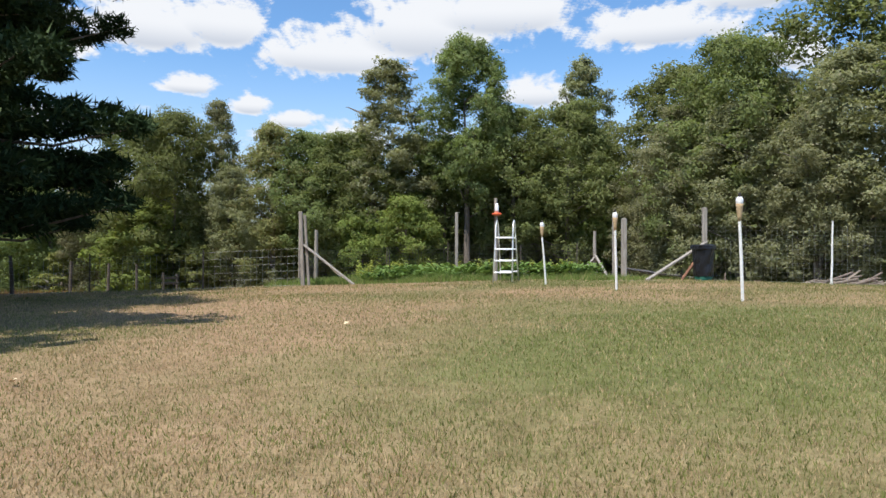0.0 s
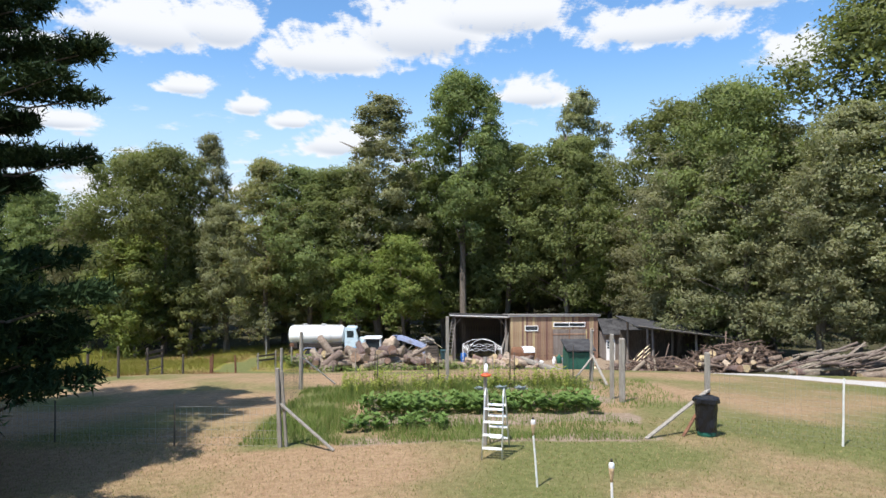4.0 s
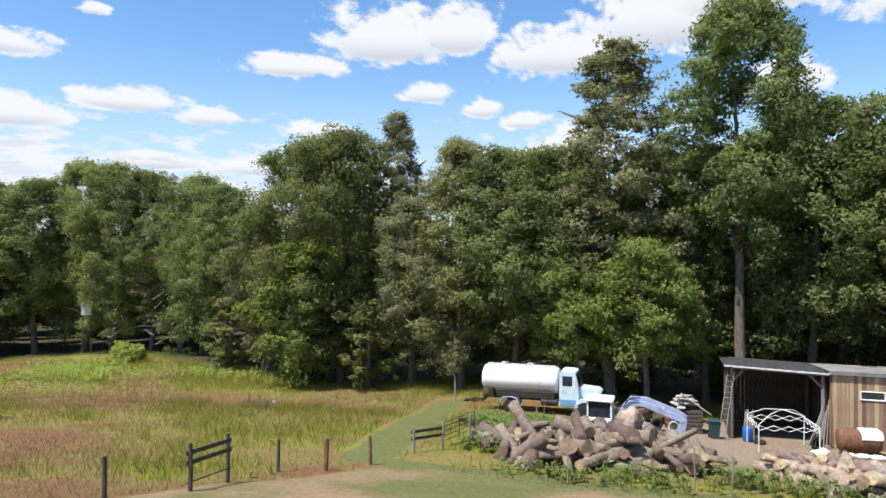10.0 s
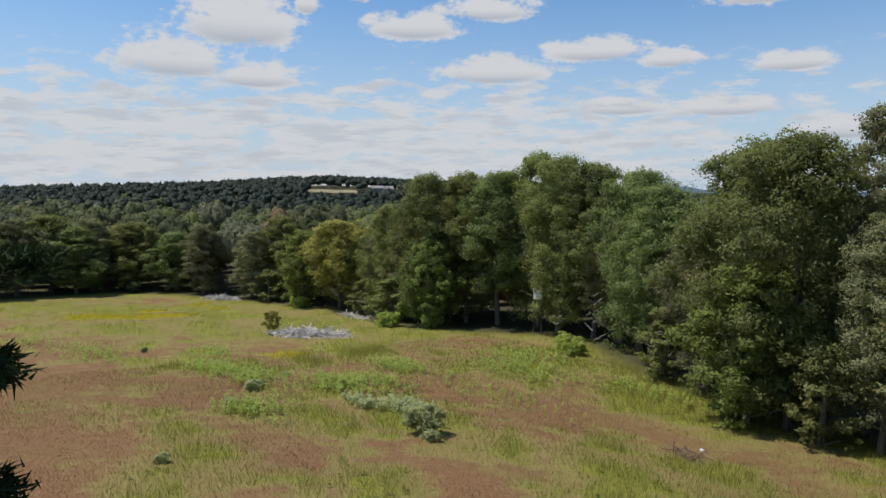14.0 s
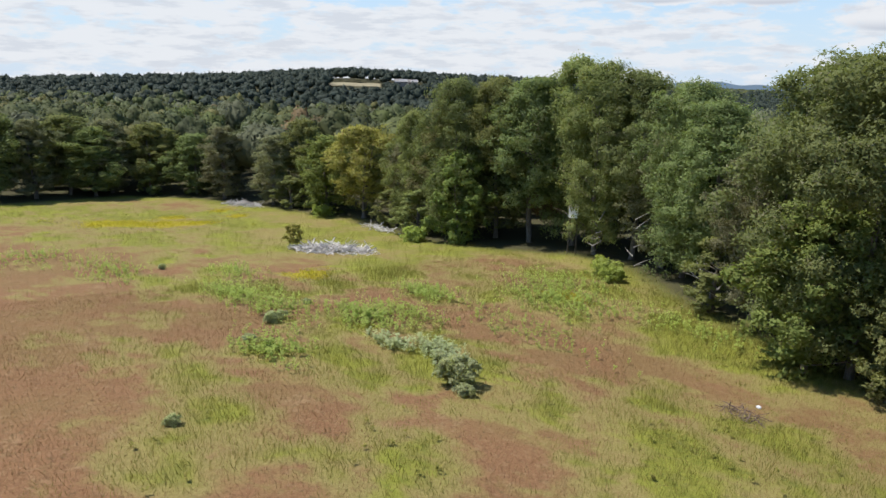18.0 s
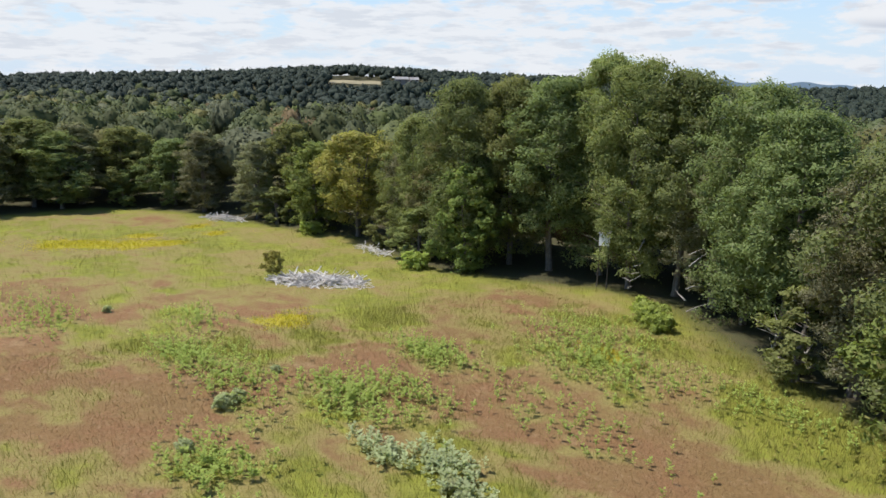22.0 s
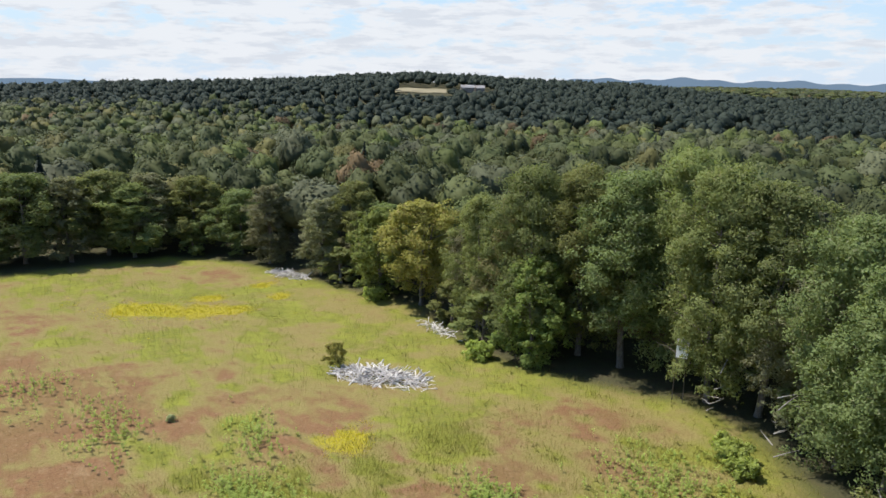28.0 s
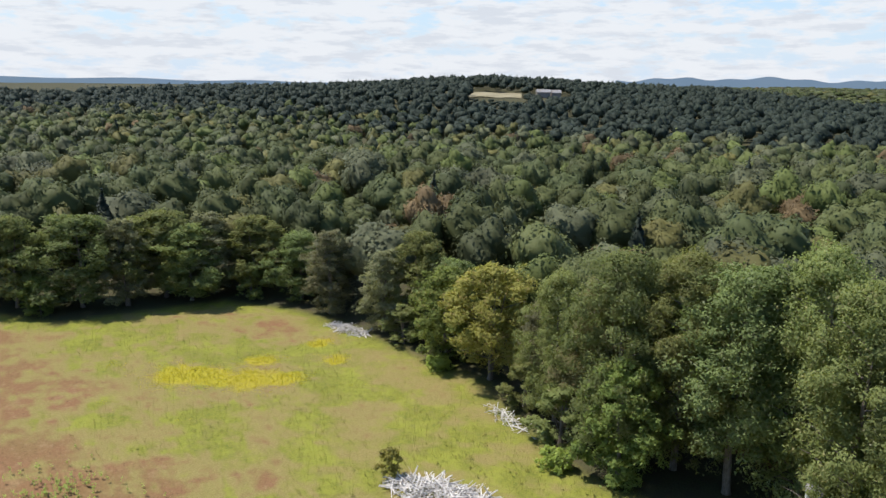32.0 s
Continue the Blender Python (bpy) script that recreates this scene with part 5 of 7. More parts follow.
def post(name, x, y, h, r, material, label, lean=(0, 0), group="", square=False, category="post", dbl=False):
    ob = thing(name, pose(x, y, gz(x, y)), label, category, group)
    g = Geo()
    if square:
        board_between(g, (0, 0, -0.2), (lean[0], lean[1], h), r * 2, r * 1.7)
    else:
        g.path([(0, 0, -0.2), (lean[0] * 0.3 + 0.01, lean[1] * 0.3, h * 0.35), (lean[0] * 0.7, lean[1] * 0.7 + 0.012, h * 0.7), (lean[0], lean[1], h)], [r * 1.1, r, r * 0.95, r * 0.85], 9)
    part("shaft", g, material, ob)
    if dbl:
        g = Geo()
        board_between(g, (r * 2.6, 0.03, -0.1), (r * 1.9 + lean[0], lean[1] + 0.02, h * 0.96), r * 1.5, r * 1.2)
        part("side_board", g, M_WOOD_GREY, ob)
    return ob


GP = "weathered posts round the garden"
pA = post("garden_post", -4.2, 20.9, 2.25, 0.065, M_WOOD_GREY, "tall grey weathered corner post at the garden's edge", (-0.08, 0), GP, True, "post", True)
pC = post("garden_post", -5.8, 31.6, 2.5, 0.09, M_WOOD_GREY, "thick grey wooden corner post with a diagonal brace", (0.05, 0), GP)
pD = post("garden_post", 6.75, 27.4, 2.45, 0.075, M_WOOD_GREY, "grey square timber post of the garden gate", (0.0, 0), GP, True)
pD2 = post("garden_post", 6.95, 26.7, 2.35, 0.10, M_WOOD_GREY, "grey square timber post of the garden gate", (0.0, 0), GP, True)
pE = post("garden_post", 7.0, 32.2, 2.3, 0.08, M_WOOD_GREY, "grey wooden corner post with two leaning braces", (0.03, 0), GP)
pF = post("garden_post", 0.6, 30.6, 3.0, 0.07, M_WOOD_GREY, "tall thin grey post at the back of the garden", (0.0, 0), GP, True)
pB = post("garden_post", 8.35, 22.2, 2.35, 0.075, M_WOOD_GREY, "grey timber post beside the black rubbish bin", (0.0, 0), GP, True)
pG = post("garden_post", -5.45, 26.4, 2.25, 0.055, M_WOOD_GREY, "slim grey post that carries sagging netting", (0.0, 0.1), GP)
for x, y, h in ((-2.55, 31.4, 1.6), (-2.4, 30.9, 1.45), (3.2, 30.4, 1.75), (3.35, 30.1, 1.5), (6.0, 31.2, 1.7), (0.2, 30.2, 1.7)):
    post("garden_stake", x, y, h, 0.022, M_POST_AND_SHADE, "thin dark metal stake at the back of the garden", (0.02, 0), "metal stakes round the garden", category="stake")


def brace(host, x, y, h_on, tx, ty, w=0.10, material=None):
    """A diagonal board that leans from a post's side to the ground."""
    g = Geo()
    a = Vector((x, y, gz(x, y)))
    board_between(g, Vector((0.03, -0.05, h_on)), Vector((tx - x, ty - y, gz(tx, ty) - a.z + 0.02)), w, 0.05)
    part("brace", g, material or M_WOOD_GREY, host)


brace(pA, -4.2, 20.9, 1.25, -2.6, 20.3)
brace(pC, -5.8, 31.6, 1.45, -4.5, 32.9, 0.08, M_TIKI)
brace(pB, 8.35, 22.2, 1.25, 6.15, 21.0, 0.13)
brace(pB, 8.35, 22.2, 1.15, 7.3, 21.3, 0.09, M_RUST)
brace(pE, 7.0, 32.2, 1.2, 7.4, 30.9, 0.11)
brace(pE, 7.0, 32.2, 1.1, 5.9, 31.2, 0.09)


def netting(name, ends, h, step, r, material, label, low=0.05):
    """A mesh of upright and level strands between fence ends."""
    g = Geo()
    for (ax, ay), (bx, by) in zip(ends[:-1], ends[1:]):
        L = math.hypot(bx - ax, by - ay)
        n = max(1, int(L / step))
        for i in range(n + 1):
            x, y = ax + (bx - ax) * i / n, ay + (by - ay) * i / n
            z = gz(x, y)
            g.tube((x, y, z + low), (x + 0.01 * math.sin(i), y, z + h - 0.04 * abs(math.sin(i * 0.9))), r, n=3, caps=False)
        for k in range(int(h / step) + 1):
            q = low + (h - low) * k / int(h / step)
            m = max(2, int(L / 1.5))
            for i in range(m):
                p = [(ax + (bx - ax) * s / m, ay + (by - ay) * s / m) for s in (i, i + 1)]
                g.tube((*p[0], gz(*p[0]) + q), (*p[1], gz(*p[1]) + q), r, n=3, caps=False)
    me = g.mesh(name)
    me.materials.append(material)
    return tagged(new(name, me), label, "fence", kind="stuff")


netting("garden_netting", [(6.0, 31.3), (3.2, 30.4), (0.6, 30.6), (-2.5, 31.4), (-5.8, 31.6)], 1.55, 0.14, 0.0028, M_NET, "black netting along the back of the garden")
netting("garden_netting", [(-5.8, 31.6), (-5.45, 26.4), (-4.7, 23.0), (-4.2, 20.9)], 1.3, 0.16, 0.0035, M_NET, "sagging black netting along the garden's side")
netting("garden_netting", [(7.0, 32.2), (6.0, 31.3)], 1.5, 0.14, 0.0028, M_NET, "black netting beside the corner post")
netting("wire_fence", [(8.4, 22.2), (11.5, 20.6), (14.6, 19.3), (18.0, 18.4)], 1.75, 0.14, 0.0019, M_WIRE, "tall wire mesh fence beside the lawn")
netting("wire_fence", [(-4.3, 20.9), (-7.5, 21.7), (-11.5, 22.6), (-15.5, 23.8)], 1.15, 0.2, 0.003, M_WIRE, "farm wire fence along the shaded lawn")
for x, y, h in ((-7.5, 21.7, 1.25), (-11.5, 22.6, 1.3), (-15.5, 23.8, 1.3)):
    post("fence_post", x, y, h, 0.025, M_POST_AND_SHADE, "thin steel post of the wire fence", (0.02, 0), "thin posts of the wire fence")
for x, y, h, le in ((11.5, 20.6, 1.9, 0.05), (18.0, 18.4, 2.2, 0.5)):
    post("fence_post", x, y, h, 0.03, M_TIKI, "pale pole of the wire mesh fence", (le, 0), "poles of the wire mesh fence")

# dark posts along the meadow's edge
FP = "dark posts along the meadow's edge"
for x, y, h, le in ((-17.9, 28.9, 1.6, -0.1), (-17.6, 32.8, 1.5, 0.06), (-17.4, 36.1, 1.55, 0.05), (-17.5, 39.7, 1.75, 0.0), (-17.3, 48.7, 1.35, 0.03), (-18.8, 24.6, 1.5, 0.05)):
    post("fence_post", x, y, h, 0.075, M_POST_AND_SHADE, "rough dark weathered fence post in short grass", (le, 0.02), FP)
for x, y, h, le in ((-15.7, 49.9, 1.4, 0.05), (-14.8, 52.4, 1.3, -0.04), (-15.9, 50.2, 1.2, 0.0)):
    post("fence_post", x, y, h, 0.075, M_RUST, "reddish-brown stubby fence post by the mown lane", (le, 0.02), FP)
gate = thing("rail_fence", pose(-17.5, 43.5, gz(-17.5, 43.5)), "short section of dark board fence between two posts", "fence")
g = Geo()
g.path([(0, 0, -0.2), (0.02, 0, 0.8), (0.0, 0, 1.65)], [0.08, 0.075, 0.07], 8)
part("post", g, M_POST_AND_SHADE, gate)
g = Geo()
g.path([(0.1, 1.95, -0.6), (0.11, 1.95, 0.6), (0.12, 1.95, 1.5)], [0.08, 0.075, 0.07], 8)
part("post", g, M_POST_AND_SHADE, gate)
for z in (1.32, 0.98, 0.30):
    g = Geo()
    board_between(g, (-0.05, -0.15, z), (0.16, 2.1, z - 0.08), 0.03, 0.16 if z > 0.5 else 0.05)
    part("rail", g, M_POST_AND_SHADE, gate)
gate = thing("rail_fence", pose(-14.1, 56.0, gz(-14.1, 56.0)), "low board fence and post beside the mown lane", "fence")
for x, y in ((0, 0), (1.0, 1.6), (1.9, 3.4)):
    g = Geo()
    g.path([(x, y, -0.3), (x, y, 0.5), (x + 0.02, y, 1.3)], [0.07, 0.065, 0.06], 8)
    part("post", g, M_WOOD_GREY, gate)
for z in (1.05, 0.7):
    g = Geo()
    board_between(g, (-0.1, -0.1, z), (1.05, 1.7, z - 0.1), 0.03, 0.15)
    part("rail", g, M_POST_AND_SHADE, gate)
fg = thing("farm_gate", pose(-13.4, 58.5, gz(-13.4, 58.5), 0, 0, 75), "tubular metal farm gate standing open", "gate")
for z in (0.25, 0.5, 0.75, 1.0, 1.22):
    part("rail", Geo().tube((0, 0, z), (3.2, 0, z), 0.022, n=6), M_STEEL_DARK, fg)
for x in (0, 1.6, 3.2):
    part("upright", Geo().tube((x, 0, 0.1), (x, 0, 1.25), 0.024, n=6), M_STEEL_DARK, fg)

# garden beds


def bed(name, x0, x1, y0, y1, n, hgt, size, label, material, cat="vegetables"):
    return weed_clump(name, [(rng.uniform(x0, x1), rng.uniform(y0, y1)) for _ in range(n)], hgt, material, label, 14, size, cat)


M_BEAN = foliage("vegetable_leaves", (0.095, 0.165, 0.040), (0.185, 0.265, 0.075), 0.25, obj=0.0)
M_BRASSICA = foliage("blue_green_leaves", (0.150, 0.190, 0.200), (0.260, 0.300, 0.320), 0.15, obj=0.0)
bed("bean_row", -2.4, 5.6, 24.5, 26.2, 240, 0.5, 0.10, "dense row of dark green bean plants in the garden", M_BEAN)
bed("bean_row", -2.6, 0.5, 22.4, 23.6, 70, 0.35, 0.08, "low row of vegetable plants in bare soil", M_BEAN)
bed("tall_weeds", -3.8, 6.2, 29.2, 31.3, 170, 0.75, 0.06, "tall green weeds along the garden's back fence", M_WEED, "weeds")


def rough(x0, x1, y0, y1, n, h, label, clump=0.9):
    """Uneven tufted grass over a strip of ground."""
    x, y = rng.uniform(x0, x1, n), rng.uniform(y0, y1, n)
    k = wob(x, y, clump, 3.0) + 0.5 * wob(x, y, clump * 2.7, 1.0) > rng.uniform(-1.3, 0.5, n)
    x, y = x[k], y[k]
    hh = h * (0.75 + 0.35 * wob(x, y, clump * 1.6, 7.0))
    blades("rough_grass", x, y, hh, 0.011, M_LUSH, label, 0.7)


rough(-3.9, 6.3, 28.7, 31.4, 9000, 0.5, "tall green grass at the back of the garden")
rough(-5.5, -2.6, 21.2, 31.2, 12000, 0.28, "lush green grass on the garden's side")
rough(-3.4, 6.4, 20.9, 23.0, 8000, 0.3, "green grass and weeds along the garden's front edge")
rough(-2.6, 6.0, 23.0, 29.0, 7000, 0.24, "thin weeds between the vegetable rows", 0.6)
rough(5.0, 9.5, 25.5, 33.0, 3500, 0.22, "rough grass round the gate posts")
bed("seedling_row", -2.0, 4.6, 27.6, 28.0, 70, 0.25, 0.05, "thin row of small plants in bare soil", M_BEAN)
for x, y in ((1.9, 28.9), (2.75, 29.1), (3.5, 28.9)):
    cb = thing("cabbage", pose(x, y, gz(x, y)), "blue-grey cabbage plant with broad open leaves", "cabbage", "cabbages in the garden")
    for i in range(11):
        a, t = i * 2.399, i / 10
        L = 0.34 - 0.12 * t
        d, sd = Vector((math.cos(a), math.sin(a), 0)), Vector((-math.sin(a), math.cos(a), 0))
        up = 0.25 + 0.6 * t
        pts = [Vector((0, 0, 0.08)), d * L * 0.5 + sd * L * 0.38 + Vector((0, 0, 0.1 + L * up * 0.7)), d * L + Vector((0, 0, 0.1 + L * up)), d * L * 0.5 - sd * L * 0.38 + Vector((0, 0, 0.1 + L * up * 0.7)), d * L * 0.55 + Vector((0, 0, 0.07 + L * up * 0.6))]
        part("leaf", Geo().add(pts, [(0, 1, 4), (1, 2, 4), (2, 3, 4), (3, 0, 4)]), M_BRASSICA, cb)

# stepladder from a pool, with hooped tops
lad = thing("pool_ladder", pose(1.63, 19.0, gz(1.63, 19.0), 0, 0, -14), "white double-sided pool ladder with hooped handrails on the grass", "ladder")
for sx in (-0.24, 0.24):
    g = Geo()
    pts = [(sx * 1.1, -0.02, 0), (sx * 1.02, 0.22, 1.0), (sx, 0.32, 1.5), (sx, 0.40, 1.66), (sx, 0.52, 1.72), (sx, 0.64, 1.66), (sx, 0.74, 1.45), (sx * 1.02, 0.90, 1.0), (sx * 1.1, 1.25, 0.02)]
    g.path(pts, [0.022] * len(pts), 8)
    part("handrail", g, M_ALU, lad, soft_shade=True)
for i, z in enumerate((0.28, 0.60, 0.92, 1.24)):
    y0 = 0.0 + 0.22 * z
    part("step", Geo().box((0, y0, z), (0.50, 0.13, 0.035), bevel=0.01), M_WHITE, lad)
    part("step", Geo().box((0, 1.25 - 0.36 * z, z), (0.50, 0.13, 0.035), bevel=0.01), M_WHITE, lad)

fp = thing("feeder_post", pose(1.55, 20.4, gz(1.55, 20.4)), "wooden post with a red and white hummingbird feeder", "post")
part("shaft", Geo().path([(0, 0, -0.2), (0.01, 0, 1), (0, 0, 2.45)], [0.055, 0.05, 0.05], 8), M_WOOD_GREY, fp)
part("feeder_dish", Geo().lathe([(0.02, -0.05), (0.12, -0.03), (0.15, 0.0), (0.12, 0.03), (0.05, 0.05)], 16, (0.02, -0.14, 1.98)), M_RED, fp, "red plastic feeder dish", soft_shade=True)
part("bottle", Geo().lathe([(0.045, 0), (0.055, 0.06), (0.055, 0.2), (0.03, 0.26)], 12, (0.02, -0.14, 2.03)), M_WHITE, fp, "clear white feeder bottle", soft_shade=True)
part("hanger", Geo().tube((0, 0, 2.32), (0.02, -0.14, 2.3), 0.008, n=6), M_STEEL_DARK, fp)

# garden torches
for x, y, le in ((2.5, 16.85, -0.10), (3.37, 13.5, -0.03), (4.34, 10.06, -0.05)):
    t = thing("garden_torch", pose(x, y, gz(x, y)), "white-painted pole torch with a wicker head stuck in the lawn", "torch", "garden torches in a row")
    part("pole", Geo().path([(0, 0, -0.15), (le * 0.5, 0, 0.6), (le, 0, 1.18)], [0.024, 0.024, 0.022], 8), M_TIKI, t)
    part("basket", Geo().lathe([(0.02, 1.14), (0.032, 1.22), (0.05, 1.36), (0.052, 1.40)], 12, (le, 0, 0)), M_TAN_PLASTIC, t, "brown wicker basket", soft_shade=True)
    part("canister", Geo().lathe([(0.046, 1.385), (0.052, 1.40), (0.052, 1.47), (0.03, 1.50)], 12, (le, 0, 0)), M_TARP, t, "pale fuel canister", soft_shade=True)
    part("wick_cap", Geo().lathe([(0.012, 1.495), (0.022, 1.50), (0.022, 1.54), (0.008, 1.56)], 8, (le, 0, 0)), M_STEEL_DARK, t)

# bin with a black bag
b = thing("rubbish_bin", pose(8.05, 21.5, gz(8.05, 21.5), 0, 0, 12), "green wheeled bin wrapped in a black bin bag", "bin")
part("base", Geo().lathe([(0.24, 0), (0.26, 0.03), (0.275, 0.22)], 18), M_GREEN_PLASTIC, b, "green plastic bin base", soft_shade=True)
prof = [(0.285, 0.16), (0.30, 0.30), (0.295, 0.55), (0.31, 0.80), (0.325, 0.98), (0.335, 1.04), (0.29, 1.06), (0.24, 1.0), (0.1, 0.96)]
g = Geo().lathe(prof, 26)
R = random.Random(3)
g.v = [(x * (1 + 0.05 * math.sin(7 * math.atan2(y, x) + z * 9) + R.uniform(-0.025, 0.025)), y * (1 + 0.05 * math.sin(5 * math.atan2(y, x) - z * 11) + R.uniform(-0.025, 0.025)), z + R.uniform(-0.012, 0.012)) for x, y, z in g.v]
part("bag", g, M_BLACK_PLASTIC, b, "crumpled shiny black bag")
g = Geo().lathe([(0.30, 0.98), (0.37, 1.0), (0.365, 1.1), (0.31, 1.13)], 26)
g.v = [(x * (1 + 0.06 * math.sin(9 * math.atan2(y, x) + z * 9)), y * (1 + 0.06 * math.sin(8 * math.atan2(y, x))), z + R.uniform(-0.02, 0.02)) for x, y, z in g.v]
part("bag_rim", g, M_BLACK_PLASTIC, b)

# ---- meadow things ----


def branch_heap(name, x, y, rx, ry, h, n, material, label, big=0.06, cat="brush pile", turn=0.0, top=True):
    """A loose heap of crossing branches; the large ones are pieces of their own, the rest joined."""
    ob = thing(name, pose(x, y, gz(x, y), 0, 0, turn), label, cat)
    R = random.Random(int(abs(x * 7 + y)))
    rest = Geo()
    for i in range(n):
        a = R.uniform(0, 6.28)
        q = math.sqrt(R.random())
        c = Vector((rx * q * math.cos(a), ry * q * math.sin(a), 0.08 + h * (1 - q * q) * R.uniform(0.15, 1.0)))
        L = R.uniform(0.6, 2.6) * (0.6 + rx * 0.13)
        d = Vector((R.uniform(-1, 1), R.uniform(-1, 1), R.uniform(-0.28, 0.34))).normalized()
        kink = Vector((R.uniform(-0.2, 0.2), R.uniform(-0.2, 0.2), R.uniform(-0.1, 0.2))) * L * 0.4
        r = big * R.uniform(0.3, 1.0)
        pts = [c - d * L / 2, c + kink * 0.5, c + d * L / 2 + kink * 0.3]
        pts = [Vector((p.x, p.y, max(0.02, p.z))) for p in pts]
        if i < min(40, n // 6):
            part("branch", Geo().path(pts, [r * 1.8, r * 1.5, r * 0.9], 6), material, ob)
        else:
            rest.path(pts, [r, r * 0.8, r * 0.3], 4)
    tagged(part("brushwood", rest, material, ob), kind="stuff")
    return ob


branch_heap("brush_pile", -100.0, 71.4, 6.6, 2.6, 0.9, 420, M_DEADWOOD, "heap of bleached grey branches in the meadow", 0.09, turn=42)
branch_heap("brush_pile", -156.5, 75.5, 5.0, 1.6, 0.9, 160, M_DEADWOOD, "bleached branches stacked at the wood's corner", 0.09, turn=32)
branch_heap("fallen_branches", -114.0, 86.2, 5.0, 1.0, 0.7, 60, M_DEADWOOD, "fallen dead branches along the wood's edge", 0.07, "deadwood", 10)
branch_heap("dead_shrub", -32.6, 70.6, 1.6, 1.1, 0.6, 60, M_SLASH, "low dead tangle of brown stems in the grass", 0.03, "deadwood")
sap = thing("sapling", pose(-105.6, 67.4, gz(-105.6, 67.4)), "small rusty-green sapling standing alone in the meadow", "tree")
part("trunk", Geo().path([(0, 0, -0.2), (0.03, 0, 0.8), (0, 0.03, 2.0), (0.02, 0, 3.2)], [0.07, 0.05, 0.035, 0.01], 6), M_BARK, sap)
p, o = crown_points(3.6, 1.7, 0.8, 80, 40, "round")
part("crown", leaf_quads("crown", p, 0.085, 0.4, o * 0.8), M_LEAF[4], sap)
st = thing("white_stone", pose(-33.3, 73.6, gz(-33.3, 73.6)) @ Matrix.Scale(0.65, 4), "pale stone lying in the brown grass", "stone")
g = Geo().lathe([(0.10, -0.1), (0.26, 0.02), (0.24, 0.2), (0.10, 0.3)], 9)
g.v = [(x * (1 + 0.2 * math.sin(z * 9 + y * 5)), y * 0.8, z) for x, y, z in g.v]
part("block", g, M_TARP, st)
for x, y in ((-1.0, 7.2), (5.2, 11.5), (-2.6, 4.2), (2.0, 6.0)):
    sc = thing("fallen_leaf", pose(x, y, gz(x, y) + 0.03, 20, 10, x * 40) @ Matrix.Scale(0.6, 4), "curled pale brown leaf lying on the lawn", "leaf", "leaves on the lawn")
    part("blade", Geo().add([(0, -0.05, 0), (0.05, 0.0, 0.02), (0, 0.07, 0.0), (-0.05, 0, 0.02), (0, 0, -0.01)], [(0, 1, 4), (1, 2, 4), (2, 3, 4), (3, 0, 4)]), M_LUMBER, sc)

# hunting blind among the trunks
bl = thing("hunting_blind", pose(-78.6, 98.4, gz(-78.6, 98.4), 0, 0, 40) @ Matrix.Diagonal((0.72, 0.72, 1, 1)), "white box blind on legs among the tree trunks", "blind")
for sx in (-0.7, 0.7):
    for sy in (-0.7, 0.7):
        part("leg", Geo().tube((sx * 1.15, sy * 1.15, -0.2), (sx, sy, 5.4), 0.05, n=7), M_POST_AND_SHADE, bl)
part("floor", Geo().box((0, 0, 5.4), (1.7, 1.7, 0.08), bevel=0.01), M_WOOD_GREY, bl)
for c, s in (((0, -0.83, 6.2), (1.7, 0.04, 1.50)), ((0, 0.83, 6.2), (1.7, 0.04, 1.50)), ((-0.83, 0, 6.2), (0.04, 1.6, 1.55)), ((0.83, 0, 6.2), (0.04, 1.6, 1.55))):
    part("wall_panel", Geo().box(c, s), M_WHITE, bl)
part("roof", Geo().box((0, 0, 7.02), (1.95, 1.95, 0.07), pose(0, 0, 0, 6).to_3x3(), 0.01), M_ROOF_METAL, bl)

# ---- the yard: buildings ----
BOARD_GEO = {}


def boards(parent, x0, x1, y, z0, z1, w, material, name="board", along="x", top_drop=0.0):
    """Upright boards side by side, each an object on a shared mesh, with small gaps and uneven faces."""
    n = max(1, int(round(abs(x1 - x0) / w)))
    w = abs(x1 - x0) / n
    R = random.Random(int(x0 * 10 + y))
    for i in range(n):
        h = z1 - z0 - top_drop * (i + 0.5) / n
        key = (round(w, 3), round(h, 2), along, material.name)
        if key not in BOARD_GEO:
            g = Geo().box((0, 0, h / 2), (w - 0.014, 0.028, h) if along == "x" else (0.028, w - 0.014, h), bevel=0.005)
            me = g.mesh(name)
            me.materials.append(material)
            BOARD_GEO[key] = me
        c = min(x0, x1) + w * (i + 0.5)
        p = (c, y + R.uniform(-0.008, 0.008), z0 + R.uniform(-0.03, 0.03)) if along == "x" else (y + R.uniform(-0.008, 0.008), c, z0 + R.uniform(-0.03, 0.03))
        part(name, BOARD_GEO[key], None, parent, m=pose(*p, 0, 0, 0))


def window(parent, x, y, z, w, h, panes=1):
    """White-framed window on a wall that faces -y."""
    wi = part("window", Geo().box((x, y + 0.005, z), (w - 0.1, 0.02, h - 0.1)), M_GLASS_DARK, parent, "dark window with a white frame")
    for c, s in (((x, y - 0.02, z + h / 2 - 0.035), (w, 0.06, 0.07)), ((x, y - 0.02, z - h / 2 + 0.035), (w, 0.06, 0.07)), ((x - w / 2 + 0.035, y - 0.02, z), (0.07, 0.06, h - 0.14)), ((x + w / 2 - 0.035, y - 0.02, z), (0.07, 0.06, h - 0.14))):
        part("frame", Geo().box(c, s, bevel=0.008), M_WHITE, wi)
    for i in range(1, panes):
        part("mullion", Geo().box((x - w / 2 + w * i / panes, y - 0.02, z), (0.06, 0.05, h - 0.14)), M_WHITE, wi)


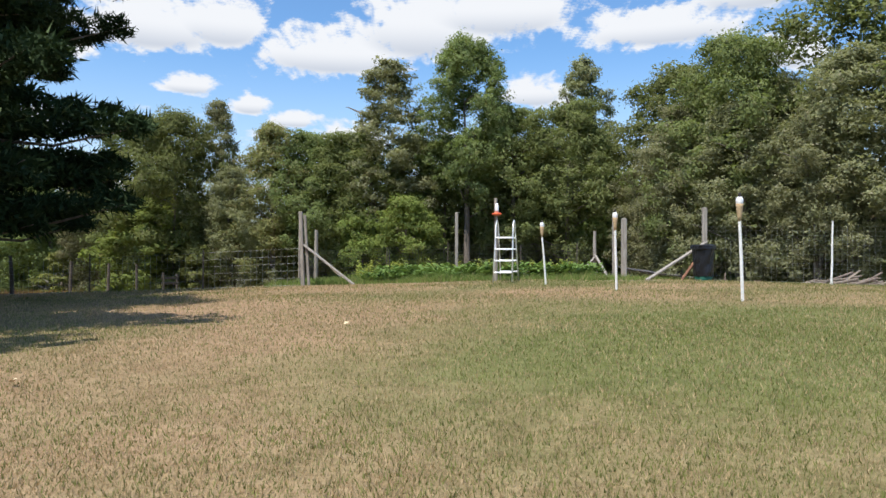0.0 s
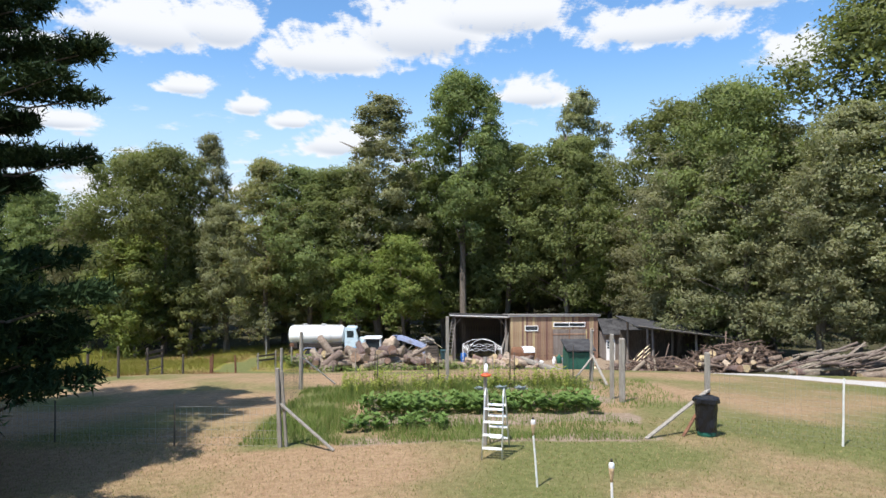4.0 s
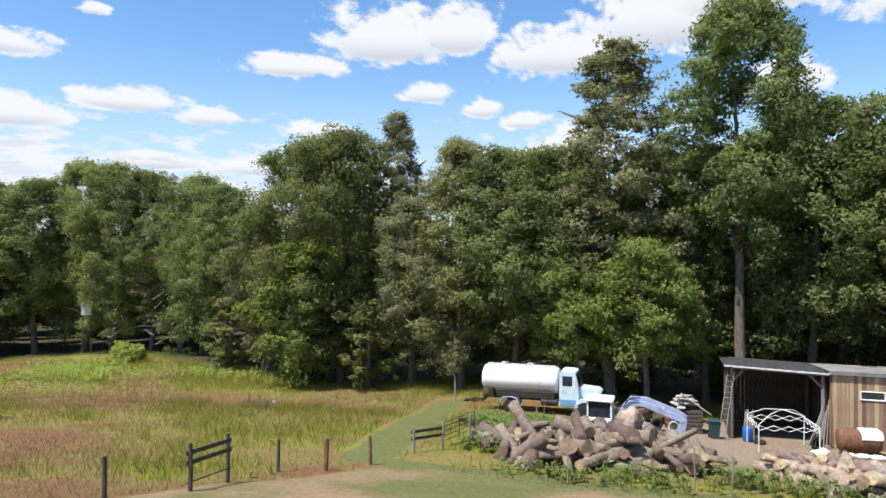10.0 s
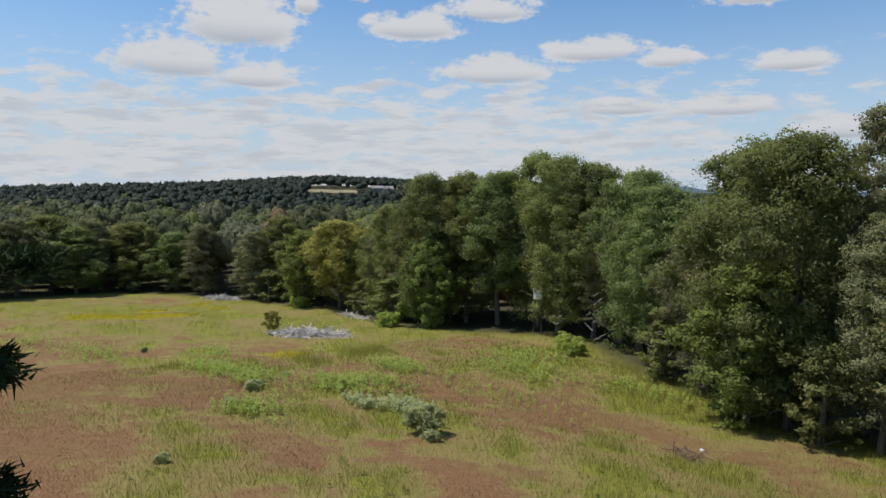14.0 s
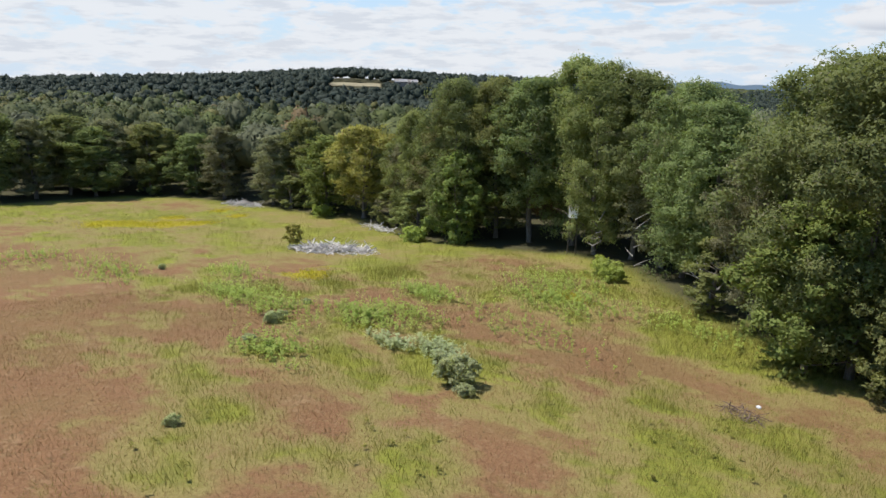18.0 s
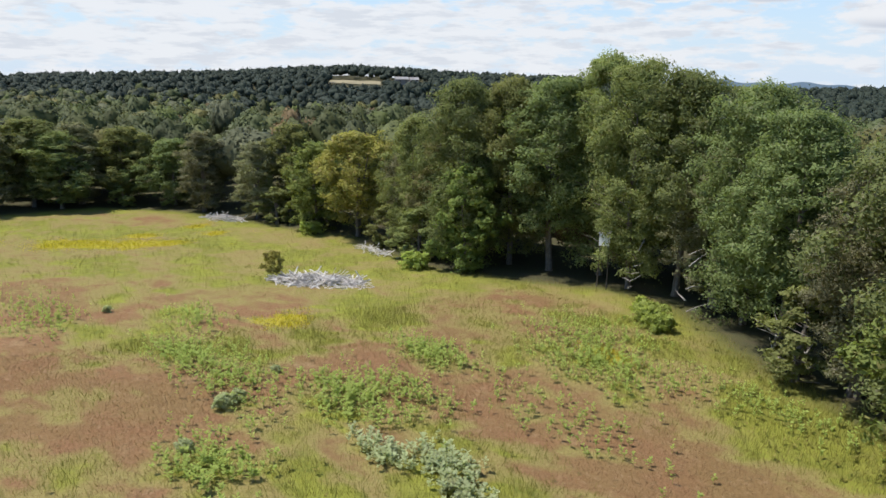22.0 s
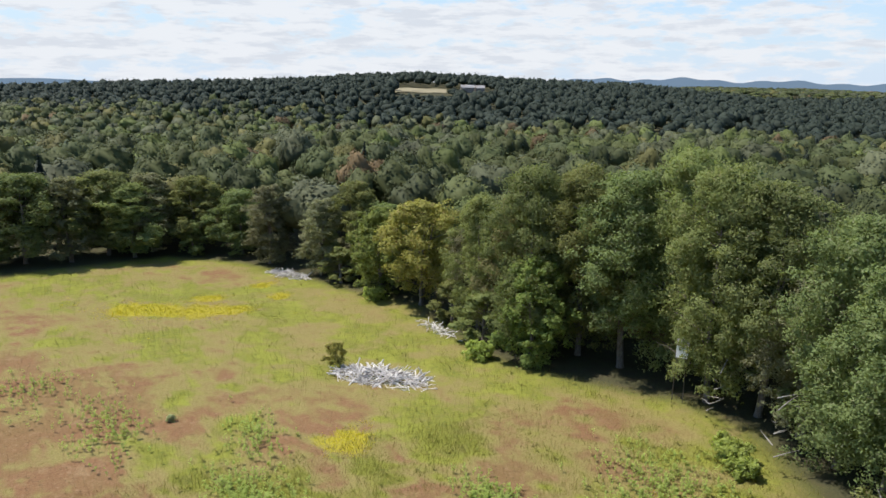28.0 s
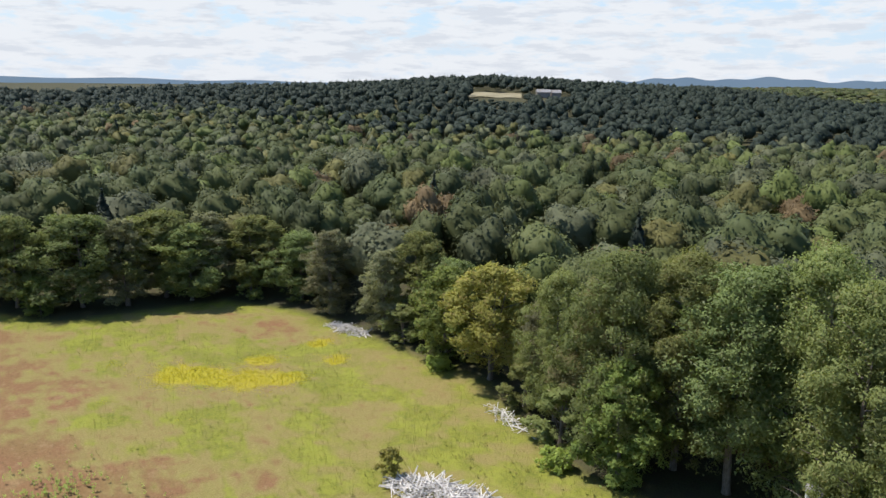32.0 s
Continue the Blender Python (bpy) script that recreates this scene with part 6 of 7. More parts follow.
def corrugated(g, x0, x1, y0, y1, z_front, z_back, pitch=0.2, amp=0.018, drop=0.0):
    """A ribbed sheet roof from the front edge y0 to the back edge y1."""
    n = int((x1 - x0) / pitch * 2)
    top, und = [], []
    for j, (y, z) in enumerate(((y0, z_front), (y1, z_back))):
        for i in range(n + 1):
            x = x0 + (x1 - x0) * i / n
            q = z + (amp if i % 2 else -amp) - drop * i / n
            top.append((x, y, q))
            und.append((x, y, q - 0.03))
    m = n + 1
    f = [(i, i + 1, m + i + 1, m + i) for i in range(n)] + [(2 * m + i + 1, 2 * m + i, 3 * m + i, 3 * m + i + 1) for i in range(n)]
    f += [(i + 1, i, 2 * m + i, 2 * m + i + 1) for i in range(n)] + [(m + i, m + i + 1, 3 * m + i + 1, 3 * m + i) for i in range(n)]
    f += [(0, m, 3 * m, 2 * m), (m - 1, 3 * m - 1, 4 * m - 1, 2 * m - 1)]
    return g.add(top + und, f)


# board barn
BX, BY = 7.3, 71.3
BZ = gz(11.5, 71.5) - 0.05
barn = thing("barn", pose(BX, BY, BZ), "weathered brown board barn with white windows and low roof", "barn")
TOPZ = 4.55
part("floor_slab", Geo().box((4.4, 3.0, 0.02), (8.7, 5.9, 0.12)), M_DIRTPILE, barn)
boards(barn, 0.0, 8.8, 0.0, 0.0, TOPZ, 0.22, M_BOARD)
boards(barn, 0.06, 6.0, 0.0, 0.0, TOPZ, 0.24, M_BOARD, along="y", top_drop=0.5)
boards(barn, 0.06, 6.0, 8.8, 0.0, TOPZ, 0.24, M_BOARD, along="y", top_drop=0.5)
part("back_wall", Geo().box((4.4, 6.02, 2.0), (8.8, 0.06, 4.0)), M_BOARD_GREY, barn)
part("fascia", Geo().box((4.4, -0.16, TOPZ + 0.02), (9.3, 0.035, 0.2), bevel=0.006), M_TIKI, barn, "pale weathered fascia board")
part("roof", corrugated(Geo(), -0.25, 9.1, -0.3, 6.4, TOPZ + 0.16, TOPZ - 0.4), M_ROOF_METAL, barn, "rusty ribbed metal roof")
window(barn, 2.1, -0.03, 3.3, 1.35, 0.55)
window(barn, 5.9, -0.03, 3.65, 3.2, 0.45, 2)
dd = part("door", Geo().box((5.9, -0.03, 1.6), (3.5, 0.03, 3.2)), M_BOARD_GREY, barn, "wide grey board double door")
for x in (4.2, 5.9, 7.6):
    part("door_batten", Geo().box((x, -0.06, 1.6), (0.12, 0.03, 3.2), bevel=0.006), M_BOARD, dd)
for z in (0.5, 2.7):
    part("door_rail", Geo().box((5.9, -0.062, z), (3.3, 0.026, 0.14), bevel=0.006), M_BOARD, dd)
rope = Geo()
pts = [(8.2 + 0.14 * math.cos(t), -0.07, 3.1 + 0.2 * math.sin(t)) for t in np.linspace(0, 6.28, 20)]
rope.path(pts, [0.025] * 20, 5)
part("rope_coil", rope, M_TIKI, barn, "coil of pale rope")
part("rope_tail", Geo().path([(8.06, -0.07, 3.1), (8.04, -0.08, 2.2), (8.08, -0.1, 1.2)], [0.02] * 3, 5), M_TIKI, barn)

# open pole shelter beside the barn
CZ = gz(4.4, 73) - 0.05
cp = thing("pole_shed", pose(1.5, 72.2, CZ), "open-fronted pole shed with flat roof, inside shade in its board colour", "shed")
for x, y, h in ((0.15, 0.1, 4.75), (5.4, 0.0, 4.55), (0.15, 5.6, 4.4), (5.4, 5.6, 4.2)):
    part("pole", Geo().path([(x, y, -0.3), (x + 0.02, y, 2), (x, y, h)], [0.13, 0.12, 0.10], 9), M_BOARD_GREY, cp)
for a, b in (((-0.1, 0.05, 4.72), (5.7, 0.0, 4.5)), ((-0.1, 5.6, 4.35), (5.7, 5.6, 4.15)), ((0.15, 0, 4.6), (0.15, 5.6, 4.3)), ((5.4, 0, 4.42), (5.4, 5.6, 4.1))):
    g = Geo()
    board_between(g, a, b, 0.06, 0.2)
    part("beam", g, M_BOARD_GREY, cp)
for a, b in (((5.35, 0, 3.7), (4.6, 0, 4.5)), ((0.2, 0, 3.8), (0.9, 0, 4.6))):
    g = Geo()
    board_between(g, a, b, 0.06, 0.12)
    part("knee_brace", g, M_BOARD_GREY, cp)
# Walls take the dark post tone to stand in for the interior's shade.
boards(cp, 0.0, 5.6, 5.75, 0.0, 4.3, 0.28, M_POST_AND_SHADE)
boards(cp, 0.0, 5.7, 0.0, 0.0, 4.3, 0.28, M_POST_AND_SHADE, along="y")
boards(cp, 0.0, 5.7, 5.6, 0.0, 4.2, 0.28, M_POST_AND_SHADE, along="y")
part("roof", corrugated(Geo(), -0.35, 5.9, -0.45, 6.1, 4.92, 4.5, drop=0.2), M_ROOF_DARK, cp, "dark sagging sheet roof")
part("roof_edge", Geo().box((2.75, -0.46, 4.74), (6.2, 0.03, 0.1), pose(0, 0, 0, 0, 2.0, 0).to_3x3()), M_TIKI, cp, "pale roof edge strip")

# leaning ladder, canopy frame, bins, stacks in front of the shed
ld = thing("wooden_ladder", pose(1.35, 71.7, gz(1.35, 71.7)), "grey wooden ladder leaning on the pole shed", "ladder")
for s in (-0.2, 0.2):
    g = Geo()
    board_between(g, (s - 0.35, -0.5, 0), (s + 0.25, 0.35, 4.3), 0.05, 0.07)
    part("rail", g, M_WOOD_GREY, ld)
for i in range(12):
    q = (i + 0.7) / 12.5
    part("rung", Geo().tube((-0.55 + 0.6 * q, -0.5 + 0.85 * q, 4.3 * q), (-0.15 + 0.6 * q, -0.5 + 0.85 * q, 4.3 * q), 0.02, n=6), M_WOOD_GREY, ld)
cf = thing("canopy_frame", pose(4.3, 69.8, gz(4.3, 69.8), 0, 0, 8), "bare white folding canopy frame standing in the yard", "canopy frame")
for sx in (-1.65, 1.65):
    for sy in (-1.4, 1.4):
        part("leg", Geo().tube((sx, sy, 0), (sx, sy, 1.75), 0.03, n=6), M_WHITE, cf)
for (ax, ay), (bx, by) in (((-1.65, -1.4), (1.65, -1.4)), ((-1.65, 1.4), (1.65, 1.4)), ((-1.65, -1.4), (-1.65, 1.4)), ((1.65, -1.4), (1.65, 1.4))):
    n = 4
    for i in range(n):
        p = [Vector((ax + (bx - ax) * s / n, ay + (by - ay) * s / n, 0)) for s in (i, i + 1)]
        for u, v in ((1.72, 1.4), (1.4, 1.72)):
            part("scissor_bar", Geo().tube(p[0] + Vector((0, 0, u)), p[1] + Vector((0, 0, v)), 0.018, n=5), M_WHITE, cf)
for sx in (-1.65, 1.65):
    for sy in (-1.4, 1.4):
        part("roof_bar", Geo().path([(sx, sy, 1.75), (sx * 0.5, sy * 0.5, 2.25), (0, 0, 2.4)], [0.022] * 3, 6), M_WHITE, cf)


def wheelie_bin(x, y, h, material, label, turn=0):
    ob = thing("wheeled_bin", pose(x, y, gz(x, y), 0, 0, turn), label, "bin")
    g = Geo()
    p = [(sx * 0.24, sy * 0.25, 0.06) for sx, sy in ((-1, -1), (1, -1), (1, 1), (-1, 1))] + [(sx * 0.30, sy * 0.33, h) for sx, sy in ((-1, -1), (1, -1), (1, 1), (-1, 1))]
    g.add(p, [(3, 2, 1, 0), (4, 5, 6, 7), (0, 1, 5, 4), (1, 2, 6, 5), (2, 3, 7, 6), (3, 0, 4, 7)])
    part("body", g, material, ob)
    part("lid", Geo().box((0, -0.02, h + 0.04), (0.68, 0.74, 0.07), bevel=0.03), material, ob)
    part("handle", Geo().tube((-0.25, 0.38, h + 0.02), (0.25, 0.38, h + 0.02), 0.02, n=6), material, ob)
    for s in (-0.26, 0.26):
        part("wheel", Geo().tube((s - 0.03, 0.25, 0.12), (s + 0.03, 0.25, 0.12), 0.12, n=12), M_RUBBER, ob)


wheelie_bin(0.55, 71.4, 1.15, M_TEAL, "dark teal wheeled bin beside the pole shed", 10)
bb = thing("barrel", pose(2.55, 71.6, gz(2.55, 71.6)), "open blue plastic barrel in front of the shed", "barrel")
part("body", Geo().lathe([(0.27, 0), (0.30, 0.04), (0.30, 0.3), (0.315, 0.45), (0.30, 0.6), (0.30, 0.88), (0.27, 0.9), (0.26, 0.8)], 18), M_BLUE_PLASTIC, bb, soft_shade=True)
tp = thing("tarpaulin", pose(2.7, 72.6, gz(2.7, 72.6)), "folded grey-green tarpaulin draped over upright poles", "tarpaulin")
g = Geo()
for i in range(5):
    board_between(g, (i * 0.16 - 0.3, 0, 0), (i * 0.1 - 0.15, 0.1, 1.7 + 0.15 * math.sin(i * 2)), 0.15, 0.05)
part("cloth", g, M_WOOD_GREY, tp)
sk = thing("slab_stack", pose(-1.1, 73.2, gz(-1.1, 73.2), 0, 0, 6), "dark crate stack topped with grey slabs and a plank", "stack")
for i in range(6):
    part("layer", Geo().box((0.03 * math.sin(i * 3), 0, 0.14 + i * 0.26), (2.0 - 0.1 * (i % 2), 1.3, 0.2), bevel=0.02), M_POST_AND_SHADE, sk)
R = random.Random(4)
for i in range(11):
    part("slab", Geo().box((R.uniform(-0.7, 0.7), R.uniform(-0.5, 0.4), 1.72 + 0.07 * i), (R.uniform(0.6, 1.1), R.uniform(0.5, 0.8), 0.07), pose(0, 0, 0, R.uniform(-8, 8), R.uniform(-10, 10), R.uniform(0, 90)).to_3x3(), 0.01), M_STONE, sk)
g = Geo()
board_between(g, (-0.4, -0.55, 2.65), (1.5, -0.4, 1.3), 0.2, 0.05)
part("plank", g, M_LUMBER, sk)


def tyre(x, y, r, tilt, label):
    ob = thing("tyre", pose(x, y, gz(x, y) + (r if tilt else 0.1), 90 if tilt else 0, 0, 20), label, "tyre")
    part("casing", Geo().lathe([(r * 0.6, -0.1), (r * 0.95, -0.11), (r, -0.05), (r, 0.05), (r * 0.95, 0.11), (r * 0.6, 0.1), (r * 0.56, 0.0), (r * 0.6, -0.1)], 22), M_RUBBER, ob, soft_shade=True)


tyre(-3.0, 72.6, 0.42, True, "old black tyre standing by the woodpile")
tyre(6.3, 70.6, 0.4, True, "black tyre leaning near the shed post")
tyre(3.2, 71.0, 0.36, False, "tyre lying in front of the pole shed")

# tank under a sheet, gas bottles, clutter by the barn
tk = thing("oil_tank", pose(8.3, 69.6, gz(8.3, 69.6), 0, 0, 8), "rusty horizontal tank partly covered with a pale sheet", "tank")
for s in (-0.7, 0.7):
    part("cradle", Geo().box((s, 0, 0.12), (0.15, 1.1, 0.24)), M_WOOD_GREY, tk)
g = Geo().lathe([(0.3, -1.15), (0.62, -1.05), (0.68, -0.9), (0.68, 0.9), (0.62, 1.05), (0.3, 1.15)], 20)
g.v = [(z, y, 0.9 + x) for x, y, z in g.v]
part("shell", g, M_RUST, tk, soft_shade=True)
g = Geo()
nx, na = 9, 10
for i in range(nx):
    for j in range(na):
        t = math.radians(15 + 150 * j / (na - 1))
        r = 0.72 + 0.03 * math.sin(i * 2.1 + j * 1.7)
        g.v.append((-0.1 + 1.15 * i / (nx - 1) + 0.05 * math.sin(j), -r * math.cos(t) * 1.0, 0.9 + r * math.sin(t)))
for i in range(nx - 1):
    for j in range(na - 1):
        g.f.append((i * na + j, (i + 1) * na + j, (i + 1) * na + j + 1, i * na + j + 1))
part("sheet", g, M_TARP, tk, "crumpled pale sheet", soft_shade=True)


def gas_bottle(x, y, lying, label, col):
    ob = thing("gas_bottle", pose(x, y, gz(x, y) + (0.17 if lying else 0), 0, 90 if lying else 0, rng.uniform(-15, 15)), label, "gas bottle", "gas bottles by the barn")
    part("body", Geo().lathe([(0.08, 0.0), (0.155, 0.05), (0.16, 0.12), (0.16, 0.45), (0.13, 0.56), (0.04, 0.6)], 14), col, ob, soft_shade=True)
    part("collar", Geo().lathe([(0.085, 0.58), (0.09, 0.60), (0.09, 0.72), (0.08, 0.72)], 12), col, ob)
    part("foot_ring", Geo().lathe([(0.11, -0.03), (0.12, -0.03), (0.12, 0.03)], 12), col, ob)


for i in range(4):
    gas_bottle(7.3 + i * 0.72, 68.4 + 0.1 * (i % 2), True, "white gas bottle lying in the grass", M_WHITE)
gas_bottle(11.0, 67.2, False, "white gas bottle standing in the yard", M_WHITE)
gas_bottle(12.2, 67.6, False, "white gas bottle standing in the yard", M_WHITE)
tub = thing("washtub", pose(12.1, 66.6, gz(12.1, 66.6)), "grey-blue plastic tub on the ground", "tub")
part("body", Geo().lathe([(0.36, 0), (0.40, 0.05), (0.46, 0.55), (0.48, 0.58), (0.44, 0.56), (0.38, 0.1)], 20), M_LOADER, tub, soft_shade=True)
cr = thing("watering_can", pose(11.6, 67.9, gz(11.6, 67.9)), "green plastic canister among yard clutter", "canister")
part("body", Geo().lathe([(0.2, 0), (0.26, 0.05), (0.26, 0.55), (0.12, 0.75), (0.07, 0.85)], 14), M_GREEN_PLASTIC, cr, soft_shade=True)
part("spout", Geo().tube((0.2, 0, 0.4), (0.45, 0, 0.8), 0.03, 0.02, 7), M_GREEN_PLASTIC, cr)
tw = thing("tarp_bundle", pose(6.3, 69.0, gz(6.3, 69.0)), "crumpled white plastic sheet on the ground", "sheet")
g = Geo().lathe([(0.55, 0.0), (0.5, 0.12), (0.34, 0.26), (0.15, 0.36)], 14)
g.v = [(x * (1 + 0.25 * math.sin(y * 7)), y * (1 + 0.2 * math.cos(x * 6)), z * (1 + 0.2 * math.sin(x * 9))) for x, y, z in g.v]
part("folds", g, M_WHITE, tw)
pl = thing("leaning_poles", pose(6.4, 71.0, gz(6.4, 71.0)), "grey poles and boards leaning on the barn's corner", "poles")
for i in range(6):
    g = Geo()
    board_between(g, (-0.7 + i * 0.22, -0.7 + 0.1 * (i % 3), 0), (0.25 + i * 0.08, 0.1, 2.3 + 0.35 * (i % 3)), 0.05, 0.06)
    part("pole", g, M_WOOD_GREY, pl)

# lower shed with a white door
SZ = gz(18, 69.5) - 0.05
sh = thing("shed", pose(16.3, 69.0, SZ), "low grey board shed with a white door and dark roof", "shed")
boards(sh, 0.0, 4.2, 0.0, 0.0, 2.6, 0.2, M_BOARD_GREY)
boards(sh, 0.05, 4.0, 4.2, 0.0, 2.6, 0.25, M_BOARD_GREY, along="y")
boards(sh, 0.05, 4.0, 0.0, 0.0, 2.6, 0.25, M_BOARD_GREY, along="y")
part("back_wall", Geo().box((2.1, 4.0, 1.3), (4.2, 0.06, 2.6)), M_BOARD_GREY, sh)
g = Geo().add([(-0.3, -0.4, 2.55), (4.5, -0.4, 2.45), (4.5, 2.2, 3.7), (-0.3, 2.2, 3.8), (-0.3, -0.4, 2.65), (4.5, -0.4, 2.55), (4.5, 2.2, 3.8), (-0.3, 2.2, 3.9), (-0.3, 4.4, 2.6), (4.5, 4.4, 2.5)],
              [(0, 1, 5, 4), (4, 5, 6, 7), (3, 2, 1, 0), (7, 6, 9, 8), (0, 4, 7, 3), (1, 2, 6, 5), (3, 8, 9, 2)])
part("roof", g, M_ROOF_DARK, sh, "dark shingled gable roof")
dr = part("door", Geo().box((0.5, -0.05, 1.02), (0.86, 0.05, 2.0), bevel=0.01), M_WHITE, sh, "white panelled door")
for i in range(3):
    for j in range(3):
        part("pane", Geo().box((0.26 + i * 0.24, -0.08, 1.25 + j * 0.24), (0.18, 0.02, 0.18)), M_GLASS_DARK, dr)
part("knob", Geo().lathe([(0.02, -0.03), (0.035, 0), (0.02, 0.03)], 8, (0.85, -0.11, 0.95)), M_STEEL_DARK, dr)

# sagging lean-to at the wood's edge
LZ = gz(18.5, 59)
lt = thing("lean_to", pose(16.9, 57.6, LZ), "sagging open lean-to with rough poles, tree shade in its colours", "lean-to")
for x, y, h in ((0.1, 0.0, 3.6), (0.55, 0.1, 3.5), (4.1, 0.1, 2.9), (7.2, 0.4, 2.5), (0.1, 6, 3.75), (4.1, 6, 3.25), (7.2, 6, 2.8)):
    part("pole", Geo().path([(x, y, gz(16.9 + x, 57.6 + y) - LZ - 0.3), (x + 0.06, y, h * 0.5), (x, y, h)], [0.12, 0.11, 0.09], 8), M_BOARD_GREY, lt)
g = Geo()
board_between(g, (-0.6, 0, 3.66), (7.6, 0.3, 2.55), 0.16, 0.14)
part("beam", g, M_WOOD_GREY, lt)
# Roof tone kept dark to stand in for the shade of overhanging crowns.
part("roof", corrugated(Geo(), -0.9, 7.9, -0.7, 6.5, 3.75, 3.95, drop=1.15), M_ROOF_DARK, lt, "sagging roof sheets toned dark for tree shade")
for i in range(7):
    g = Geo()
    board_between(g, (-0.8 + i * 1.2, -0.72, 3.80 - i * 0.155), (-0.8 + i * 1.2 + 0.9, -0.74, 3.68 - i * 0.155), 0.12, 0.03)
    part("eave_board", g, M_WOOD_GREY, lt)
# Dark panel added across the open back in place of tree shade.
part("back_wall", Geo().box((3.5, 6.2, 1.2), (8.0, 0.06, 2.9)), M_POST_AND_SHADE, lt)
for i in range(3):
    g = Geo()
    board_between(g, (-2.6 + i * 0.3, -1.2, -0.1), (0.3, 0.0, 2.2 - i * 0.3), 0.14, 0.05)
    part("leaning_plank", g, M_LUMBER, lt)

# green box shed
GX, GY = 9.9, 50.0
gb = thing("green_shed", pose(GX, GY, gz(GX, GY) - 0.1, 0, 0, 4), "small dark green box shed with a grey sloping lid", "shed")
part("body", Geo().box((0, 0, 1.0), (1.8, 1.5, 2.0), bevel=0.02), M_GREEN_PANEL, gb)
for x in (-0.87, -0.3, 0.3, 0.87):
    part("batten", Geo().box((x, -0.77, 1.0), (0.07, 0.04, 1.96)), M_GREEN_PANEL, gb)
part("trim", Geo().box((0, -0.78, 1.9), (1.86, 0.05, 0.12)), M_GREEN_PLASTIC, gb)
g = Geo().prism([(-1.02, 0), (1.02, 0), (1.02, 0.08), (-1.02, 0.08)], -0.95, 0.9)
g.v = [(x, y, 2.1 + z + (y + 0.95) * 0.30) for x, y, z in g.v]
part("lid", g, M_ROOF_DARK, gb, "dark grey shingled lid")
part("gable", Geo().prism([(-0.88, 1.95), (0.88, 1.95), (0.88, 2.4), (-0.88, 2.4)], 0.1, 0.7), M_GREEN_PANEL, gb)

# ---- vehicles ----
TX, TY = -15.9, 74.9
tr = thing("tanker_truck", pose(TX, TY, gz(-12, 75.5), 0, 0, 0), "old tanker truck with a white tank and pale blue cab", "truck")


def wheel(parent, x, y, r, w, dual=False):
    t = part("wheel", Geo().lathe([(r * 0.58, -w / 2), (r * 0.93, -w / 2), (r, -w * 0.3), (r, w * 0.3), (r * 0.93, w / 2), (r * 0.58, w / 2)], 24), M_RUBBER, parent, "black tyre", pose(x, y, r, 90), True)
    part("rim", Geo().lathe([(r * 0.15, -w * 0.42), (r * 0.2, -w * 0.30), (r * 0.5, -w * 0.34), (r * 0.58, -w * 0.46), (r * 0.58, w * 0.46), (r * 0.3, w * 0.3)], 20), M_TIKI, t, "pale steel rim", soft_shade=True)
    return t


g = Geo()
nseg = 28
prof = [(0.0, 0.82), (0.08, 0.95), (0.25, 1.0), (5.55, 1.0), (5.72, 0.95), (5.8, 0.82)]
for x, s in prof:
    for j in range(nseg):
        t = 2 * math.pi * j / nseg
        g.v.append((x, 1.2 + 1.16 * s * math.cos(t), 2.45 + 0.98 * s * math.sin(t)))
for i in range(len(prof) - 1):
    for j in range(nseg):
        g.f.append((i * nseg + j, (i + 1) * nseg + j, (i + 1) * nseg + (j + 1) % nseg, i * nseg + (j + 1) % nseg))
g.f += [tuple(range(nseg)), tuple(range(6 * nseg - 1, 5 * nseg - 1, -1))]
part("tank", g, M_WHITE, tr, "white tank with faded lettering", soft_shade=True)
part("walkway", Geo().box((2.9, 1.2, 3.47), (5.3, 0.5, 0.07), bevel=0.01), M_ALU, tr)
for x in (1.6, 3.6):
    part("hatch", Geo().lathe([(0.26, 0), (0.28, 0.05), (0.28, 0.12), (0.2, 0.16)], 14, (x, 1.2, 3.48)), M_ALU, tr)
x0 = 1.15
for i in range(13):
    if i != 4:
        part("faded_letter", Geo().box((x0 + i * 0.27, 0.105, 2.72 + 0.01 * math.sin(i * 3)), (0.17, 0.02, 0.13), pose(0, 0, 0, -14).to_3x3()), M_TARP, tr, "faded grey mark")
for y in (0.75, 1.65):
    part("frame_rail", Geo().box((4.2, y, 1.05), (8.4, 0.1, 0.24), bevel=0.01), M_STEEL_DARK, tr)
part("skirt", Geo().box((3.4, 0.16, 1.45), (4.4, 0.06, 0.5), bevel=0.02), M_STEEL_DARK, tr)
part("pump_box", Geo().box((0.55, 0.4, 1.45), (0.8, 0.55, 0.6), bevel=0.03), M_STEEL_DARK, tr)
part("hose_reel", Geo().tube((0.35, 0.1, 1.5), (0.35, 0.45, 1.5), 0.24, n=16), M_RUST, tr)
part("rear_bumper", Geo().box((0.05, 1.2, 0.75), (0.1, 2.2, 0.16), bevel=0.02), M_STEEL_DARK, tr)
for y in (0.22, 0.52, 1.88, 2.18):
    wheel(tr, 2.2, y, 0.5, 0.26)
for y in (0.28, 2.12):
    wheel(tr, 7.75, y, 0.5, 0.28)
for y in (0.35, 2.05):
    g = Geo()
    pts = [(1.45, 0.75), (1.6, 1.12), (2.0, 1.22), (2.45, 1.22), (2.8, 1.1), (2.98, 0.75), (2.9, 0.75), (2.74, 1.04), (2.42, 1.15), (2.0, 1.15), (1.66, 1.06), (1.53, 0.75)]
    g.prism(pts, y - 0.32, y + 0.32)
    part("mudguard", g, M_LOADER, tr)
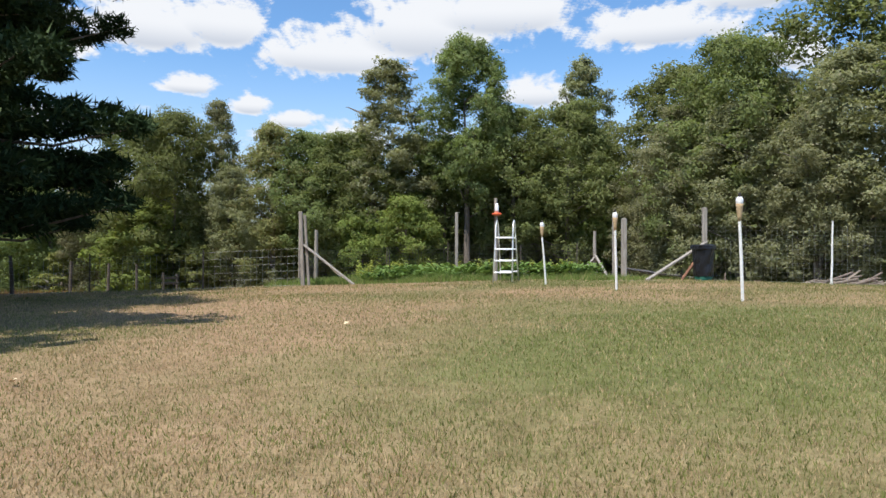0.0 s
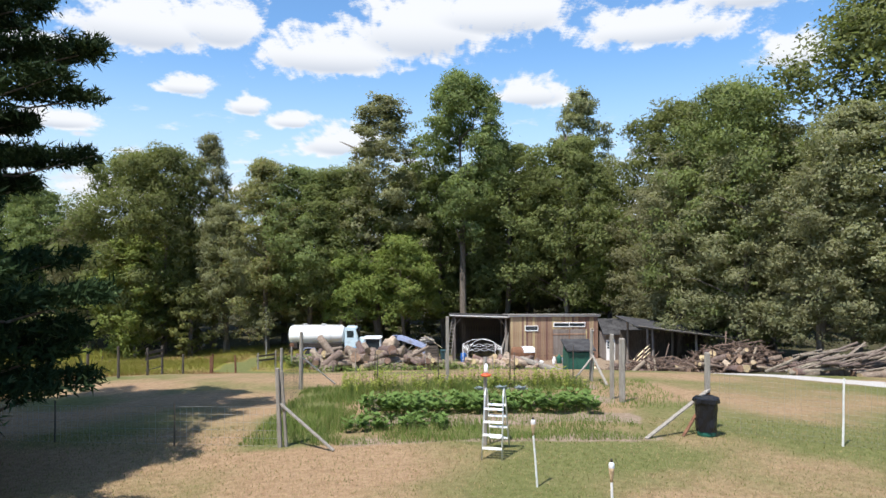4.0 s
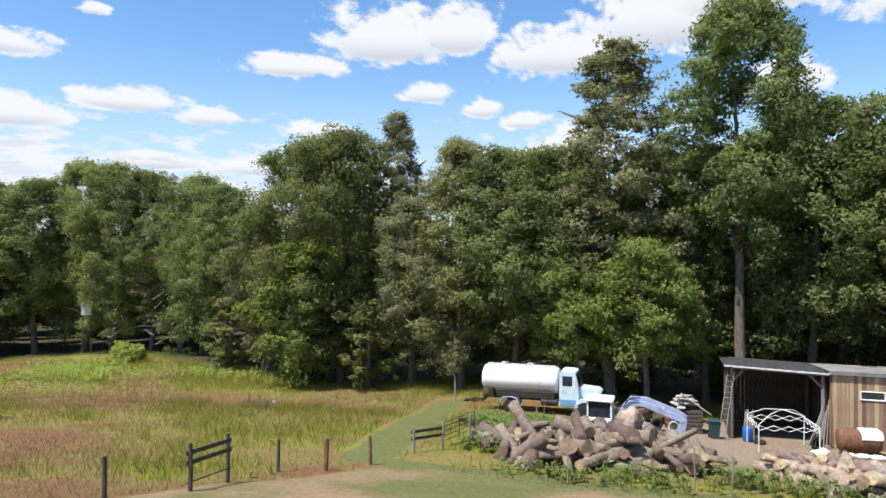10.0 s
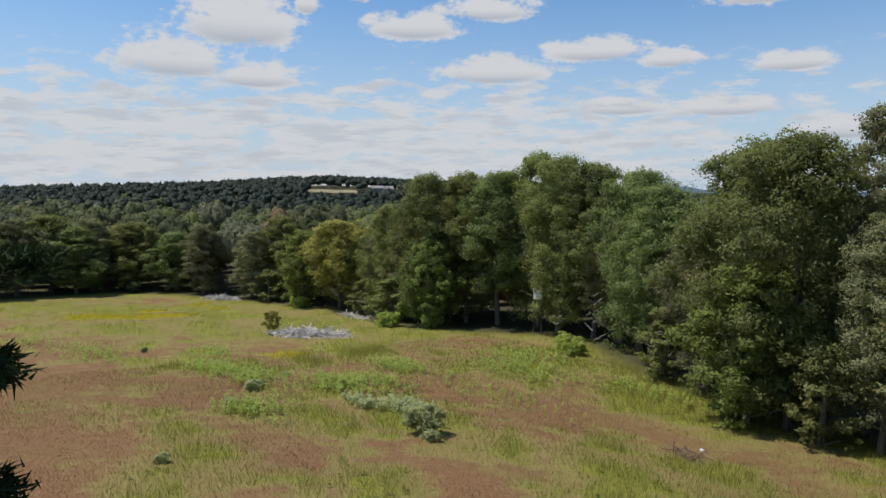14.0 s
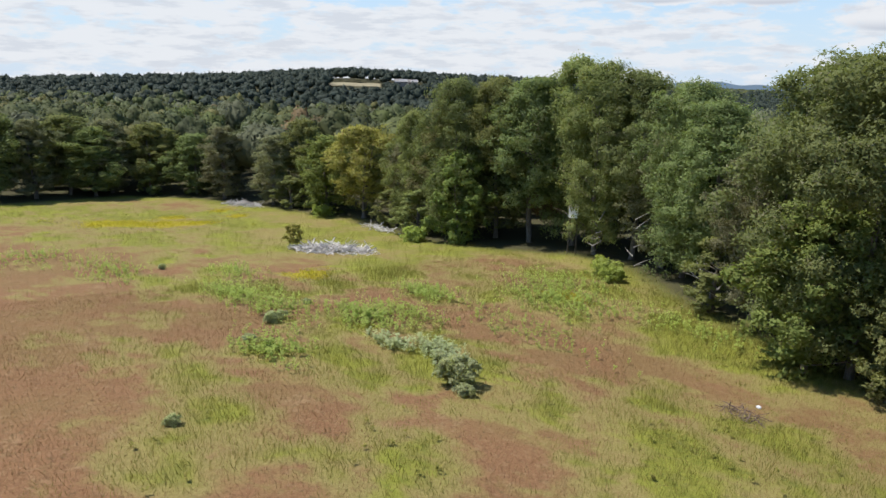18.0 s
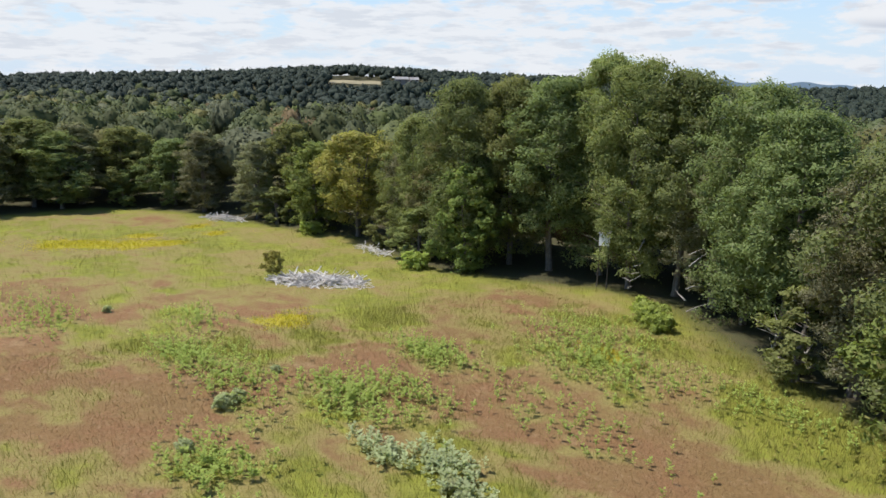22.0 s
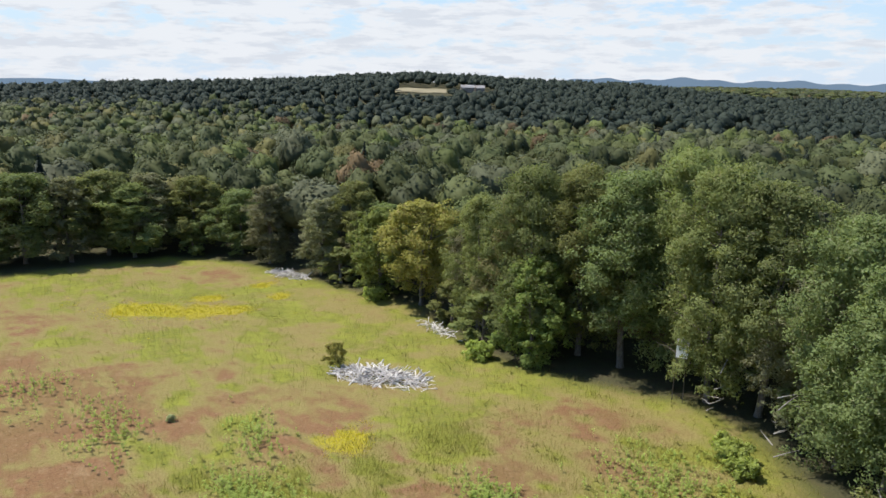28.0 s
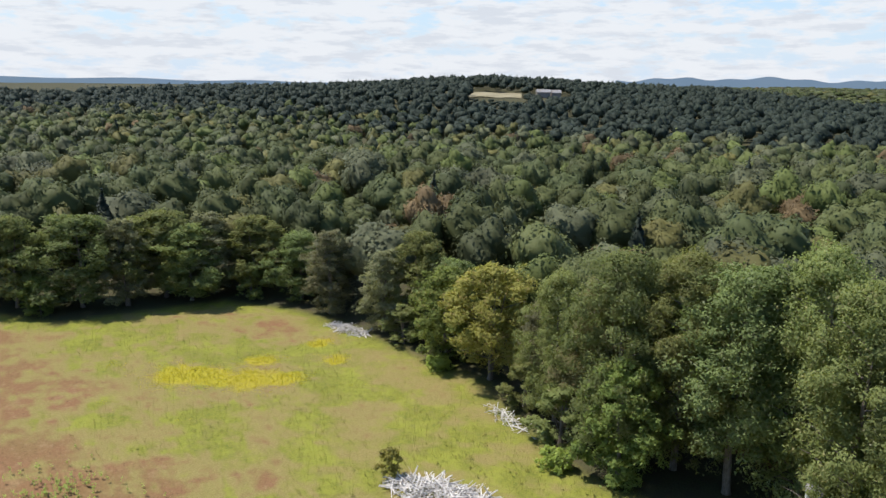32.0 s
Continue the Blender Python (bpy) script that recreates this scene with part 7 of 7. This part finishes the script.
cab = part("cab", Geo().prism([(5.95, 0.75), (7.35, 0.75), (7.42, 2.12), (7.12, 3.2), (6.95, 3.3), (6.05, 3.3), (5.95, 3.2)], 0.12, 2.28), M_BLUE_PAINT, tr, "pale blue cab")
part("side_window", Geo().box((6.55, 0.115, 2.62), (0.72, 0.03, 0.72), bevel=0.01), M_GLASS_DARK, cab)
part("side_window", Geo().box((6.55, 2.285, 2.62), (0.72, 0.03, 0.72), bevel=0.01), M_GLASS_DARK, cab)
g = Geo().add([(7.43, 0.3, 2.18), (7.43, 2.1, 2.18), (7.16, 2.1, 3.12), (7.16, 0.3, 3.12), (7.41, 0.3, 2.18), (7.41, 2.1, 2.18), (7.14, 2.1, 3.12), (7.14, 0.3, 3.12)], [(0, 1, 2, 3), (4, 7, 6, 5), (0, 4, 5, 1), (3, 2, 6, 7)])
g.v = [(x + 0.02, y, z) for x, y, z in g.v]
part("windscreen", g, M_GLASS_DARK, cab)
part("door_seam", Geo().box((6.6, 0.112, 1.6), (0.95, 0.02, 1.2), bevel=0.005), M_BLUE_PAINT, cab)
part("stripe", Geo().box((6.62, 0.1, 1.05), (1.2, 0.03, 0.42)), M_BLUE_DEEP, cab, "darker blue lower stripe")
part("door_handle", Geo().box((6.2, 0.08, 1.95), (0.14, 0.03, 0.04)), M_ALU, cab)
part("mirror", Geo().box((7.2, -0.12, 2.6), (0.05, 0.2, 0.45), bevel=0.02), M_ALU, cab)
hood = part("hood", Geo().prism([(7.35, 0.95), (8.95, 0.95), (9.0, 1.15), (8.95, 1.85), (8.75, 2.02), (7.42, 2.14)], 0.42, 1.98), M_BLUE_PAINT, tr, "pale blue hood with peeling paint")
for y in (0.28, 2.12):
    g = Geo().prism([(7.1, 0.75), (7.2, 1.15), (7.5, 1.35), (8.2, 1.4), (8.7, 1.3), (8.9, 1.0), (8.5, 0.95), (8.3, 1.1), (7.75, 1.15), (7.3, 0.95), (7.2, 0.75)], y - 0.2, y + 0.2)
    part("wing", g, M_BLUE_PAINT, tr)
part("grille", Geo().box((9.0, 1.2, 1.45), (0.05, 1.0, 0.7), bevel=0.02), M_STEEL_DARK, tr)
for y in (0.5, 1.9):
    part("headlight", Geo().lathe([(0.13, 0), (0.14, 0.03), (0.1, 0.06)], 14), M_ALU, tr, m=pose(8.98, y, 1.4, 0, 90))
part("bumper", Geo().box((9.1, 1.2, 0.75), (0.14, 2.3, 0.26), bevel=0.03), M_WHITE, tr)
part("step", Geo().box((6.6, 0.2, 0.6), (0.7, 0.3, 0.06), bevel=0.01), M_STEEL_DARK, tr)
part("fuel_tank", Geo().tube((4.6, 0.35, 0.95), (5.8, 0.35, 0.95), 0.28, n=16), M_STEEL_DARK, tr)

# loader tractor behind the logs
LX, LY = -6.9, 65.6
lo = thing("loader_tractor", pose(LX, LY, gz(-5.5, 67) + 0.05, 0, 0, 0) @ Matrix.Diagonal((0.97, 0.97, 0.92, 1)), "blue-grey loader tractor with a white cab and raised arms", "tractor")
part("chassis", Geo().prism([(0.0, 0.6), (3.4, 0.6), (3.5, 1.3), (1.7, 1.45), (0.0, 1.2)], 0.45, 1.35), M_LOADER, lo)
for y in (0.15, 1.65):
    wheel(lo, 0.6, y, 0.72, 0.4)
    wheel(lo, 3.0, y, 0.5, 0.34)
cb = part("cab", Geo().box((0.85, 0.9, 1.35), (1.5, 1.3, 0.5), bevel=0.05), M_WHITE, lo, "white tractor cab")
for x in (0.14, 1.56):
    for y in (0.3, 1.5):
        part("pillar", Geo().box((x, y, 2.1), (0.09, 0.09, 1.15)), M_WHITE, cb)
part("cab_roof", Geo().box((0.85, 0.9, 2.75), (1.7, 1.5, 0.17), bevel=0.06), M_WHITE, cb)
part("cab_glass", Geo().box((0.85, 0.9, 2.12), (1.36, 1.14, 1.1)), M_GLASS_DARK, cb)
for y in (0.2, 1.6):
    part("lift_arm", Geo().prism([(1.5, 0.95), (1.85, 0.95), (2.45, 2.1), (2.95, 2.62), (2.9, 2.82), (2.55, 2.85), (2.2, 2.35)], y - 0.08, y + 0.08), M_LOADER, lo)
    part("boom", Geo().prism([(2.55, 2.86), (2.62, 2.62), (3.5, 2.55), (5.7, 1.72), (5.95, 1.85), (5.5, 2.15), (3.6, 2.86)], y - 0.09, y + 0.09), M_LOADER, lo)
    part("tip_arm", Geo().prism([(5.65, 1.95), (5.95, 1.85), (5.85, 1.25), (5.3, 0.3), (5.0, 0.28), (5.5, 1.2)], y - 0.07, y + 0.07), M_LOADER, lo)
    part("ram", Geo().tube((2.2, y, 1.5), (3.1, y, 2.55), 0.05, n=8), M_ALU, lo)
    part("hose", Geo().path([(2.3, y - 0.12, 2.5), (2.7, y - 0.2, 3.05), (3.2, y - 0.12, 2.9)], [0.03] * 3, 6), M_RUBBER, lo)
part("cross_tube", Geo().tube((4.6, 0.2, 2.25), (4.6, 1.6, 2.25), 0.08, n=10), M_LOADER, lo)
part("bucket", Geo().prism([(4.6, 0.1), (5.5, 0.1), (5.55, 0.2), (4.8, 0.3), (4.7, 0.7), (4.55, 0.7)], -0.2, 2.0), M_STEEL_DARK, lo)

# ---- log piles ----
LOG = {}


def log_mesh(r, L, bark=M_LOG_BARK):
    key = (round(r, 2), round(L, 1), bark.name)
    if key not in LOG:
        g = Geo()
        n = 12
        rings = ((0.0, 1.06), (0.3, 0.98), (0.7, 1.0), (1.0, 0.94))
        for s, q in rings:
            for j in range(n):
                t = 2 * math.pi * j / n
                rr = r * q * (1 + 0.07 * math.sin(3 * t + r * 50) + 0.04 * math.sin(5 * t + s * 6 + L))
                g.v.append((L * (s - 0.5), rr * math.cos(t), rr * math.sin(t)))
        for i in range(3):
            for j in range(n):
                g.f.append((i * n + j, i * n + (j + 1) % n, (i + 1) * n + (j + 1) % n, (i + 1) * n + j))
        g.f += [tuple(range(n - 1, -1, -1)), tuple(range(3 * n, 4 * n))]
        me = g.mesh("log", True)
        me.materials.append(bark)
        me.materials.append(M_LOG_END)
        for p in me.polygons[-2:]:
            p.material_index, p.use_smooth = 1, False
        LOG[key] = me
    return LOG[key]


def log_pile(x0, y0, x1, y1, depth, height, n, seed, label, rmax=0.42, lmax=2.6, bark=M_LOG_BARK):
    """Logs heaped along a line; most lie across it with their sawn ends to the front, some lean or lie along it."""
    R = random.Random(seed)
    ob = thing("log_pile", pose(x0, y0, gz(x0, y0)), label, "log pile")
    base = gz(x0, y0)
    ang = math.degrees(math.atan2(y1 - y0, x1 - x0))
    for i in range(n):
        s, d = R.random(), R.random()
        x, y = x0 + (x1 - x0) * s, y0 + (y1 - y0) * s
        nx, ny = -(y1 - y0), (x1 - x0)
        q = math.hypot(nx, ny)
        x, y = x + nx / q * depth * d, y + ny / q * depth * d
        hump = height * (math.sin(math.pi * (0.10 + 0.80 * s)) ** 0.6) * (1 - abs(d - 0.5) * 1.1)
        r = rmax * R.choice((0.4, 0.5, 0.6, 0.75, 0.9, 1.15))
        L = lmax * R.choice((0.35, 0.55, 0.8, 1.0, 1.15))
        z = gz(x, y) - base + r + max(0, hump - r) * R.uniform(0.0, 0.95)
        yaw = ang + 90 + R.gauss(0, 28) if R.random() < 0.68 else ang + R.gauss(0, 25)
        tilt = -R.uniform(12, 48) if d < 0.45 and R.random() < 0.3 else R.gauss(3, 11)
        part("log", log_mesh(r, L, bark), None, ob, m=pose(x - x0, y - y0, z, 0, 0, yaw) @ pose(0, 0, 0, 0, tilt, 0) @ pose(0, 0, 0, R.uniform(0, 360)))
    return ob


log_pile(-9.2, 56.2, 0.4, 60.4, 4.4, 2.2, 170, 11, "large heap of grey-brown sawn logs behind tall weeds", 0.33, 3.3)
log_pile(2.4, 61.0, 7.6, 58.4, 3.0, 1.3, 80, 12, "heap of pale split and sawn logs beside the yard", 0.25, 2.8, M_SPLIT)
log_pile(13.5, 51.5, 19.0, 52.5, 3.0, 1.0, 50, 13, "low heap of dark logs and offcuts under the trees", 0.2, 2.2)
log_pile(19.5, 52.0, 25.5, 50.0, 4.0, 2.0, 60, 14, "tall tangle of dark logs and branches under the trees", 0.22, 2.6)
branch_heap("slash_pile", 22.5, 53.5, 4.2, 2.6, 2.2, 420, M_SLASH, "tangled brown brushwood heap at the wood's edge", 0.08, turn=-10)
branch_heap("slash_pile", 16.5, 53.2, 4.0, 1.8, 1.3, 300, M_SLASH, "low brown brushwood heap beside the drive", 0.07, turn=5)
ws = thing("torn_sheet", pose(20.6, 50.6, gz(20.6, 50.6) + 0.75, 25, 0, 20) @ Matrix.Scale(0.55, 4), "pale torn plastic sheet draped on the brushwood", "sheet")
g = Geo()
for i in range(6):
    for j in range(6):
        g.v.append((i * 0.16 - 0.4 + 0.03 * math.sin(j * 2), j * 0.2 - 0.5, 0.3 - 0.06 * (i - 2.5) ** 2 + 0.07 * math.sin(i * 1.9 + j * 2.3)))
g.f = [(i * 6 + j, (i + 1) * 6 + j, (i + 1) * 6 + j + 1, i * 6 + j + 1) for i in range(5) for j in range(5)]
part("folds", g, M_SPLIT, ws, soft_shade=True)
bp = thing("beam_stack", pose(6.8, 60.2, gz(6.8, 60.2)), "long grey squared beams sloping off the log heap", "beams")
for i, (a, b, w) in enumerate((((0.2, 0.2, 1.15), (4.4, -3.6, 0.25), 0.46), ((0.6, -0.6, 0.5), (3.8, -4.0, 0.15), 0.36), ((-0.4, -1.4, 0.35), (2.6, -4.2, 0.12), 0.26))):
    g = Geo()
    board_between(g, a, b, w, w * 0.7)
    part("beam", g, M_WOOD_GREY, bp)
lb = thing("lumber_stack", pose(9.5, 57.0, gz(9.5, 57.0), 0, 0, -42), "pale fresh-sawn boards lying on the yard", "lumber")
for i in range(9):
    part("board", Geo().box((0.1 * math.sin(i * 2.2), (i % 3) * 0.32 - 0.3, 0.06 + 0.06 * (i // 3)), (3.6 + 0.3 * math.sin(i), 0.26, 0.045), pose(0, 0, 0, 0, 0, 3 * math.sin(i * 1.7)).to_3x3(), 0.006), M_LUMBER, lb)
lb = thing("lumber_stack", pose(12.8, 62.5, gz(12.8, 62.5), 0, 0, -50), "pale fresh-sawn boards lying on the yard", "lumber")
for i in range(6):
    part("board", Geo().box((0.1 * math.sin(i * 2.2), (i % 3) * 0.32 - 0.3, 0.06 + 0.06 * (i // 3)), (3.2 + 0.3 * math.sin(i), 0.26, 0.045), pose(0, 0, 0, 0, 0, 4 * math.sin(i * 1.7)).to_3x3(), 0.006), M_LUMBER, lb)

# heap of poles and pallets beyond the drive
M_POLE = surface("dull_pole_wood", (0.117, 0.090, 0.071), (0.225, 0.181, 0.143), 4.0, 0.95, 0.5, obj=0.7)
ph = thing("pole_heap", pose(25.2, 43.6, gz(25.2, 43.6)), "sloping heap of grey poles and slab wood beside the drive", "wood heap")
R = random.Random(8)
for i in range(60):
    x = R.uniform(-3.2, 3.2)
    h = 1.7 * (1 - (x / 4.2) ** 2) * R.uniform(0.3, 1.0)
    L = R.uniform(1.6, 3.4)
    a = math.radians(R.gauss(26, 14))
    d = Vector((math.cos(a), R.uniform(-0.3, 0.3), math.sin(a) * 0.55)).normalized()
    c = Vector((x, R.uniform(-1.0, 1.6), 0.1 + h * 0.8))
    p, q = c - d * L / 2, c + d * L / 2
    p.z, q.z = max(p.z, 0.06), max(q.z, 0.06)
    if i % 3:
        part("pole", Geo().tube(p, q, R.uniform(0.05, 0.10), n=7), M_POLE, ph)
    else:
        g = Geo()
        board_between(g, p, q, 0.16, 0.04)
        part("slab", g, M_POLE, ph)
for i in range(14):
    x = R.uniform(-3.4, 3.4)
    part("log", log_mesh(0.26, 1.7), None, ph, m=pose(x, R.uniform(-1.4, 0.8), 0.2, R.uniform(0, 90), R.uniform(-8, 8), R.uniform(-25, 25)))

# weeds round the heaps and the truck
for bx, by, rx, ry, bn, bh in ((-7, 55.2, 2.4, 0.8, 90, 0.5), (-2.8, 56.4, 2.4, 0.9, 130, 0.7), (1.4, 58.6, 1.6, 0.9, 120, 0.95), (4.2, 58.3, 1.6, 0.8, 90, 0.8), (7.4, 57.2, 1.4, 0.6, 50, 0.5)):
    weed_clump("tall_weeds", [(bx + rng.normal() * rx * 0.6, by + rng.normal() * ry * 0.6) for _ in range(bn)], bh, M_LUSH, "uneven green weeds in front of the log heaps", 14, 0.06)
x, y = rng.uniform(-12, 9, 9000), rng.uniform(53, 58.5, 9000)
k = np.abs(y - 55.2 - 0.15 * x) < rng.normal(0, 0.9, len(x))
blades("rough_grass", x[k], y[k], 0.3, 0.014, M_LUSH, "rough green grass along the foot of the log heaps", 0.6)
bed("tall_weeds", -15.0, -8.0, 65.5, 71.5, 700, 0.55, 0.07, "tall green grass beside the tanker truck", M_LUSH, "weeds")
bed("tall_weeds", -12.5, -8.5, 58.0, 66.0, 520, 0.75, 0.07, "tall green grass beside the farm gate", M_LUSH, "weeds")
bed("tall_weeds", 9.0, 14.0, 47.5, 48.8, 60, 0.3, 0.06, "grass round the green box shed", M_MEADOW_GREEN, "weeds")
for x, y, h in ((-10.9, 71.0, 1.4), (-10.4, 71.2, 1.25), (-12.4, 71.6, 1.2), (-9.2, 62.5, 1.3), (-6.2, 54.2, 1.7), (-0.9, 56.2, 2.0), (0.6, 56.4, 1.8), (4.5, 57.0, 1.6)):
    post("stake", x, y, h, 0.03, M_WOOD_GREY, "thin grey stake among the weeds", (0.08 * math.sin(x), 0), "grey stakes among the weeds", category="stake")
hp = thing("wire_hoop", pose(10.2, 8.8, gz(10.2, 8.8) + 0.02), "thin pale garden hose lying in loops on the lawn", "hose")
hp2 = Geo()
pts = [(0.75 * (1 + 0.1 * math.sin(t * 2)) * math.cos(t), 0.42 * math.sin(t), 0.02 + 0.01 * (t / 12)) for t in np.linspace(0, 11, 40)]
hp2.path(pts, [0.012] * 40, 5)
part("loop", hp2, M_GREEN_PLASTIC, hp)


# pale canvas bundle on the log heap, and a thin half-dead sapling by the mown lane
cbx = thing("canvas_bundle", pose(-4.0, 61.2, gz(-4.0, 61.2) + 1.75, 0, 0, 20), "pale crumpled canvas bundle lying on the log heap", "bundle")
g = Geo().lathe([(0.35, 0.0), (0.62, 0.12), (0.66, 0.45), (0.5, 0.78), (0.22, 0.98)], 16)
g.v = [(x * (1 + 0.18 * math.sin(y * 6 + z * 3)), y * (0.8 + 0.2 * math.cos(x * 5)), z * (1 + 0.12 * math.sin(x * 8))) for x, y, z in g.v]
part("folds", g, M_SPLIT, cbx)
ds = thing("dead_sapling", pose(-19.2, 78.6, gz(-19.2, 78.6)), "thin pale half-dead sapling beside the mown lane", "tree")
part("trunk", Geo().path([(0, 0, -0.2), (0.05, 0, 1.2), (-0.03, 0.05, 2.6), (0.04, 0, 4.2), (0, 0, 5.6)], [0.06, 0.05, 0.042, 0.03, 0.008], 6), M_PALE_BARK, ds)
R = random.Random(4)
for i in range(14):
    z = 1.8 + i * 0.25
    a = i * 2.4
    L = R.uniform(0.5, 1.3) * (1.1 - z / 8)
    part("twig", Geo().path([(0, 0, z), (L * 0.5 * math.cos(a), L * 0.5 * math.sin(a), z + 0.15), (L * math.cos(a), L * math.sin(a), z + 0.12)], [0.018, 0.012, 0.004], 4), M_PALE_BARK, ds)
p, o = crown_points(5.0, 1.1, 2.6, 12, 22, "round")
part("crown", leaf_quads("crown", p, 0.09, 0.4, o), M_LEAF[2], ds)

# scrap between the truck and the pole shed
R = random.Random(21)
sp = thing("scrap_heap", pose(-4.2, 76.2, gz(-4.2, 76.2)), "dark heap of rusty machine parts and crates under the trees", "scrap")
for i in range(26):
    x, y, z = R.uniform(-3.2, 2.6), R.uniform(-0.9, 0.9), R.uniform(0.1, 0.9)
    turn = pose(0, 0, 0, R.uniform(-25, 25), R.uniform(-25, 25), R.uniform(0, 180)).to_3x3()
    if i % 3 == 0:
        g = Geo()
        board_between(g, (x - R.uniform(0.4, 1.0), y, 0.05), (x + R.uniform(0.3, 0.9), y + R.uniform(-0.4, 0.4), z + 0.5), 0.10, 0.06)
        part("bar", g, (M_RUST, M_STEEL_DARK, M_WOOD_GREY)[R.randrange(3)], sp)
    else:
        part("crate" if i % 3 == 1 else "casting", Geo().box((x, y, z * 0.7), (R.uniform(0.3, 0.9), R.uniform(0.3, 0.7), R.uniform(0.25, 0.6)), turn, 0.03), (M_STEEL_DARK, M_RUST, M_POST_AND_SHADE)[R.randrange(3)], sp)
for x, y, mat, words in ((-2.2, 74.3, M_RUST, "rusty steel drum beside the slab stack"), (-6.3, 75.4, M_STEEL_DARK, "dark steel drum under the trees")):
    dm = thing("drum", pose(x, y, gz(x, y)), words, "drum", "steel drums in the yard")
    part("body", Geo().lathe([(0.27, 0), (0.29, 0.02), (0.285, 0.28), (0.30, 0.30), (0.285, 0.32), (0.285, 0.58), (0.30, 0.60), (0.285, 0.62), (0.29, 0.88), (0.27, 0.90)], 18), mat, dm, soft_shade=True)
    part("bung", Geo().lathe([(0.03, 0.89), (0.03, 0.92), (0.01, 0.925)], 8, (0.14, 0, 0)), M_STEEL_DARK, dm)
rg = thing("steel_ring", pose(-1.9, 71.9, gz(-1.9, 71.9) + 0.42, 82, 0, 30), "pale round wheel ring leaning by the slab stack", "ring")
part("hoop", Geo().path([(0.36 * math.cos(t), 0.36 * math.sin(t), 0) for t in np.linspace(0, 6.283, 22)], [0.04] * 22, 6), M_TIKI, rg)


def bare_tree(x, y, h, lean, label, seed):
    """A dead, bleached stem with a few broken limbs."""
    R = random.Random(seed)
    ob = thing("dead_tree", pose(x, y, gz(x, y)), label, "tree")
    pts = [(lean * (z / h) ** 1.6 + 0.12 * math.sin(z * 1.1 + seed), 0.10 * math.cos(z * 0.9), z) for z in np.linspace(-0.3, h, 9)]
    part("trunk", Geo().path(pts, [0.20 * (1 - 0.085 * k) for k in range(9)], 8), M_WOOD_GREY, ob, soft_shade=True)
    for i in range(9):
        q = 2 + i % 6
        a, L = R.uniform(0, 6.28), R.uniform(0.8, 2.2)
        p = Vector(pts[q])
        d = Vector((math.cos(a), math.sin(a), R.uniform(0.1, 0.7)))
        part("limb", Geo().path([p, p + d * L * 0.5, p + d * L + Vector((0, 0, 0.25 * R.uniform(-1, 1)))], [0.06, 0.04, 0.012], 5), M_WOOD_GREY, ob)


bare_tree(-62.6, 93.4, 8.5, -0.7, "dead bleached trunk with broken limbs at the wood's edge", 1)
bare_tree(-52.0, 91.0, 6.5, 0.9, "thin dead silvery tree leaning at the wood's edge", 2)
bare_tree(-49.0, 90.6, 5.5, -0.5, "small dead silvery tree with bare twigs", 3)
bare_tree(-73.0, 96.5, 7.0, 1.6, "leaning dead trunk under the wood's edge", 4)
